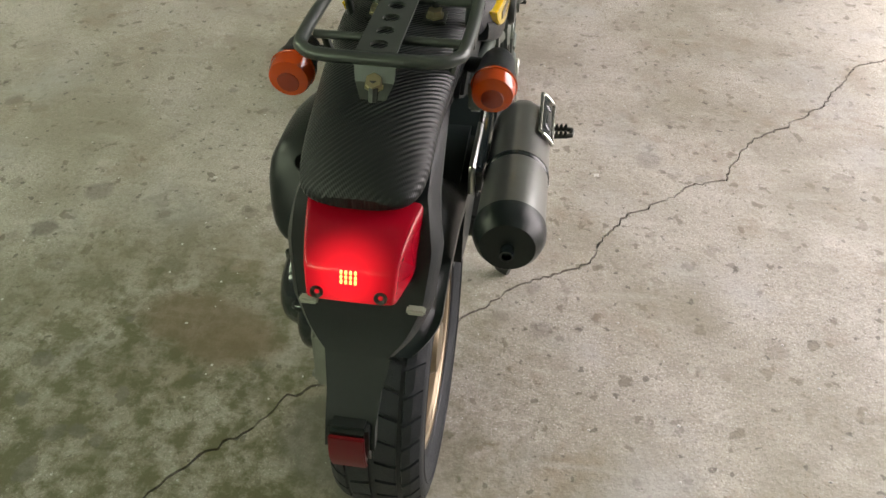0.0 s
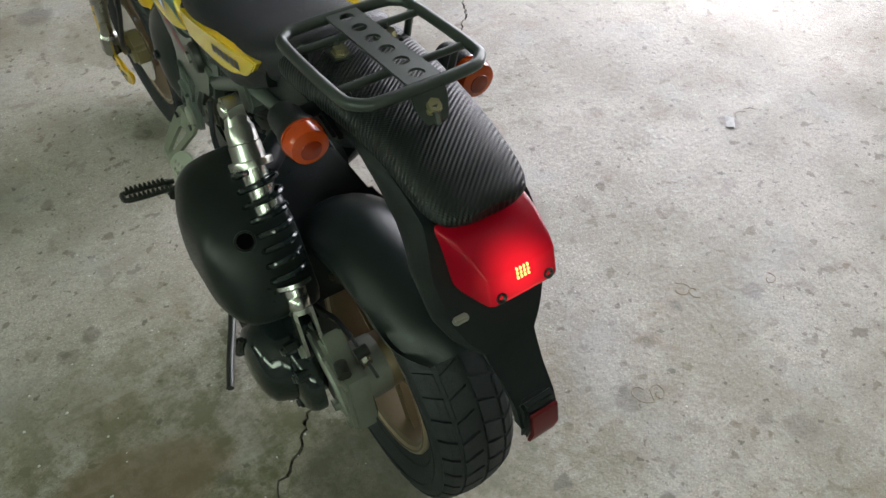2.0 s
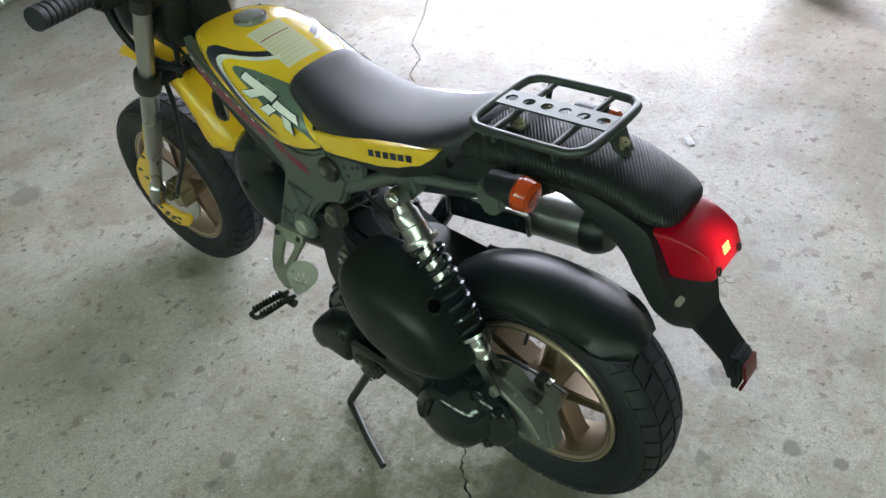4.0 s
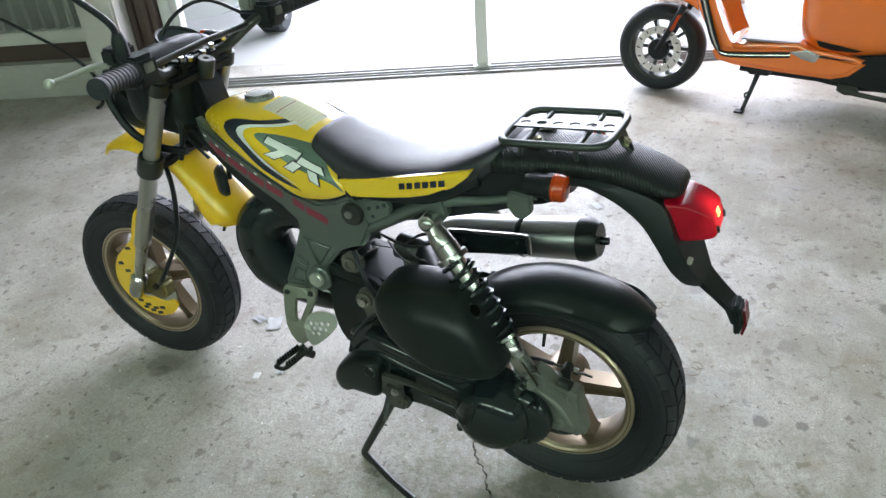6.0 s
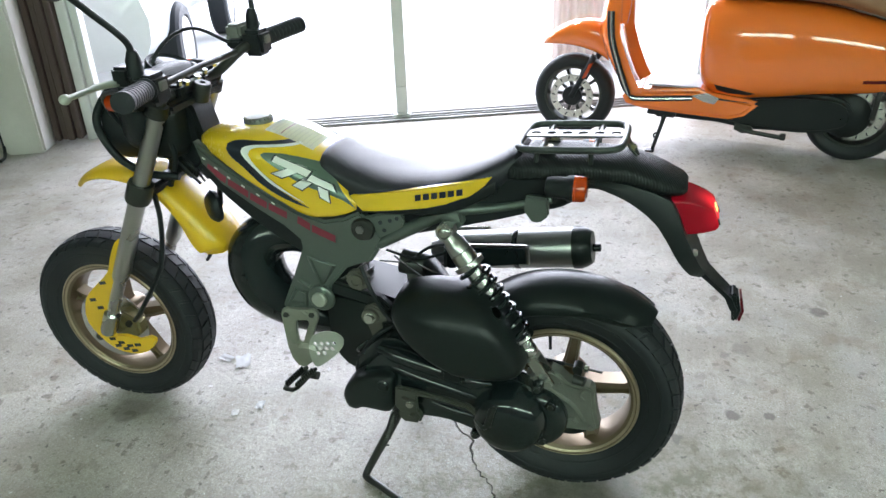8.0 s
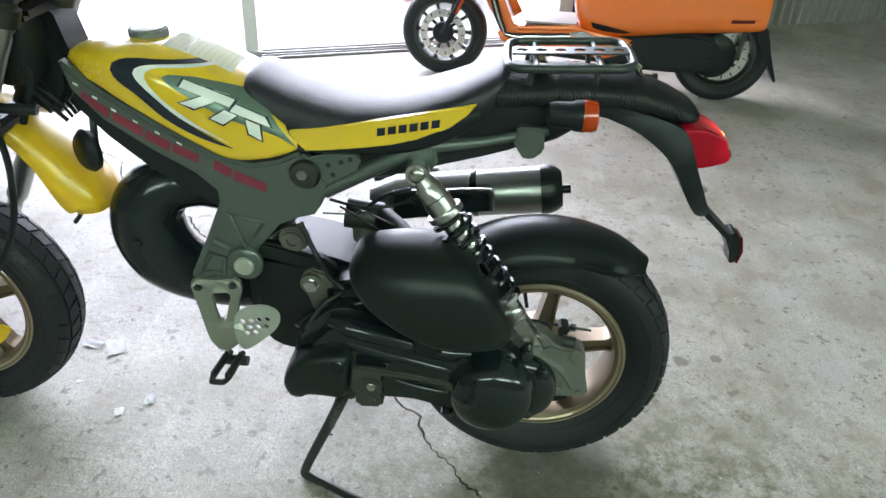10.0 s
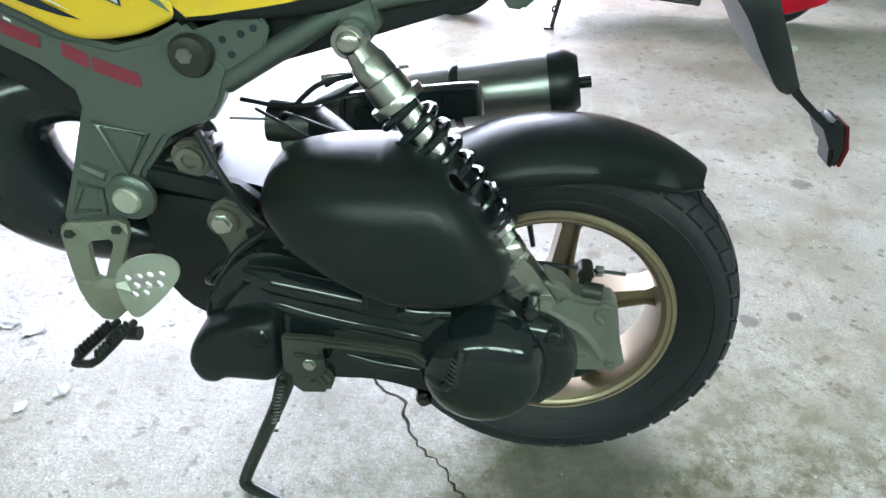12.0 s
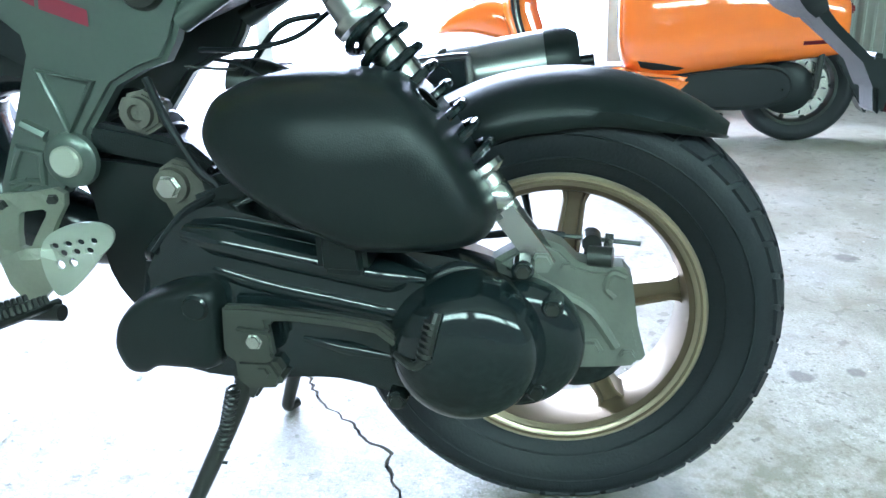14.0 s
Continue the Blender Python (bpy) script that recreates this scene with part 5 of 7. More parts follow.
part("front_snout", pillow(SNOUT, [(-0.120, 1.0, 0), (-0.172, 1.0, 0), (-0.184, 0.985, 0.001), (-0.191, 0.95, 0.002), (-0.195, 0.89, 0.002), (-0.197, 0.75, 0), (-0.198, 0.4, 0), (-0.198, 0.02, 0)], 3), M_MATTE_BLACK, belt, "satin black rounded cover at the front of the case", angle=70)
def air_box_mesh():
    """A lens-like box: its face leans out towards the bottom and rounds over at the top and the front."""
    line = [(p.x, p.y) for p in smooth_line([(a, b, 0) for a, b in AIR], 3, True)]
    cy, cz = sum(p[0] for p in line) / len(line), sum(p[1] for p in line) / len(line)
    back, rings = -0.090, []
    for g, k in ((0, 0.90), (0.04, 0.975), (0.12, 1.0), (0.36, 1.0), (0.57, 0.996), (0.71, 0.984), (0.82, 0.962), (0.90, 0.930), (0.95, 0.885), (0.982, 0.825), (1.0, 0.74), (1.0, 0.62), (1.0, 0.5), (1.0, 0.36), (1.0, 0.2), (1.0, 0.02)):
        ring = []
        for y, z in line:
            y, z = cy + (y - cy) * k, cz + (z - cz) * k
            face = float(np.interp(z, (0.350, 0.375, 0.395, 0.42, 0.45, 0.475, 0.492, 0.505, 0.518), (-0.211, -0.2190, -0.2220, -0.2230, -0.2215, -0.2165, -0.2065, -0.192, -0.173)))
            face += 0.030 * min(1.0, max(0.0, (y - 0.20) / 0.11)) ** 1.6 + 0.018 * min(1.0, max(0.0, (0.135 - y) / 0.075)) ** 1.5
            ring.append(Vector((back + (face - back) * g, y, z)))
        rings.append(ring)
    bm = bmesh.new()
    add_rings(bm, rings)
    return bm


air = part("air_box", air_box_mesh(), M_MATTE_BLACK, bike, "satin black moulded air filter box", angle=70)
part("breather_hose", tube([(-0.118, 0.404, 0.322), (-0.130, 0.401, 0.334), (-0.132, 0.377, 0.357), (-0.132, 0.334, 0.374), (-0.130, 0.289, 0.390), (-0.118, 0.262, 0.402)], 0.0058, 10), M_GLOSS_BLACK, belt, "glossy black hose over the belt case")
HT = side_tree(air)
hole, way, *_ = HT.ray_cast(Vector((-0.5, 0.109, 0.487)), Vector((1, 0, 0)))
way = way if way.x < 0 else -way
part("snorkel_ring", lathe([(-0.003, 0.0150), (0.002, 0.0142), (0.002, 0.0118), (0, 0.0112)], hole, way, 24), M_MATTE_BLACK, air)
# flat disc on the surface; the recess's shade is only its black colour
part("snorkel_hole", lathe([(-0.002, 0.0114), (0.0009, 0.0112), (0.0009, 0.002)], hole, way, 24), M_HOLE_SHADE, air)
part("neck", plate([(0.208, 0.400), (0.164, 0.376), (0.162, 0.334), (0.208, 0.336)], -0.196, -0.120, 0.008, 3), M_MATTE_BLACK, air)
part("crankcase", plate([(0.36, 0.40), (0.29, 0.425), (0.18, 0.42), (0.12, 0.37), (0.10, 0.30), (0.20, 0.26), (0.34, 0.27)], -0.118, 0.06, 0.012, 2), M_MATTE_BLACK, bike)
# engine hanger
hang = part("engine_hanger", plate([(0.404, 0.396), (0.398, 0.414), (0.382, 0.424), (0.362, 0.418), (0.342, 0.394), (0.318, 0.385), (0.316, 0.362), (0.340, 0.366), (0.362, 0.342), (0.384, 0.340), (0.390, 0.362)], -0.100, -0.082, 0.004, 2), M_HANGER, bike, "grey cast engine hanger")
part("hanger_boss", lathe([(0, 0.019), (0.006, 0.018), (0.006, 0.012)], (-0.100, 0.384, 0.397), (-1, 0, 0), 24), M_HANGER, hang)
bolt(hang, (-0.105, 0.384, 0.397), 0.0105, 0.009, M_CHROME)
# recess shade painted as darker plates slightly proud of the hanger's face
for y, z, w in ((0.345, 0.368, 0.012), (0.366, 0.356, 0.009)):
    part("recess", plate([(y + w, z - 0.012), (y - w * 0.3, z - 0.008), (y - w, z + 0.010), (y + w * 0.5, z + 0.006)], -0.1015, -0.099, 0.0005), M_STEEL, hang)
part("clip", tube([(-0.108, 0.330, 0.372), (-0.112, 0.312, 0.388), (-0.110, 0.300, 0.378), (-0.110, 0.312, 0.362)], 0.004, 8), M_ZINC, hang)
lug = part("upper_hanger", plate([(0.440, 0.472), (0.430, 0.490), (0.408, 0.494), (0.390, 0.482), (0.390, 0.458), (0.410, 0.447), (0.432, 0.454)], -0.090, -0.070, 0.004), M_HANGER, bike)
part("bushing", lathe([(0, 0.0165), (0.006, 0.016), (0.006, 0.009), (0.001, 0.008), (0.001, 0.001)], (-0.090, 0.414, 0.471), (-1, 0, 0), 24), M_HANGER, lug)
part("engine_link", plate([(0.476, 0.463), (0.420, 0.452), (0.366, 0.437), (0.342, 0.415), (0.350, 0.402), (0.410, 0.418), (0.474, 0.431)], -0.088, -0.066, 0.005), M_MATTE_BLACK, bike, "dark engine mounting arm")
# gear case at the hub
case = part("gear_case", plate([(0.062, 0.326), (0.036, 0.342), (0.014, 0.350), (-0.004, 0.342), (-0.018, 0.327), (-0.034, 0.322), (-0.060, 0.321), (-0.068, 0.311), (-0.075, 0.262), (-0.083, 0.230), (-0.077, 0.219), (-0.050, 0.216), (-0.012, 0.214), (0.030, 0.23), (0.07, 0.28)], -0.126, -0.088, 0.006, 2), M_CAST, bike, "dull grey cast gear case beside the hub", angle=35)
part("rib", tube([(-0.123, 0.045, 0.325), (-0.125, 0.005, 0.300), (-0.125, -0.030, 0.278), (-0.123, -0.055, 0.240)], 0.006, 8), M_CAST, case)
part("rib", tube([(-0.123, -0.062, 0.312), (-0.124, -0.050, 0.316), (-0.124, -0.044, 0.302), (-0.124, -0.052, 0.292)], 0.004, 8), M_CAST, case)
bolt(case, (-0.126, -0.030, 0.238), 0.0105, 0.009, M_CAST)
bolt(case, (-0.126, -0.066, 0.232), 0.0065, 0.006, M_CAST)
bolt(case, (-0.126, -0.008, 0.322), 0.0055, 0.005, M_CAST)
part("final_drive", lathe([(0, 0.055), (-0.015, 0.053), (-0.025, 0.042), (-0.027, 0.002)], (-0.086, -0.018, 0.236), (1, 0, 0), 32), M_GLOSS_BLACK, case)
adj = part("cable_adjuster", lathe([(-0.010, 0.005), (-0.010, 0.0095), (0.010, 0.0095), (0.010, 0.005)], (-0.082, -0.032, 0.336), (1, 0, 0.1), 18), M_STEEL, bike)
part("threaded_rod", tube([(-0.082, -0.005, 0.340), (-0.082, -0.078, 0.332)], 0.0024, 8, n=1), M_STEEL, adj)
part("nut", lathe([(-0.004, 0.0075), (0.004, 0.0075)], (-0.082, -0.048, 0.335), (0, 1, 0.12), 6), M_CHROME, adj, smooth=False)
part("brake_arm", plate([(-0.026, 0.334), (-0.040, 0.334), (-0.038, 0.300), (-0.022, 0.300)], -0.090, -0.080, 0.002), M_STEEL, adj)
part("brake_cable", tube([(-0.082, -0.006, 0.340), (-0.086, 0.03, 0.345), (-0.096, 0.06, 0.345), (-0.105, 0.10, 0.345)], 0.004, 8), M_BLACK_PLASTIC, bike)
part("roller", lathe([(-0.010, 0.010), (0.012, 0.010)], (-0.116, -0.040, 0.330), (0.2, 1, 0), 16), M_STEEL, case)

# -- shock absorber
def shock(side):
    top, low = Vector((side * 0.108, 0.215, 0.616)), Vector((side * 0.132, 0.014, 0.334))
    d = low - top
    L = d.length
    u = d.normalized()
    at = lambda s: top + u * s
    body = part("shock_absorber", lathe([(0.020, 0.015), (0.026, 0.0195), (0.046, 0.0205), (0.047, 0.0195), (0.048, 0.0215), (0.070, 0.0222), (0.070, 0.0285), (0.073, 0.0292), (0.080, 0.0285), (0.080, 0.012)], top, u, 28), M_FORK, bike, "chromed shock absorber with dark coil spring")
    ear = bmesh.new()
    add_lathe(ear, [(-0.011, 0.008), (-0.011, 0.0175), (0.011, 0.0175), (0.011, 0.008)], top, (1, 0, 0), 24)
    add_tube(ear, [at(0.008), at(0.03)], [0.014, 0.019], 16, n=1)
    part("top_eye", ear, M_FORK, body)
    part("eye_bolt", lathe([(0.010, 0.0125), (0.013, 0.0125), (0.016, 0.0105), (0.0175, 0.006), (0.018, 0.001)], top, (side, 0, 0), 24), M_CHROME, body, "domed chrome bolt head")
    ref = u.orthogonal().normalized()
    sd = u.cross(ref)
    pts = []
    for k in range(0, 121):
        a = 2 * math.pi * 7.6 * k / 120
        r = 0.0262
        pts.append(at(0.083 + 0.163 * k / 120) + r * (math.cos(a) * ref + math.sin(a) * sd))
    part("coil_spring", tube(pts, 0.0046, 8, n=1), M_GLOSS_BLACK, body, "glossy black coil spring")
    part("damper_tube", tube([at(0.078), at(0.150)], 0.0175, 18, n=1), M_CHROME, body)
    part("damper_rod", tube([at(0.15), at(0.26)], 0.0065, 14, n=1), M_CHROME, body)
    part("lower_cup", lathe([(0.245, 0.010), (0.245, 0.027), (0.251, 0.027), (0.256, 0.017), (0.266, 0.0165), (0.267, 0.0145), (0.270, 0.0165), (0.284, 0.0160), (0.290, 0.011), (0.290, 0.006)], top, u, 24), M_CHROME, body)
    fork = bmesh.new()
    for s in (-1, 1):
        e = Vector((s * 0.0125, 0, 0))
        n1 = Vector((0, u.z, -u.y)).normalized() * 0.0105
        rings = [[p + e + n1 + Vector((s * 0.0025, 0, 0)), p + e - n1 + Vector((s * 0.0025, 0, 0)), p + e - n1 - Vector((s * 0.0025, 0, 0)), p + e + n1 - Vector((s * 0.0025, 0, 0))] for p in (at(0.288), at(L + 0.006))]
        add_rings(fork, rings)
    add_tube(fork, [at(0.282), at(0.294)], 0.014, 16, n=1)
    part("clevis", fork, M_FORK, body, smooth=False)
    bolt(body, low + Vector((side * 0.014, 0, 0)), 0.0085, 0.007, M_ALU, (side, 0, 0))


shock(-1)

# -- exhaust
part("expansion_chamber", tube([(0.0, 0.540, 0.500), (-0.018, 0.585, 0.527), (-0.030, 0.634, 0.526), (-0.037, 0.668, 0.490), (-0.038, 0.673, 0.442), (-0.035, 0.654, 0.392), (-0.026, 0.612, 0.354), (-0.010, 0.555, 0.322), (0.015, 0.495, 0.300), (0.045, 0.44, 0.285)],
                               [0.030, 0.041, 0.051, 0.058, 0.060, 0.059, 0.052, 0.042, 0.034, 0.030], 32), M_PIPE, bike, "gloss black expansion chamber exhaust pipe")
for y, z, x in ((0.668, 0.446, -0.097), (0.625, 0.362, -0.080)):
    part("pipe_boss", lathe([(0, 0.009), (0.005, 0.008), (0.006, 0.002)], (x, y, z), (-1, 0.1, 0), 14), M_PIPE, bike)
part("link_pipe", tube([(0.045, 0.45, 0.28), (0.10, 0.38, 0.31), (0.145, 0.34, 0.39), (0.148, 0.30, 0.432)], 0.02, 14), M_PIPE, bike)
A, B = Vector((0.131, 0.322, 0.446)), Vector((0.131, 0.010, 0.490))
u = (B - A).normalized()
LM = (B - A).length
muff = part("muffler", lathe([(0, 0.012), (0, 0.026), (0.03, 0.038), (0.05, 0.0430), (LM, 0.0440), (LM, 0.03)], A, u, 40), M_MUFFLER, bike, "dark steel muffler can beside the rear wheel")
part("end_cap", lathe([(LM - 0.004, 0.0460), (LM + 0.010, 0.0460), (LM + 0.024, 0.041), (LM + 0.034, 0.034), (LM + 0.034, 0.012)], A, u, 40), M_MATTE_BLACK, muff, "black tapered end cap")
part("tail_pipe", lathe([(LM + 0.03, 0.0085), (LM + 0.050, 0.0085), (LM + 0.050, 0.006), (LM + 0.04, 0.005)], A + Vector((0, 0, -0.002)), u, 20), M_PIPE, muff)
for s0 in (0.185,):
    part("band", lathe([(s0, 0.0436), (s0 + 0.003, 0.0450), (s0 + 0.010, 0.0450), (s0 + 0.012, 0.0436)], A, u, 40), M_PIPE, muff)
hb = part("heat_shield", plate([(0.277, 0.484), (0.268, 0.491), (0.110, 0.508), (0.103, 0.503), (0.100, 0.466), (0.272, 0.433), (0.279, 0.438)], 0.072, 0.086, 0.004, 2), M_PIPE, muff, "black bracket with a bright rim")
part("shield_rim", tube([(0.0725, 0.279, 0.438), (0.0725, 0.277, 0.482), (0.0725, 0.266, 0.491), (0.0725, 0.190, 0.4995), (0.0725, 0.112, 0.5075), (0.0725, 0.103, 0.501), (0.0725, 0.100, 0.468)], 0.0048, 8, n=3), M_FORK, hb)
for y, z in ((0.248, 0.464), (0.135, 0.484)):
    part("boss", lathe([(0, 0.014), (0.005, 0.012), (0.005, 0.004)], (0.072, y, z), (-1, 0, 0), 18), M_PIPE, hb)


def outer_shield(a0, a1, y0, y1):
    """A curved guard over the outer shoulder of the can, with a bright rim."""
    def at(y, a, r):
        c = A + (B - A) * ((y - A.y) / (B.y - A.y))
        return Vector((c.x + r * math.cos(radians(a)), y, c.z + r * math.sin(radians(a))))

    def arc(y, r):
        return [at(y, a0 + (a1 - a0) * i / 8, r) for i in range(9)]

    bm = bmesh.new()
    add_rings(bm, [arc(y0 + (y1 - y0) * i / 6, 0.0485) + arc(y0 + (y1 - y0) * i / 6, 0.0452)[::-1] for i in range(7)])
    sh = part("outer_shield", bm, M_PIPE, muff, "black outer shield with a chrome edge", angle=40)
    lines = arc(y0, 0.0485) + arc(y1, 0.0485)[::-1]
    part("outer_shield_rim", tube(lines + [lines[0]], 0.0028, 8, n=1), M_CHROME, sh)
    for y in (y0 + 0.03, y1 - 0.03):
        part("boss", lathe([(-0.004, 0.008), (0.002, 0.007), (0.003, 0.003)], at(y, 40, 0.0475), (math.cos(radians(40)), 0, math.sin(radians(40))), 14), M_PIPE, sh)


outer_shield(22, 58, 0.205, 0.325)

# -- foot controls


def footrest(side):
    """A bracket bolted to the frame that flares outwards to the heel guard and the toothed peg."""
    def flared(bm):
        bmesh.ops.subdivide_edges(bm, edges=[e for e in bm.edges if e.calc_length() > 0.03], cuts=2)
        for v in bm.verts:
            u = min(1.0, max(0.0, (0.385 - v.co.z) / 0.085))
            v.co += Vector((side * 0.055, -0.033, 0.042)) * u * (1 if side < 0 else 0.1)
        return bm

    f = side * 0.096
    xs = tuple(sorted((f, f + side * 0.008)))
    rim = [(0.588, 0.372), (0.585, 0.384), (0.576, 0.389), (0.545, 0.390), (0.514, 0.395), (0.503, 0.389), (0.504, 0.372), (0.514, 0.346), (0.526, 0.308), (0.523, 0.266), (0.546, 0.245), (0.562, 0.247), (0.574, 0.264), (0.580, 0.290)]
    slot = [(0.556, 0.357), (0.552, 0.362), (0.540, 0.364), (0.529, 0.366), (0.525, 0.362), (0.526, 0.354), (0.531, 0.342), (0.538, 0.322), (0.542, 0.310), (0.549, 0.305), (0.555, 0.308), (0.557, 0.330)]
    br = part("footrest_bracket", flared(holed_plate(rim, [slot], *xs)), M_BRACKET, bike, "worn green-grey painted footrest bracket", smooth=False)
    for y, z in ((0.576, 0.371), (0.516, 0.380)):
        out = min(1.0, max(0.0, (0.385 - z) / 0.085)) * (1 if side < 0 else 0.1)
        bolt(br, Vector((f + side * 0.008, y, z)) + Vector((side * 0.055, -0.033, 0.042)) * out, 0.0062, 0.004, M_STEEL, (side, 0, 0))
    heel = [(p.x, p.y) for p in smooth_line([(a, b, 0) for a, b in [(0.524, 0.322), (0.508, 0.338), (0.484, 0.347), (0.462, 0.346), (0.450, 0.333), (0.457, 0.309), (0.491, 0.272), (0.516, 0.255), (0.527, 0.270), (0.530, 0.297)]], 4, True)]
    hx = tuple(sorted((f + side * 0.0095, f + side * 0.013)))
    holes = [circle(y, z, 0.0046) for y, z in ((0.514, 0.312), (0.4995, 0.315), (0.486, 0.318), (0.472, 0.320), (0.505, 0.302), (0.491, 0.304), (0.477, 0.306), (0.510, 0.289), (0.496, 0.292))]
    part("heel_guard", flared(holed_plate(heel, holes, *hx)), M_PALE, br, "pale painted heel guard with round holes", smooth=False)
    # toothed peg: an open frame that stands out from the bracket
    root, tip = (Vector((-0.166, 0.497, 0.291)), Vector((-0.256, 0.496, 0.305))) if side < 0 else (Vector((0.122, 0.522, 0.256)), Vector((0.222, 0.522, 0.268)))
    d = (tip - root)
    peg = part("foot_peg", tube([root + Vector((0, 0.010, 0)), root + d * 0.9 + Vector((0, 0.011, 0)), tip, root + d * 0.9 + Vector((0, -0.012, 0)), root + Vector((0, -0.010, 0))], 0.0048, 8, n=3), M_STEEL, br, "black toothed folding foot peg")
    for dy in (0.0105, -0.0115):
        for k in range(9):
            p = root + d * (0.20 + 0.085 * k) + Vector((0, dy, 0.004))
            part("tooth", lathe([(0, 0.0042), (0.0085, 0.0022)], p, (0, 0, 1), 6), M_STEEL, peg, smooth=False)
    part("pivot", tube([root + Vector((side * 0.012, 0.020, -0.006)), root + Vector((side * 0.012, -0.022, -0.006))], 0.0085, 12, n=1), M_STEEL, peg)


footrest(-1)
footrest(1)

# -- centre stand
stand = part("centre_stand", tube([(-0.100, 0.322, 0.205), (-0.112, 0.345, 0.140), (-0.138, 0.386, 0.050), (-0.152, 0.400, 0.018), (-0.160, 0.398, 0.009), (-0.176, 0.362, 0.009), (-0.205, 0.300, 0.010), (-0.232, 0.234, 0.014)], [0.0115, 0.0105, 0.009, 0.0085, 0.008, 0.0075, 0.0075, 0.007], 12), M_STEEL, bike, "dark steel centre stand with a foot tang")
part("stand_leg", tube([(0.090, 0.322, 0.205), (0.096, 0.345, 0.120), (0.104, 0.372, 0.035), (0.112, 0.380, 0.011), (0.128, 0.372, 0.009)], [0.0115, 0.0105, 0.009, 0.0085, 0.008], 12), M_STEEL, stand)
part("cross_tube", tube([(-0.10, 0.322, 0.205), (0.09, 0.322, 0.205)], 0.015, 14, n=1), M_STEEL, stand)
part("web", plate([(0.345, 0.21), (0.306, 0.21), (0.304, 0.180), (0.320, 0.155), (0.340, 0.160)], -0.112, -0.096, 0.003), M_STEEL, stand)
sp = []
for k in range(0, 97):
    a = 2 * math.pi * 12 * k / 96
    p = Vector((-0.122, 0.338, 0.175)).lerp(Vector((-0.124, 0.360, 0.098)), k / 96)
    sp.append(p + Vector((0.007 * math.cos(a), 0.007 * math.sin(a), 0)))
part("return_spring", tube(sp, 0.0018, 6, n=1), M_STEEL, stand)
part("spring_hook", tube([(-0.124, 0.360, 0.098), (-0.126, 0.366, 0.084), (-0.124, 0.356, 0.080)], 0.0022, 6), M_STEEL, stand)
part("mount", plate([(0.362, 0.240), (0.285, 0.240), (0.280, 0.200), (0.300, 0.178), (0.340, 0.180), (0.360, 0.205)], -0.092, 0.082, 0.006), M_STEEL, stand)

# -- steering
fork_set = part("steering_stem", tube([(0, 0.775, 0.835), (0, 0.868, 0.640)], 0.018, 14, n=1), M_BLACK_PLASTIC, bike)
FT, FB = Vector((0, 0.783, 0.830)), Vector((0, 1.036, 0.300))
fd = (FB - FT).normalized()
FL = (FB - FT).length
STEER = -3.0     # degrees to the right
AX = Vector((0, 0.79, 0.80))


def steered(p):
    """Turns a point about the steering axis."""
    q = Matrix.Rotation(radians(STEER), 4, fd)
    return AX + q @ (Vector(p) - AX) + Vector((-0.022, -0.002, 0))


def steer_part(name, bm, mat, parent=bike, label="", **kw):
    for v in bm.verts:
        v.co = steered(v.co)
    return part(name, bm, mat, parent, label, **kw)


for side in (-1, 1):
    off = Vector((side * 0.100, 0, 0))
    leg = steer_part("fork_leg", lathe([(0, 0.012), (0.002, 0.0170), (0.20, 0.0170), (FL * 0.38, 0.0170)], FT + off, fd, 28), M_FORK, bike, "silver alloy front fork leg")
    steer_part("slider", lathe([(FL * 0.37, 0.014), (FL * 0.37, 0.0190), (FL * 0.40, 0.0190), (FL * 0.41, 0.0180), (FL * 0.765, 0.0185), (FL * 0.775, 0.0165), (FL * 0.785, 0.0135), (FL * 0.955, 0.0130), (FL * 0.965, 0.0185), (FL * 1.05, 0.0195), (FL * 1.07, 0.017), (FL * 1.07, 0.004)], FT + off, fd, 28), M_FORK, leg)
    steer_part("top_cap", lathe([(-0.016, 0.010), (-0.016, 0.013), (-0.006, 0.014), (-0.004, 0.0195), (0.022, 0.0215), (0.022, 0.018)], FT + off, fd, 24), M_STEEL, leg)
    steer_part("top_nut", lathe([(-0.026, 0.008), (-0.015, 0.009)], FT + off, fd, 6), M_CHROME, leg, smooth=False)
    steer_part("lower_clamp", lathe([(FL * 0.315, 0.018), (FL * 0.315, 0.0245), (FL * 0.325, 0.0265), (FL * 0.385, 0.0265), (FL * 0.395, 0.0245), (FL * 0.395, 0.018)], FT + off, fd, 24), M_STEEL, leg)
for s0 in (0.0, FL * 0.345):
    c = FT + fd * (s0 + 0.01)
    steer_part("triple_clamp", box(-0.098, 0.098, c.y - 0.028, c.y + 0.022, c.z - 0.012, c.z + 0.012, 0.008), M_BLACK_PLASTIC)
FW = Vector((-0.010, 1.088, 0.2315))
front, front_tyre = wheel("front_wheel", (0, 0, 0), 0.243, 0.056, radians(20), bike, "five-spoke bronze alloy front wheel")
for o in (front, front_tyre):
    o.matrix_basis = Matrix.Translation(FW) @ Matrix.Rotation(radians(STEER), 4, fd) @ Matrix.Scale(0.945, 4)
disc = part("brake_disc", lathe([(-0.050, 0.060), (-0.050, 0.098), (-0.054, 0.098), (-0.054, 0.060)], (0, 0, 0), (1, 0, 0), 40), M_CHROME, front)
part("axle", tube([(-0.115, 0, 0), (0.115, 0, 0)], 0.010, 14, n=1), M_STEEL, front)
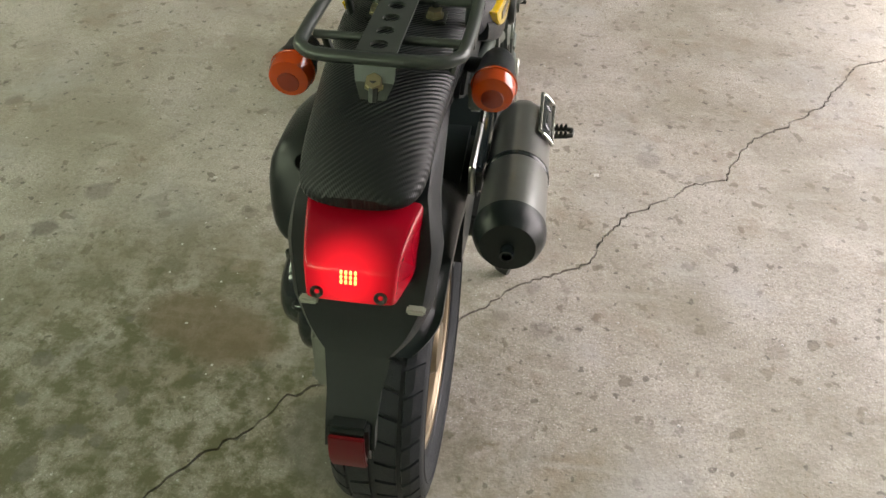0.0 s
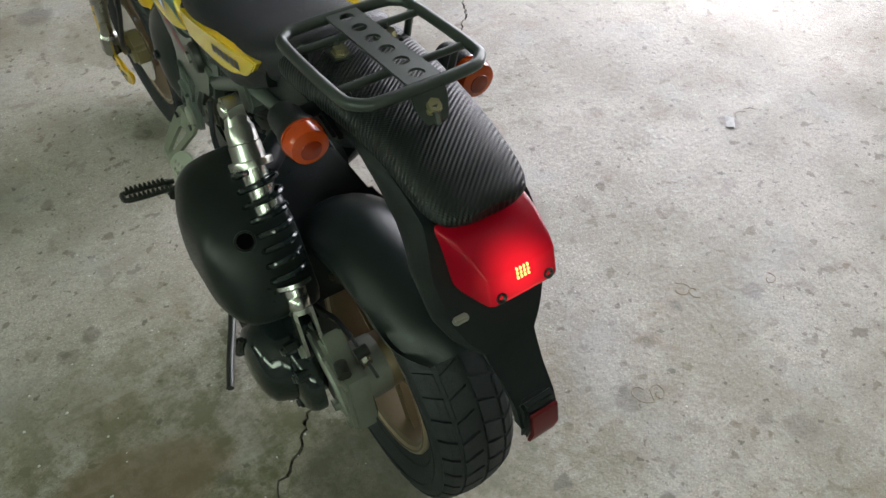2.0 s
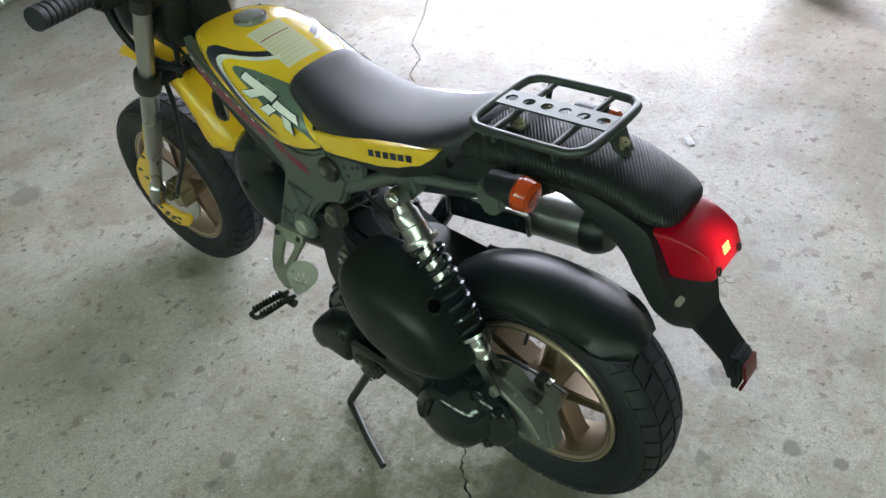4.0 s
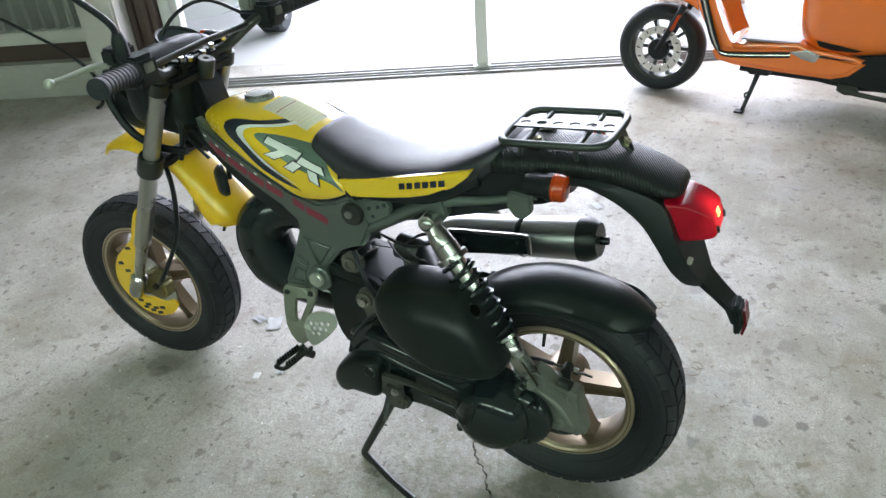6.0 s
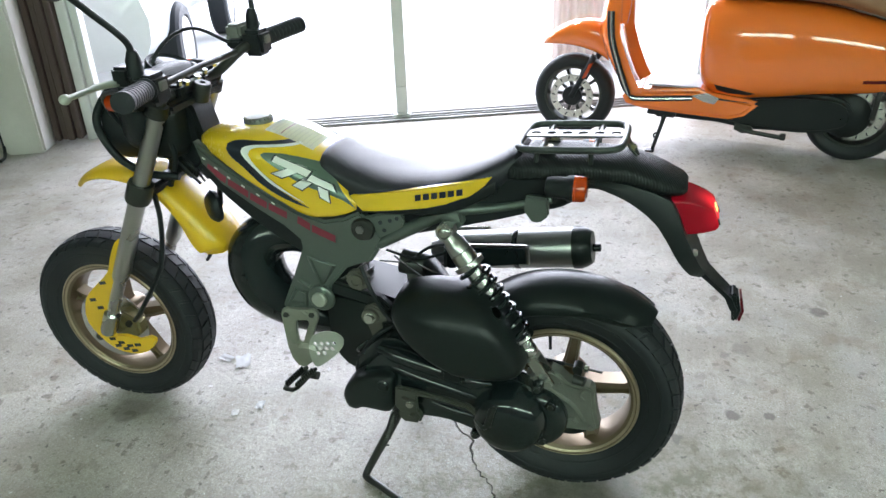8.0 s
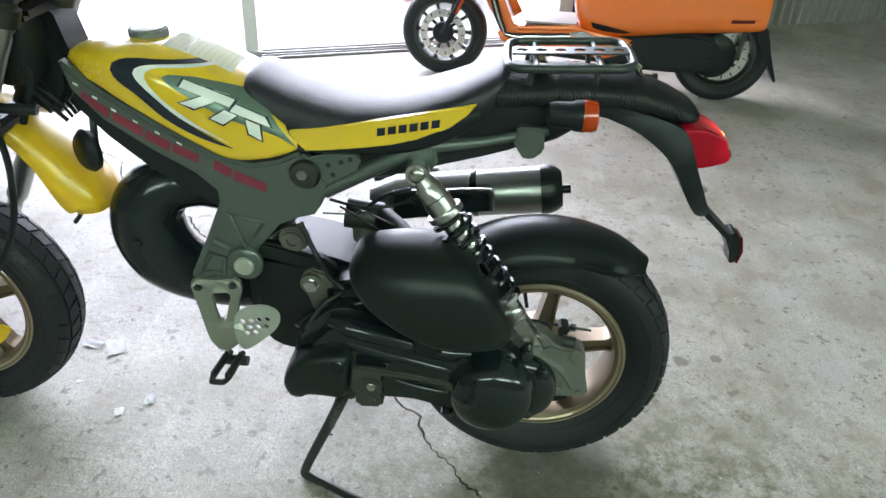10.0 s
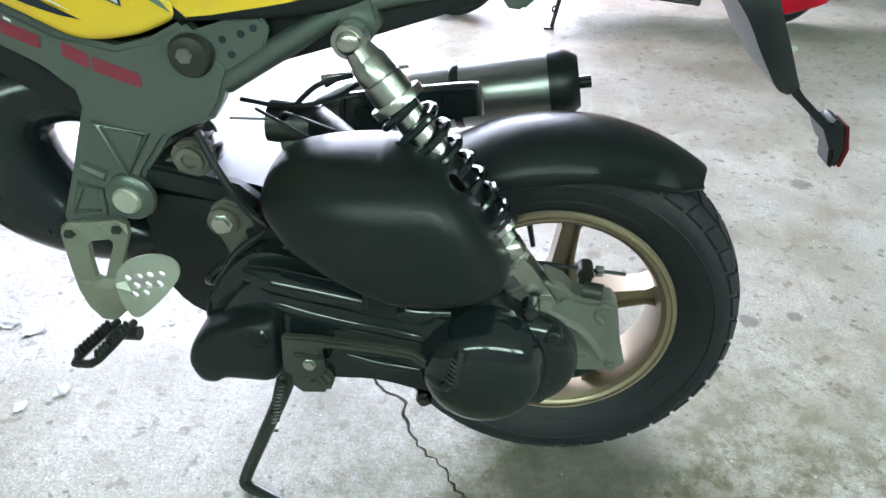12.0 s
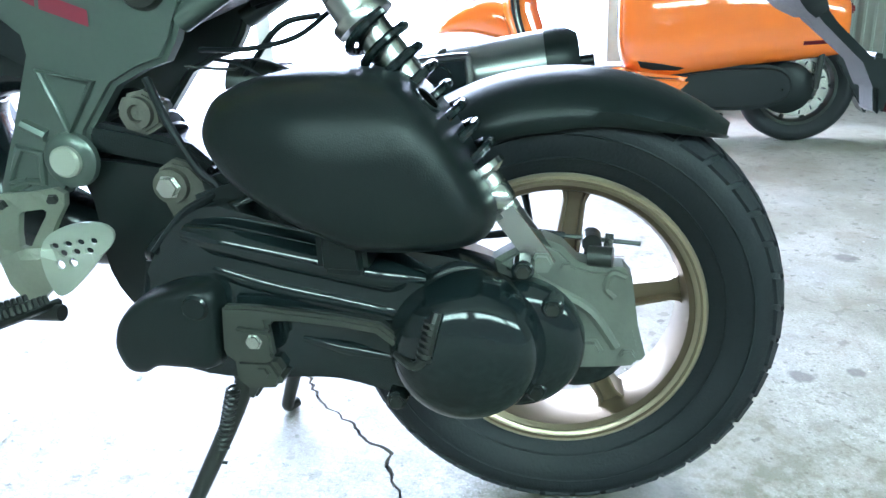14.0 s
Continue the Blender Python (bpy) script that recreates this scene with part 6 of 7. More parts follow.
cal = part("brake_caliper", plate([(-0.020, 0.050), (-0.060, 0.062), (-0.098, 0.040), (-0.100, 0.000), (-0.070, -0.018), (-0.030, 0.0)], -0.088, -0.045, 0.008, 2), M_BRASSY, front, "yellowed brake caliper")
part("caliper_boss", lathe([(0, 0.016), (0.010, 0.015), (0.012, 0.010), (0.012, 0.002)], (-0.088, -0.045, 0.022), (-1, 0, 0), 20), M_BRASSY, cal)
part("caliper_bolt", lathe([(0, 0.009), (0.008, 0.0088)], (-0.088, -0.078, 0.034), (-1, 0, 0), 6), M_STEEL, cal)
GUARD = [(0.968, 0.505), (0.988, 0.492), (1.010, 0.452), (1.026, 0.415), (1.060, 0.382), (1.092, 0.352), (1.114, 0.318), (1.121, 0.270), (1.100, 0.232), (1.066, 0.200), (1.022, 0.190), (0.975, 0.203), (0.940, 0.240),
         (0.955, 0.252), (0.985, 0.240), (1.020, 0.246), (1.064, 0.244), (1.046, 0.290), (1.012, 0.365), (0.985, 0.425), (0.970, 0.468)]
guard = steer_part("disc_guard", plate([(y - 0.018, z + 0.018) for y, z in GUARD], -0.104, -0.096, 0.003, 2, curve=2), M_YELLOW_PLASTIC, bike, "yellow plastic brake disc guard with slots")
# slots are flat black quads on the guard, painting the shade of their depth
for y, z in ((1.062, 0.228), (1.040, 0.220), (1.018, 0.214), (0.996, 0.220), (1.050, 0.210), (1.030, 0.204), (1.008, 0.202), (1.085, 0.335), (1.070, 0.315), (1.045, 0.385)):
    y, z = y - 0.018, z + 0.018
    steer_part("slot", plate([(y + 0.009, z + 0.003), (y - 0.007, z + 0.006), (y - 0.009, z - 0.001), (y + 0.007, z - 0.005)], -0.1052, -0.1036, 0.0), M_DECAL_BLACK, guard, smooth=False)


def fender_mesh():
    """High-mounted one-piece front mudguard: a beak ahead of the fork and a long tongue behind it."""
    line = [(1.115, 0.596, 0.030, 0.010), (1.075, 0.628, 0.052, 0.016), (1.02, 0.650, 0.064, 0.022), (0.955, 0.652, 0.068, 0.026), (0.90, 0.630, 0.062, 0.026), (0.862, 0.600, 0.058, 0.030), (0.820, 0.560, 0.060, 0.040), (0.785, 0.515, 0.064, 0.050), (0.765, 0.480, 0.060, 0.050), (0.762, 0.458, 0.050, 0.040)]
    rows = smooth_line([(y, z, 0) for y, z, *_ in line], 4)
    wd = smooth_line([(w, d, 0) for *_, w, d in line], 4)
    rings = []
    for i, (p, q) in enumerate(zip(rows, wd)):
        a, b = rows[max(0, i - 1)], rows[min(len(rows) - 1, i + 1)]
        t = (b - a).normalized()
        n = Vector((t.y, -t.x))
        ring = []
        for lay in (0, 1):
            w, h = q.x - 0.003 * lay, -0.003 * lay
            arc = [(-1, -1), (-0.97, -0.55), (-0.82, -0.18), (-0.45, -0.03), (0, 0), (0.45, -0.03), (0.82, -0.18), (0.97, -0.55), (1, -1)]
            for u, v in (arc if lay == 0 else arc[::-1]):
                ring.append(Vector((u * w, p.x + n.x * (v * q.y + h), p.y + n.y * (v * q.y + h))))
        rings.append(ring)
    bm = bmesh.new()
    add_rings(bm, rings)
    for v in bm.verts:
        v.co += Vector((0, -0.022, 0.020))
    return bm


steer_part("front_fender", fender_mesh(), M_YELLOW_PLASTIC, bike, "yellow plastic high front mudguard", angle=55)
horn = part("horn", lathe([(0.0, 0.015), (0.0, 0.034), (0.008, 0.036), (0.016, 0.030), (0.020, 0.024), (0.020, 0.004)], (-0.045, 0.742, 0.588), (-1, 0.75, 0), 28), M_BLACK_PLASTIC, bike, "round black horn")
part("horn_stay", tube([(-0.035, 0.742, 0.585), (-0.02, 0.745, 0.640)], 0.006, 8, n=1), M_STEEL, horn)
# headlamp, meter and guard bar
head = steer_part("headlamp", lathe([(-0.075, 0.03), (-0.070, 0.052), (-0.03, 0.072), (0.02, 0.080), (0.034, 0.080), (0.034, 0.070)], (0, 0.905, 0.765), (0, 1, -0.12), 36), M_BLACK_PLASTIC, bike, "round headlamp in a black shell")
steer_part("headlamp_lens", lathe([(0.033, 0.072), (0.040, 0.066), (0.048, 0.040), (0.050, 0.004)], (0, 0.905, 0.765), (0, 1, -0.12), 36), M_CHROME, head)
for side in (-1, 1):
    steer_part("guard_bar", tube([(side * 0.060, 0.800, 0.665), (side * 0.072, 0.860, 0.672), (side * 0.085, 0.910, 0.705), (side * 0.088, 0.940, 0.760), (side * 0.080, 0.945, 0.800), (side * 0.04, 0.94, 0.835), (0, 0.938, 0.842)], 0.0085, 10), M_BLACK_PLASTIC, head)
    ind = steer_part("front_indicator", lathe([(-0.044, 0.010), (-0.040, 0.018), (-0.012, 0.0205), (0.008, 0.022)], (side * 0.130, 0.838, 0.846), (0, 1, 0), 24), M_BLACK_PLASTIC, bike, "black front indicator with amber lens")
    steer_part("lens", lathe([(0.0085, 0.0215), (0.022, 0.021), (0.029, 0.014), (0.031, 0.003)], (side * 0.130, 0.838, 0.846), (0, 1, 0), 24), M_ORANGE_LENS, ind, "amber plastic lens")
    steer_part("stalk", tube([(side * 0.130, 0.818, 0.846), (side * 0.07, 0.815, 0.82)], 0.009, 10, n=1), M_BLACK_PLASTIC, ind)
meter = steer_part("instrument_pod", lathe([(-0.05, 0.030), (-0.04, 0.048), (0.004, 0.052), (0.008, 0.050), (0.006, 0.045), (0.0, 0.044)], (0.035, 0.835, 0.870), (0, -0.45, 1), 32), M_BLACK_PLASTIC, bike, "round black instrument pod")
steer_part("dial", lathe([(0.002, 0.0435), (0.0035, 0.043), (0.0035, 0.001)], (0.035, 0.835, 0.870), (0, -0.45, 1), 32), M_GLASS_DARK, meter)
steer_part("number_board", plate([(-0.075, 0.850), (0.085, 0.850), (0.10, 0.80), (0.07, 0.73), (-0.07, 0.73), (-0.09, 0.80)], 0.862, 0.868, 0.003, 2, "y"), M_BLACK_PLASTIC, head)
# handlebar
bar = steer_part("handlebar", tube([(-0.318, 0.678, 0.906), (-0.22, 0.712, 0.897), (-0.160, 0.738, 0.885), (-0.105, 0.768, 0.850), (-0.060, 0.780, 0.842), (0, 0.781, 0.842), (0.060, 0.780, 0.842), (0.105, 0.768, 0.850), (0.160, 0.738, 0.885), (0.22, 0.712, 0.897), (0.318, 0.678, 0.906)], 0.011, 12, n=4), M_STEEL, bike, "black motocross handlebar with a cross brace")
steer_part("brace", tube([(-0.150, 0.744, 0.880), (0, 0.744, 0.884), (0.150, 0.744, 0.880)], 0.0065, 10, n=1), M_STEEL, bar)
for x in (-0.045, 0.045):
    steer_part("clamp", box(x - 0.014, x + 0.014, 0.762, 0.800, 0.828, 0.858, 0.006), M_BLACK_PLASTIC, bar)
    for y in (0.767, 0.795):
        steer_part("bolt", lathe([(0, 0.006), (0.010, 0.006)], (x, y, 0.857), (0, -0.2, 1), 6), M_CHROME, bar, smooth=False)
for side in (-1, 1):
    g = [(-0.318, 0.678, 0.906), (-0.22, 0.712, 0.897)]
    a, b = (Vector((side * abs(p[0]), p[1], p[2])) for p in g)
    d = (b - a).normalized()
    gl = (b - a).length
    prof = [(-0.004, 0.010), (-0.004, 0.0185)]
    for k in range(9):
        prof += [(0.006 + k * 0.0115, 0.0185), (0.0085 + k * 0.0115, 0.0168), (0.0105 + k * 0.0115, 0.0185)]
    prof += [(gl, 0.021), (gl + 0.006, 0.021), (gl + 0.006, 0.012)]
    grip = steer_part("grip", lathe(prof, a, d, 20), M_RUBBER, bar, "ribbed black rubber grip")
    sw = a + d * (gl + 0.03)
    steer_part("switch_box", box(sw.x - 0.026, sw.x + 0.026, sw.y - 0.026, sw.y + 0.022, sw.z - 0.030, sw.z + 0.026, 0.008), M_BLACK_PLASTIC, bar)
    steer_part("switch", box(sw.x - 0.012, sw.x + 0.010, sw.y - 0.031, sw.y - 0.026, sw.z - 0.004, sw.z + 0.014, 0.002), M_CAST, bar)
    lv = steer_part("brake_lever", tube([(side * 0.185, 0.782, 0.900), (side * 0.225, 0.790, 0.904), (side * 0.270, 0.789, 0.905), (side * 0.315, 0.786, 0.907)], [0.0075, 0.0062, 0.0052, 0.0048], 12), M_PALE, bar, "pale alloy brake lever with a ball end")
    ballm = lathe([(-0.0092 * math.cos(q), 0.0092 * math.sin(q)) for q in (0.05, 0.5, 1.0, 1.57, 2.1, 2.6, 3.09)], (side * 0.320, 0.786, 0.907), (1, 0, 0), 16)
    steer_part("ball_end", ballm, M_PALE, lv)
    steer_part("lever_perch", box(min(side * 0.165, side * 0.205), max(side * 0.165, side * 0.205), 0.742, 0.782, 0.880, 0.902, 0.006), M_BLACK_PLASTIC, bar)
    steer_part("reservoir" if side > 0 else "mirror_boss", box(side * 0.19 - 0.026, side * 0.19 + 0.026, 0.742, 0.778, 0.904, 0.934, 0.006), M_CAST if side > 0 else M_BLACK_PLASTIC, bar)
    st = steer_part("mirror_stalk", tube([(side * 0.205, 0.735, 0.905), (side * 0.208, 0.730, 0.955), (side * 0.215, 0.735, 0.985), (side * 0.245, 0.765, 1.035), (side * 0.262, 0.785, 1.065)], 0.006, 10), M_BLACK_PLASTIC, bar)
    steer_part("rubber_boot", lathe([(0, 0.014), (0.03, 0.013), (0.045, 0.008)], (side * 0.206, 0.733, 0.918), (0, -0.05, 1), 16), M_BLACK_PLASTIC, bar)
    steer_part("mirror_head", lathe([(-0.014, 0.02), (-0.006, 0.045), (0.004, 0.050), (0.008, 0.048)], (side * 0.280, 0.795, 1.105), (0, -1, 0.1), 28), M_BLACK_PLASTIC, bar, "round black mirror")
    steer_part("mirror_glass", lathe([(0.008, 0.046), (0.009, 0.046), (0.009, 0.001)], (side * 0.280, 0.795, 1.105), (0, -1, 0.1), 28), M_CHROME, bar)
# cables
CABLES = [([(-0.19, 0.775, 0.885), (-0.15, 0.86, 0.86), (-0.09, 0.88, 0.78), (-0.05, 0.82, 0.70)], 0.0045), ([(0.19, 0.775, 0.885), (0.12, 0.83, 0.935), (0.03, 0.86, 0.90), (-0.02, 0.86, 0.80), (-0.03, 0.80, 0.70)], 0.004),
          ([(-0.19, 0.760, 0.880), (-0.10, 0.83, 0.82), (-0.03, 0.84, 0.72), (-0.02, 0.78, 0.66)], 0.0045), ([(-0.07, 0.865, 0.640), (-0.075, 0.86, 0.56), (-0.085, 0.88, 0.45), (-0.09, 0.955, 0.33), (-0.080, 0.99, 0.29)], 0.0055),
          ([(-0.06, 0.83, 0.80), (-0.06, 0.80, 0.72), (-0.055, 0.83, 0.64)], 0.006), ([(0.0, 0.80, 0.52), (-0.01, 0.80, 0.46), (0.0, 0.82, 0.43)], 0.004)]
for pts, r in CABLES:
    steer_part("cable", tube(pts, r, 8), M_BLACK_PLASTIC)
for pts, r in (([(-0.09, 0.40, 0.505), (-0.105, 0.375, 0.46), (-0.108, 0.350, 0.415), (-0.112, 0.33, 0.395), (-0.13, 0.36, 0.375), (-0.15, 0.385, 0.34)], 0.0045), 
               ([(-0.05, 0.36, 0.53), (-0.07, 0.30, 0.53), (-0.07, 0.25, 0.54), (-0.075, 0.21, 0.565)], 0.0028), ([(-0.04, 0.32, 0.50), (-0.06, 0.27, 0.55), (-0.05, 0.23, 0.56)], 0.0032), ([(-0.145, 0.395, 0.33), (-0.150, 0.40, 0.30), (-0.140, 0.408, 0.275), (-0.13, 0.412, 0.255)], 0.003)):
    part("cable", tube(pts, r, 8), M_BLACK_PLASTIC, bike)
carb = part("carburettor", lathe([(-0.03, 0.016), (-0.03, 0.026), (0.03, 0.026), (0.03, 0.016)], (-0.02, 0.31, 0.490), (0, 1, 0.1), 20), M_STEEL, bike)
part("float_bowl", lathe([(0, 0.022), (-0.03, 0.020), (-0.034, 0.01)], (-0.02, 0.31, 0.475), (0, 0, 1), 18), M_CAST, carb)
part("inlet_boot", tube([(-0.02, 0.285, 0.492), (-0.06, 0.25, 0.487), (-0.10, 0.22, 0.480)], 0.020, 16), M_BLACK_PLASTIC, bike)

rnd = random.Random(12)
for k in range(2):
    y, z = rnd.uniform(0.34, 0.40), rnd.uniform(0.495, 0.525)
    pts = [(-0.05 - 0.03 * rnd.random(), y, z)]
    for j in range(4):
        pts.append((-0.05 - 0.05 * rnd.random(), y - 0.035 * (j + 1) + rnd.uniform(-0.012, 0.012), z - 0.005 * j + rnd.uniform(-0.022, 0.024)))
    part("wire", tube(pts, rnd.choice((0.0016, 0.002, 0.0028)), 8), M_BLACK_PLASTIC if k % 4 else M_STEEL, bike)


steer_part("wiring_cover", shell([(0.785, 0.72, 0.80, 0.050), (0.80, 0.70, 0.825, 0.066), (0.84, 0.69, 0.82, 0.070), (0.875, 0.70, 0.80, 0.060), (0.885, 0.72, 0.78, 0.04)], 3.0, 24, 3), M_MATTE_BLACK, bike, "black cover over the wiring behind the headlamp")
steer_part("headlamp_cowl", shell([(0.805, 0.775, 0.858, 0.105), (0.822, 0.745, 0.878, 0.124), (0.858, 0.722, 0.880, 0.116), (0.888, 0.732, 0.856, 0.088)], 3.4, 32, 3), M_BLACK_PLASTIC, bike, "black cowl behind the headlamp")
part("steering_neck", plate([(0.800, 0.832), (0.768, 0.800), (0.752, 0.735), (0.762, 0.680), (0.800, 0.632), (0.836, 0.665), (0.842, 0.790)], -0.040, 0.040, 0.010, 2), M_BLACK_PLASTIC, bike, "black steering neck with covers")
steer_part("ignition_switch", lathe([(-0.03, 0.016), (0.006, 0.018), (0.010, 0.015), (0.010, 0.006), (0.004, 0.005), (0.004, 0.001)], (0.0, 0.748, 0.842), (0, -0.3, 1), 24), M_STEEL, bike, "black ignition switch")
for x, y, z in ((-0.092, 0.775, 0.862), (0.092, 0.775, 0.862), (-0.02, 0.770, 0.852), (0.02, 0.770, 0.852)):
    steer_part("clamp_bolt", lathe([(0, 0.0075), (0.008, 0.0072)], (x, y, z), (0, -0.4, 1), 6), M_CHROME, bike, smooth=False)
for k in range(8):
    x0 = rnd.uniform(-0.10, 0.06)
    pts = [(x0, 0.80 + rnd.uniform(-0.02, 0.03), 0.86), (x0 + rnd.uniform(-0.03, 0.03), 0.845 + rnd.uniform(-0.02, 0.02), 0.82), (x0 * 0.7, 0.84 + rnd.uniform(-0.02, 0.02), 0.75), (x0 * 0.6, 0.81 + rnd.uniform(-0.02, 0.02), 0.69), (x0 * 0.5, 0.77, 0.64)]
    steer_part("wire", tube(pts, rnd.choice((0.0025, 0.0035, 0.0045)), 8), M_BLACK_PLASTIC)

# the bike stands a little lower on its wheels than it was drawn
RIDE = 0.967   # drawn heights to true heights
rolling = set()
for w in (rear_wheel, rear_tyre, front, front_tyre):
    rolling |= {w, *w.children_recursive}
for me in {o.data for o in bike.children_recursive if o not in rolling}:
    for v in me.vertices:
        v.co.z *= RIDE
rear_wheel.matrix_basis = Matrix.Translation((-0.008, 0, 0.2325)) @ Matrix.Diagonal((1.15, 0.9075, 0.9075, 1))
rear_tyre.matrix_basis = Matrix.Translation((-0.008, 0, 0.2325)) @ Matrix.Diagonal((1.05, 0.948, 0.948, 1))


# ---- the orange scooter ----
scooter = thing("scooter", "glossy orange retro scooter parked on its side stand", "scooter", pose(2.305, -0.905, 0, 0, 0, -6.8) @ Matrix.Scale(1.022, 4))


def small_wheel(name, y, R, half, parent, label, disc_side=-1):
    c = Vector((0, y, R))
    prof = [(-0.03, 0.135), (-0.034, 0.142), (-half, 0.165), (-half * 0.95, R - 0.018), (-half * 0.6, R - 0.004), (0, R), (half * 0.6, R - 0.004), (half * 0.95, R - 0.018), (half, 0.165), (0.034, 0.142), (0.03, 0.135), (0, 0.128)]
    bm = bmesh.new()
    add_rings(bm, [[c + Vector((a, r * math.cos(k), r * math.sin(k))) for a, r in prof] for k in (2 * math.pi * j / 48 for j in range(48))], closed=True)
    tyre = part("tyre", bm, M_RUBBER, None, "black road tyre", angle=60)
    bm = bmesh.new()
    rim = [(-0.036, 0.142), (-0.036, 0.132), (-0.012, 0.124), (0.012, 0.124), (0.036, 0.132), (0.036, 0.142), (0.03, 0.146), (-0.03, 0.146)]
    add_rings(bm, [[c + Vector((a, r * math.cos(k), r * math.sin(k))) for a, r in rim] for k in (2 * math.pi * j / 48 for j in range(48))], closed=True)
    ob = part(name, bm, M_STEEL, parent, label)
    tyre.parent = ob
    sb = bmesh.new()
    spoke(sb, Vector((0, 0, 0)), 0, 0.03, 0.128, 0.008, 0.007, 0.012)
    one = part("spoke", sb, M_STEEL, ob)
    one.matrix_basis = Matrix.Translation(c)
    for k in range(1, 10):
        more = new("spoke", one.data)
        more.parent = ob
        more.matrix_basis = Matrix.Translation(c) @ Matrix.Rotation(2 * math.pi * k / 10, 4, "X")
    part("hub", lathe([(-0.04, 0.012), (-0.04, 0.034), (0.04, 0.034), (0.04, 0.012)], c, (1, 0, 0), 24), M_STEEL, ob)
    disc = part("brake_disc", lathe([(-0.0525, 0.072), (-0.0525, 0.106), (-0.0560, 0.106), (-0.0560, 0.072)], c, (1, 0, 0), 40, closed=True), M_CHROME, ob, "slotted steel brake disc", smooth=False)
    # no cut-outs: black plates on the disc carry the darkness of its slots
    slot = part("slot", plate([(0.084, 0.004), (0.098, 0.008), (0.099, 0.003), (0.085, -0.001)], -0.0572, -0.0560), M_DECAL_BLACK, ob, smooth=False)
    slot.matrix_basis = Matrix.Translation(c)
    for k in range(1, 14):
        more = new("slot", slot.data)
        more.parent = ob
        more.matrix_basis = Matrix.Translation(c) @ Matrix.Rotation(2 * math.pi * k / 14, 4, "X")
    part("disc_hub", lathe([(-0.06, 0.01), (-0.06, 0.045), (-0.05, 0.05), (-0.04, 0.05)], c, (1, 0, 0), 24), M_BLACK_PLASTIC, ob)
    return ob


small_wheel("front_wheel", 1.235, 0.198, 0.052, scooter, "black scooter wheel with slotted disc")
small_wheel("rear_wheel", 0.0, 0.205, 0.058, scooter, "black rear scooter wheel")
part("drive_housing", lathe([(-0.088, 0.01), (-0.086, 0.040), (-0.080, 0.078), (-0.066, 0.094), (0.03, 0.100), (0.03, 0.02)], (0, 0.038, 0.205), (1, 0, 0), 36), M_BLACK_PLASTIC, scooter)
rear = part("rear_body", shell([(-0.148, 0.322, 0.500, 0.085), (-0.140, 0.320, 0.535, 0.112), (-0.10, 0.314, 0.570, 0.135), (0.02, 0.300, 0.612, 0.155), (0.18, 0.285, 0.650, 0.165), (0.36, 0.258, 0.672, 0.165), (0.50, 0.245, 0.672, 0.155), (0.585, 0.262, 0.670, 0.140), (0.635, 0.30, 0.664, 0.115), (0.655, 0.36, 0.64, 0.09)], 2.35, 44, 5, low=3.6),
            M_ORANGE, scooter, "glossy orange rear body panels")
RT = side_tree(rear)
part("vent", decal([(0.578, 0.318), (0.49, 0.307), (0.405, 0.290), (0.43, 0.280), (0.52, 0.283), (0.565, 0.292)], RT, -1, 0.003, 0, 0.02), M_BLACK_PLASTIC, rear, "black slatted vent")
part("side_reflector", decal([(0.010, 0.376), (-0.085, 0.380), (-0.085, 0.366), (0.010, 0.362)], RT, -1, 0.003, 0, 0.02), M_REFLECTOR, rear, "red side reflector")
part("seat", shell([(-0.13, 0.560, 0.60, 0.07), (-0.05, 0.60, 0.68, 0.12), (0.15, 0.655, 0.735, 0.14), (0.35, 0.672, 0.725, 0.14), (0.52, 0.672, 0.735, 0.12), (0.60, 0.672, 0.72, 0.07)], 2.8, 28, 4), M_SC_TAN, scooter, "brown vinyl scooter seat")
part("tail_light", plate([(-0.130, 0.46), (-0.130, 0.505), (-0.163, 0.495), (-0.168, 0.465)], -0.05, 0.05, 0.006), M_REFLECTOR, scooter, "red tail light")
# floor tunnel, leg shield and fender
part("floorboard", plate([(0.955, 0.206), (0.88, 0.188), (0.70, 0.176), (0.50, 0.168), (0.44, 0.186), (0.372, 0.252), (0.44, 0.262), (0.60, 0.282), (0.64, 0.298), (0.86, 0.278), (0.93, 0.285), (0.985, 0.255)], -0.150, 0.150, 0.020, 3), M_ORANGE, scooter, "orange floorboard sides", angle=50)
part("floor_mat", box(-0.125, 0.125, 0.635, 0.865, 0.292, 0.300, 0.003), M_SC_GREY, scooter, "grey ribbed floor mat")
bm = bmesh.new()
rings = []
for y, z, w, t in ((0.905, 0.262, 0.148, 0.080), (0.945, 0.33, 0.155, 0.090), (0.985, 0.42, 0.160, 0.10), (1.02, 0.52, 0.165, 0.095), (1.025, 0.64, 0.160, 0.075), (1.01, 0.76, 0.14, 0.06), (0.99, 0.86, 0.10, 0.05)):
    ring = []
    for u in (-1, -0.9, -0.5, 0, 0.5, 0.9, 1):
        ring.append(Vector((u * w, y + t * (1 - 0.55 * abs(u) ** 3), z)))
    for u in (1, 0.5, 0, -0.5, -1):
        ring.append(Vector((u * w * 0.97, y - 0.02 + t * 0.25 * (1 - abs(u)), z)))
    rings.append(ring)
add_rings(bm, rings)
shield = part("leg_shield", bm, M_ORANGE, scooter, "orange leg shield", angle=60)
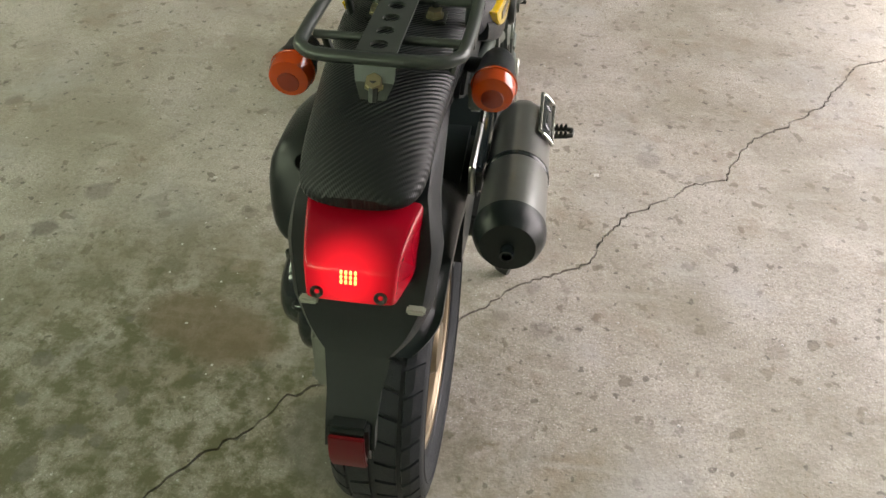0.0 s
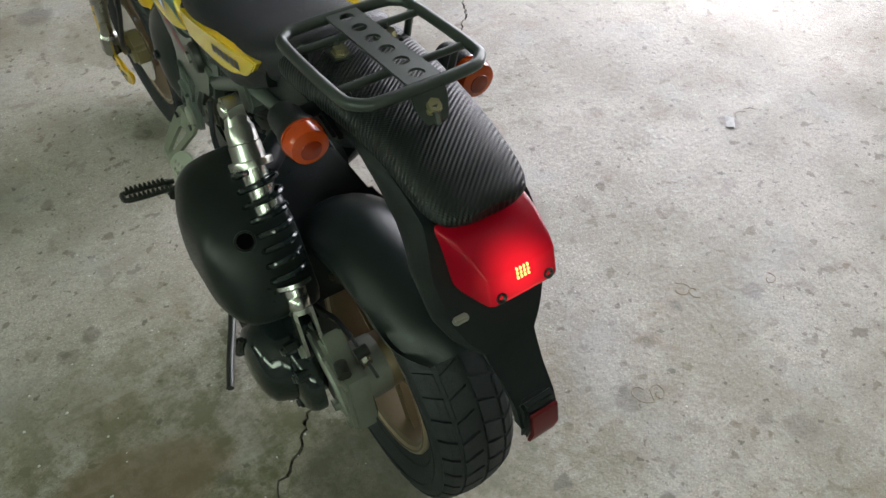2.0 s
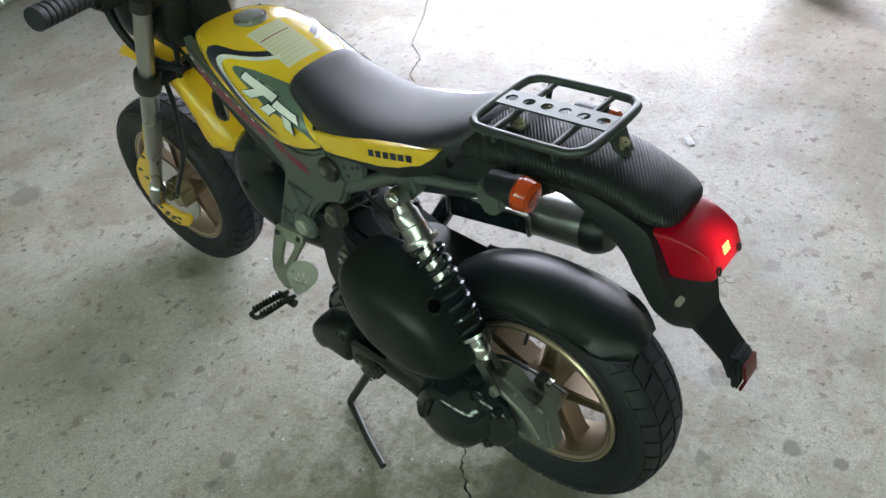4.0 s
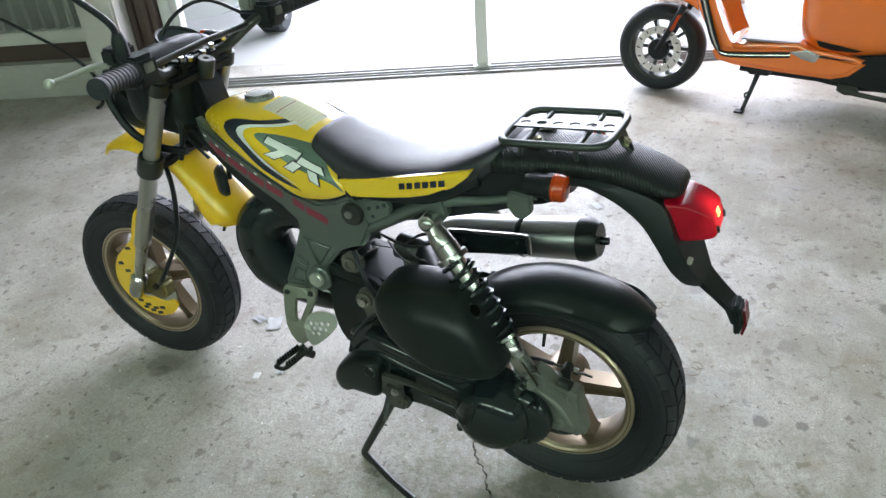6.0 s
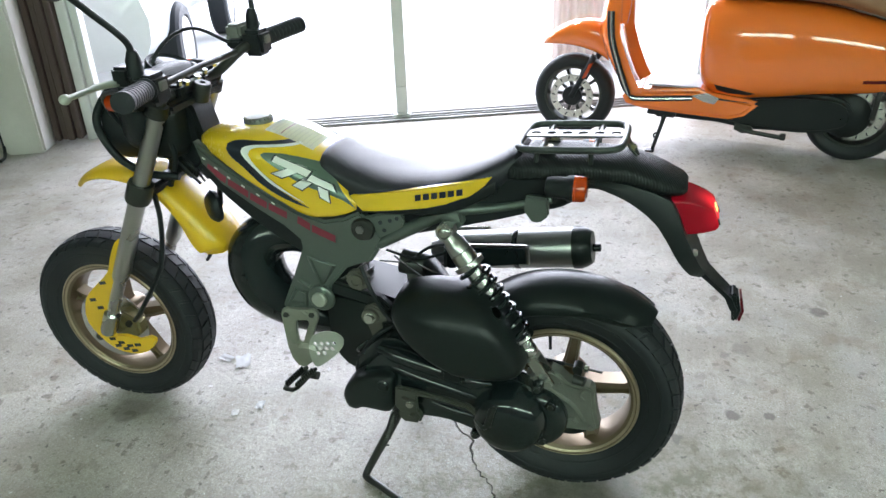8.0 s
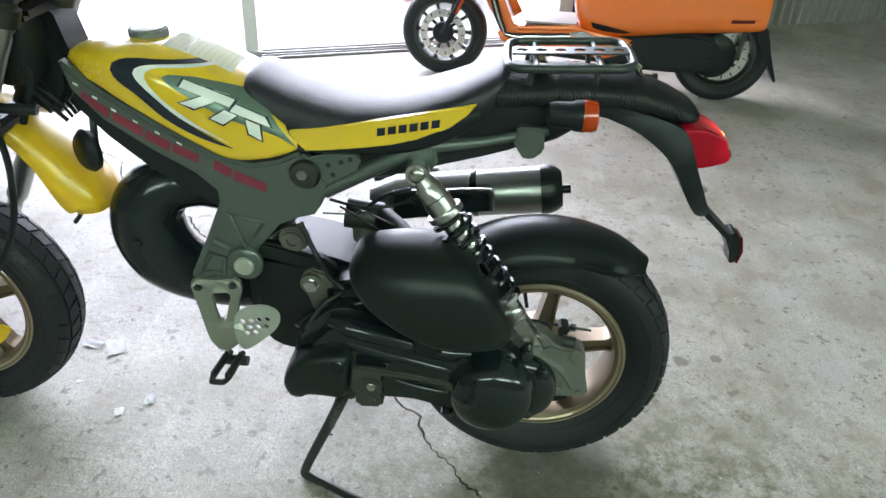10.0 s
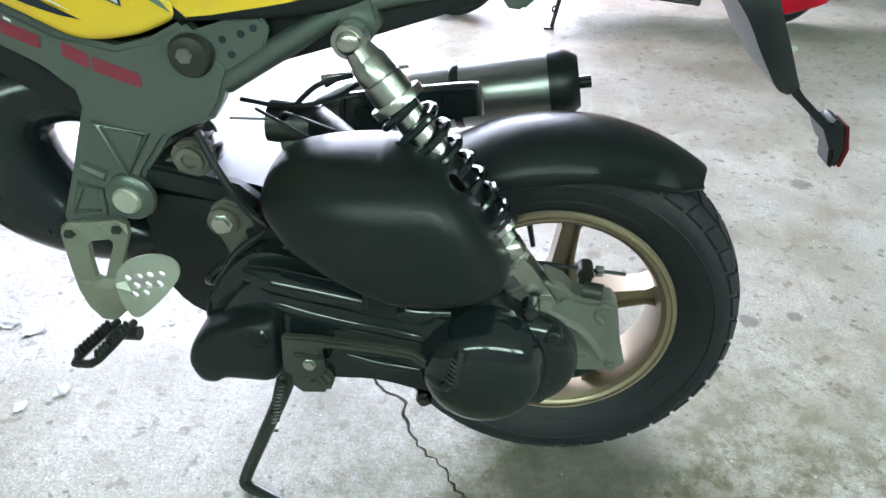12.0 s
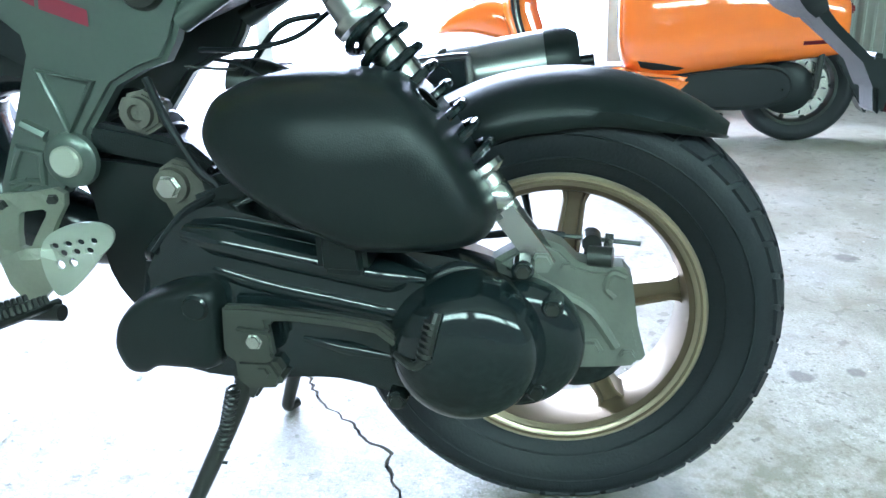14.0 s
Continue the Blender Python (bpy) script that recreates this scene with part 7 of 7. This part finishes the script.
for dx, mt in ((0.0, M_BLACK_PLASTIC), (0.012, M_CHROME), (0.022, M_BLACK_PLASTIC)):
    part("trim_strip", tube([(-0.168, 1.055 - dx, 0.62), (-0.166, 1.045 - dx, 0.50), (-0.163, 1.000 - dx, 0.36), (-0.158, 0.965 - dx, 0.275 - dx * 0.3), (-0.156, 0.925, 0.245 - dx * 0.5), (-0.154, 0.84, 0.246 - dx * 0.6), (-0.153, 0.66, 0.262 - dx * 0.6)], 0.0055, 8), mt, shield)
part("kick_emblem", plate([(0.665, 0.268), (0.60, 0.284), (0.548, 0.264), (0.565, 0.236), (0.61, 0.244)], -0.163, -0.150, 0.003), M_CHROME, scooter, "pointed chrome trim tip")
part("trim_spike", tube([(-0.155, 0.575, 0.262), (-0.155, 0.50, 0.256), (-0.153, 0.425, 0.252)], [0.006, 0.003, 0.001], 8), M_BLACK_PLASTIC, scooter)
part("front_fender", shell([(1.395, 0.432, 0.452, 0.018), (1.36, 0.436, 0.490, 0.055), (1.30, 0.436, 0.530, 0.075), (1.22, 0.430, 0.560, 0.086), (1.13, 0.405, 0.560, 0.090), (1.07, 0.370, 0.52, 0.085), (1.03, 0.32, 0.44, 0.07)], 2.6, 28, 5), M_ORANGE, scooter, "orange beaked front mudguard")
part("steering_column", tube([(0, 1.05, 0.55), (0, 1.00, 0.92)], 0.05, 16, n=1), M_ORANGE, scooter)
part("headset", shell([(1.07, 0.93, 0.97, 0.05), (1.04, 0.90, 1.00, 0.085), (0.98, 0.90, 1.00, 0.09), (0.93, 0.92, 0.98, 0.06)], 2.6, 24, 4), M_ORANGE, scooter, "orange handlebar headset")
part("handlebar", tube([(-0.32, 0.93, 0.97), (-0.10, 0.98, 0.96), (0.10, 0.98, 0.96), (0.32, 0.93, 0.97)], 0.016, 12), M_BLACK_PLASTIC, scooter)
for side in (-1, 1):
    part("fork_link", tube([(side * 0.066, 1.235, 0.198), (side * 0.070, 1.175, 0.315), (side * 0.068, 1.13, 0.400)], [0.014, 0.012, 0.016], 12), M_BLACK_PLASTIC, scooter)
part("side_marker", plate([(1.150, 0.362), (1.130, 0.372), (1.162, 0.300), (1.182, 0.292)], -0.092, -0.080, 0.003), M_ORANGE_LENS, scooter, "amber side reflector on the fork")
# engine, exhaust side and stand
part("engine_case", plate([(0.46, 0.262), (0.30, 0.290), (0.14, 0.295), (0.06, 0.280), (0.02, 0.235), (0.03, 0.170), (0.10, 0.140), (0.22, 0.128), (0.40, 0.135), (0.56, 0.165)], -0.125, -0.062, 0.016, 3, curve=2), M_BLACK_PLASTIC, scooter, "black engine and belt case")
part("case_bolt", lathe([(0, 0.03), (0.008, 0.026), (0.010, 0.004)], (-0.115, 0.06, 0.205), (-1, 0, 0), 20), M_GLOSS_BLACK, scooter)
part("frame_tube", tube([(-0.08, 0.86, 0.165), (-0.08, 0.60, 0.155), (-0.08, 0.40, 0.150)], 0.016, 10), M_BLACK_PLASTIC, scooter)
part("rear_shock", tube([(-0.10, -0.055, 0.205), (-0.10, -0.066, 0.345)], 0.011, 14, n=1), M_STEEL, scooter, "dark rear shock absorber")
part("underbody", plate([(0.84, 0.195), (0.45, 0.20), (0.20, 0.18), (0.18, 0.13), (0.42, 0.122), (0.60, 0.150), (0.82, 0.172)], -0.105, 0.105, 0.008), M_BLACK_PLASTIC, scooter, "black frame under the floorboard")
part("stand_lever", tube([(-0.10, 0.47, 0.150), (-0.118, 0.43, 0.122), (-0.122, 0.36, 0.112), (-0.124, 0.275, 0.104)], 0.010, 10), M_STEEL, scooter, "dark stand lever")
part("lever_foot", box(-0.136, -0.112, 0.258, 0.282, 0.094, 0.122, 0.003), M_STEEL, scooter)
part("lever_plate", plate([(0.47, 0.150), (0.40, 0.140), (0.385, 0.110), (0.44, 0.106), (0.475, 0.122)], -0.122, -0.108, 0.003), M_STEEL, scooter)
part("side_stand", tube([(-0.10, 0.775, 0.185), (-0.135, 0.785, 0.12), (-0.175, 0.81, 0.008)], [0.014, 0.010, 0.008], 10), M_BLACK_PLASTIC, scooter, "black side stand")
part("stand_foot", plate([(0.80, 0.0), (0.84, 0.0), (0.84, 0.008), (0.80, 0.008)], -0.195, -0.155, 0.002), M_BLACK_PLASTIC, scooter)
part("stand_hook", tube([(-0.150, 0.795, 0.085), (-0.152, 0.812, 0.075), (-0.155, 0.808, 0.060), (-0.160, 0.800, 0.066)], 0.004, 8), M_BLACK_PLASTIC, scooter)
part("stand_bracket", box(-0.125, -0.08, 0.73, 0.82, 0.15, 0.19, 0.006), M_BLACK_PLASTIC, scooter)
part("mud_flap", plate([(-0.135, 0.35), (-0.165, 0.33), (-0.190, 0.25), (-0.245, 0.115), (-0.238, 0.108), (-0.180, 0.20), (-0.125, 0.30)], -0.06, 0.06, 0.004), M_BLACK_PLASTIC, scooter, "black rear mud flap")

# ---- the car in the yard ----
car = thing("car", "pale silvery car parked in the bright yard", "car", ROOM @ pose(-2.05, 2.25, -0.02))


def car_body():
    rings = []
    for y, z0, z1, w in ((-1.62, 0.30, 0.62, 0.55), (-1.58, 0.22, 0.80, 0.66), (-1.40, 0.20, 0.92, 0.70), (-0.75, 0.20, 0.98, 0.71), (-0.45, 0.20, 1.40, 0.70), (0.2, 0.20, 1.52, 0.69), (1.1, 0.20, 1.50, 0.68), (1.5, 0.22, 1.0, 0.68), (1.62, 0.3, 0.8, 0.6)):
        ring = []
        for j in range(24):
            a = 2 * math.pi * j / 24
            c, s = math.cos(a), math.sin(a)
            tuck = 1 - 0.16 * max(0, s)
            ring.append(Vector((w * tuck * math.copysign(abs(c) ** 0.45, c), y, (z0 + z1) / 2 + (z1 - z0) / 2 * math.copysign(abs(s) ** 0.6, s))))
        rings.append(ring)
    bm = bmesh.new()
    add_rings(bm, rings)
    return bm


part("body", car_body(), M_CAR, car, "pale silvery painted body", angle=50)
for y in (-1.02, 1.05):
    for side in (-1, 1):
        cw = part("wheel", lathe([(-0.08, 0.10), (-0.08, 0.25), (-0.06, 0.27), (0.06, 0.27), (0.08, 0.25), (0.085, 0.19), (0.07, 0.18), (0.07, 0.05)], (side * 0.665, y, 0.27), (side, 0, 0), 36), M_RUBBER, car)
        bm = lathe([(0.072, 0.178), (0.082, 0.170), (0.078, 0.05), (0.085, 0.03), (0.085, 0.004)], (side * 0.665, y, 0.27), (side, 0, 0), 36)
        part("hubcap", bm, M_FORK, cw, "silver wheel cover")
part("side_window", box(0.600, 0.612, -0.30, 1.0, 1.02, 1.34, 0.02), M_GLASS_DARK, car)

# ---- small litter on the floor ----
def scrap(x, y, w, h, turn, mat, name, label, curl=0.002):
    bm = bmesh.new()
    rnd = random.Random(int(1000 * abs(x + 3 * y)))
    n = 5
    grid = [[bm.verts.new((w * (i / n - 0.5) + rnd.uniform(-1, 1) * w * 0.06, h * (j / n - 0.5) + rnd.uniform(-1, 1) * h * 0.06, 0.0015 + curl * rnd.random())) for j in range(n + 1)] for i in range(n + 1)]
    for i in range(n):
        for j in range(n):
            bm.faces.new((grid[i][j], grid[i + 1][j], grid[i + 1][j + 1], grid[i][j + 1]))
    ob = part(name, bm, mat, None, "", True)
    ob.matrix_world = pose(x, y, 0, 0, 0, turn)
    return tagged(ob, label, "litter", "litter on the floor")


scrap(-0.028, 0.807, 0.022, 0.018, 20, M_PAPER, "paper_scrap", "small torn white paper scrap on the concrete floor")
scrap(0.20, 0.66, 0.014, 0.010, 50, M_PAPER, "paper_scrap", "tiny white paper fleck on the concrete floor")
scrap(0.315, 0.715, 0.012, 0.010, 5, M_PAPER, "paper_scrap", "tiny white paper fleck on the concrete floor")
scrap(0.05, 0.93, 0.012, 0.009, 75, M_PAPER, "paper_scrap", "tiny white paper fleck on the concrete floor")


M_FILM = material("cloudy_plastic_film", (0.40, 0.405, 0.405), 0.45, vary=0.2)
M_TWIG = material("dry_twig", (0.27, 0.215, 0.155), 0.8, vary=0.3)


def twig(x, y, turn, size, loops, label):
    """A thin dry stalk lying in a loose curl."""
    rnd = random.Random(int(1000 * (x + 5 + y)))
    pts = [(size * (0.3 + 0.08 * k) * math.cos(0.9 * k * loops) * 0.6, size * (0.2 + 0.07 * k) * math.sin(0.9 * k * loops), 0.002 + 0.004 * rnd.random()) for k in range(7)]
    ob = part("twig", tube(pts, 0.0008, 6), M_TWIG, None)
    ob.matrix_world = pose(x, y, 0, 0, 0, turn)
    return tagged(ob, label, "litter", "litter on the floor")


for x, y, turn, size, loops in ((0.395, -0.187, 20, 0.05, 1.0), (0.42, -0.205, 150, 0.035, 1.3), (0.636, -0.056, 70, 0.04, 1.2), (0.655, -0.075, 10, 0.03, 0.8), (0.812, -0.138, 110, 0.03, 1.0), (1.22, 0.267, 60, 0.06, 0.4), (1.25, 0.262, 40, 0.05, 0.3)):
    twig(x, y, turn, size, loops, "thin dry twig curled on the concrete floor")
for x, y, w, h, turn in ((0.172, 0.907, 0.060, 0.040, 30), (0.175, 0.960, 0.04, 0.025, 80), (0.014, 0.761, 0.03, 0.02, 10), (1.16, 0.27, 0.045, 0.022, 45)):
    scrap(x, y, w, h, turn, M_FILM, "plastic_scrap", "crumpled cloudy plastic film scrap on the concrete floor", 0.004)
# flecks of paint and grit strewn over the slab
bm = bmesh.new()
rnd = random.Random(31)
for k in range(420):
    x, y = rnd.uniform(-1.3, 1.6), rnd.uniform(-1.1, 1.6)
    r, a = rnd.uniform(0.0012, 0.0042) * (1.6 if k % 17 == 0 else 1), rnd.uniform(0, 6.28)
    vs = [bm.verts.new((x + r * rnd.uniform(0.5, 1.1) * math.cos(a + q), y + r * rnd.uniform(0.5, 1.1) * math.sin(a + q), 0.0012)) for q in (0, 1.3, 2.5, 3.6, 5.0)]
    top = bm.verts.new((x, y, 0.0012 + r * 0.5))
    for i in range(5):
        bm.faces.new((vs[i], vs[(i + 1) % 5], top))
flecks = part("paint_flecks", bm, M_PAPER, None, "", False)
tagged(flecks, "tiny pale flecks and grit strewn over the concrete floor", "grit", kind="stuff")

hose = part("hose", tube([(-2.62, -0.075, 0.52), (-2.45, -0.085, 0.44), (-2.28, -0.10, 0.342), (-2.14, -0.10, 0.242), (-2.05, -0.105, 0.150), (-2.0, -0.14, 0.080), (-1.97, -0.22, 0.012), (-1.96, -0.30, 0.009)], 0.008, 8), M_BLACK_PLASTIC, None)
hose.matrix_world = ROOM
tagged(hose, "thin black hose running down the wall to the floor", "hose")
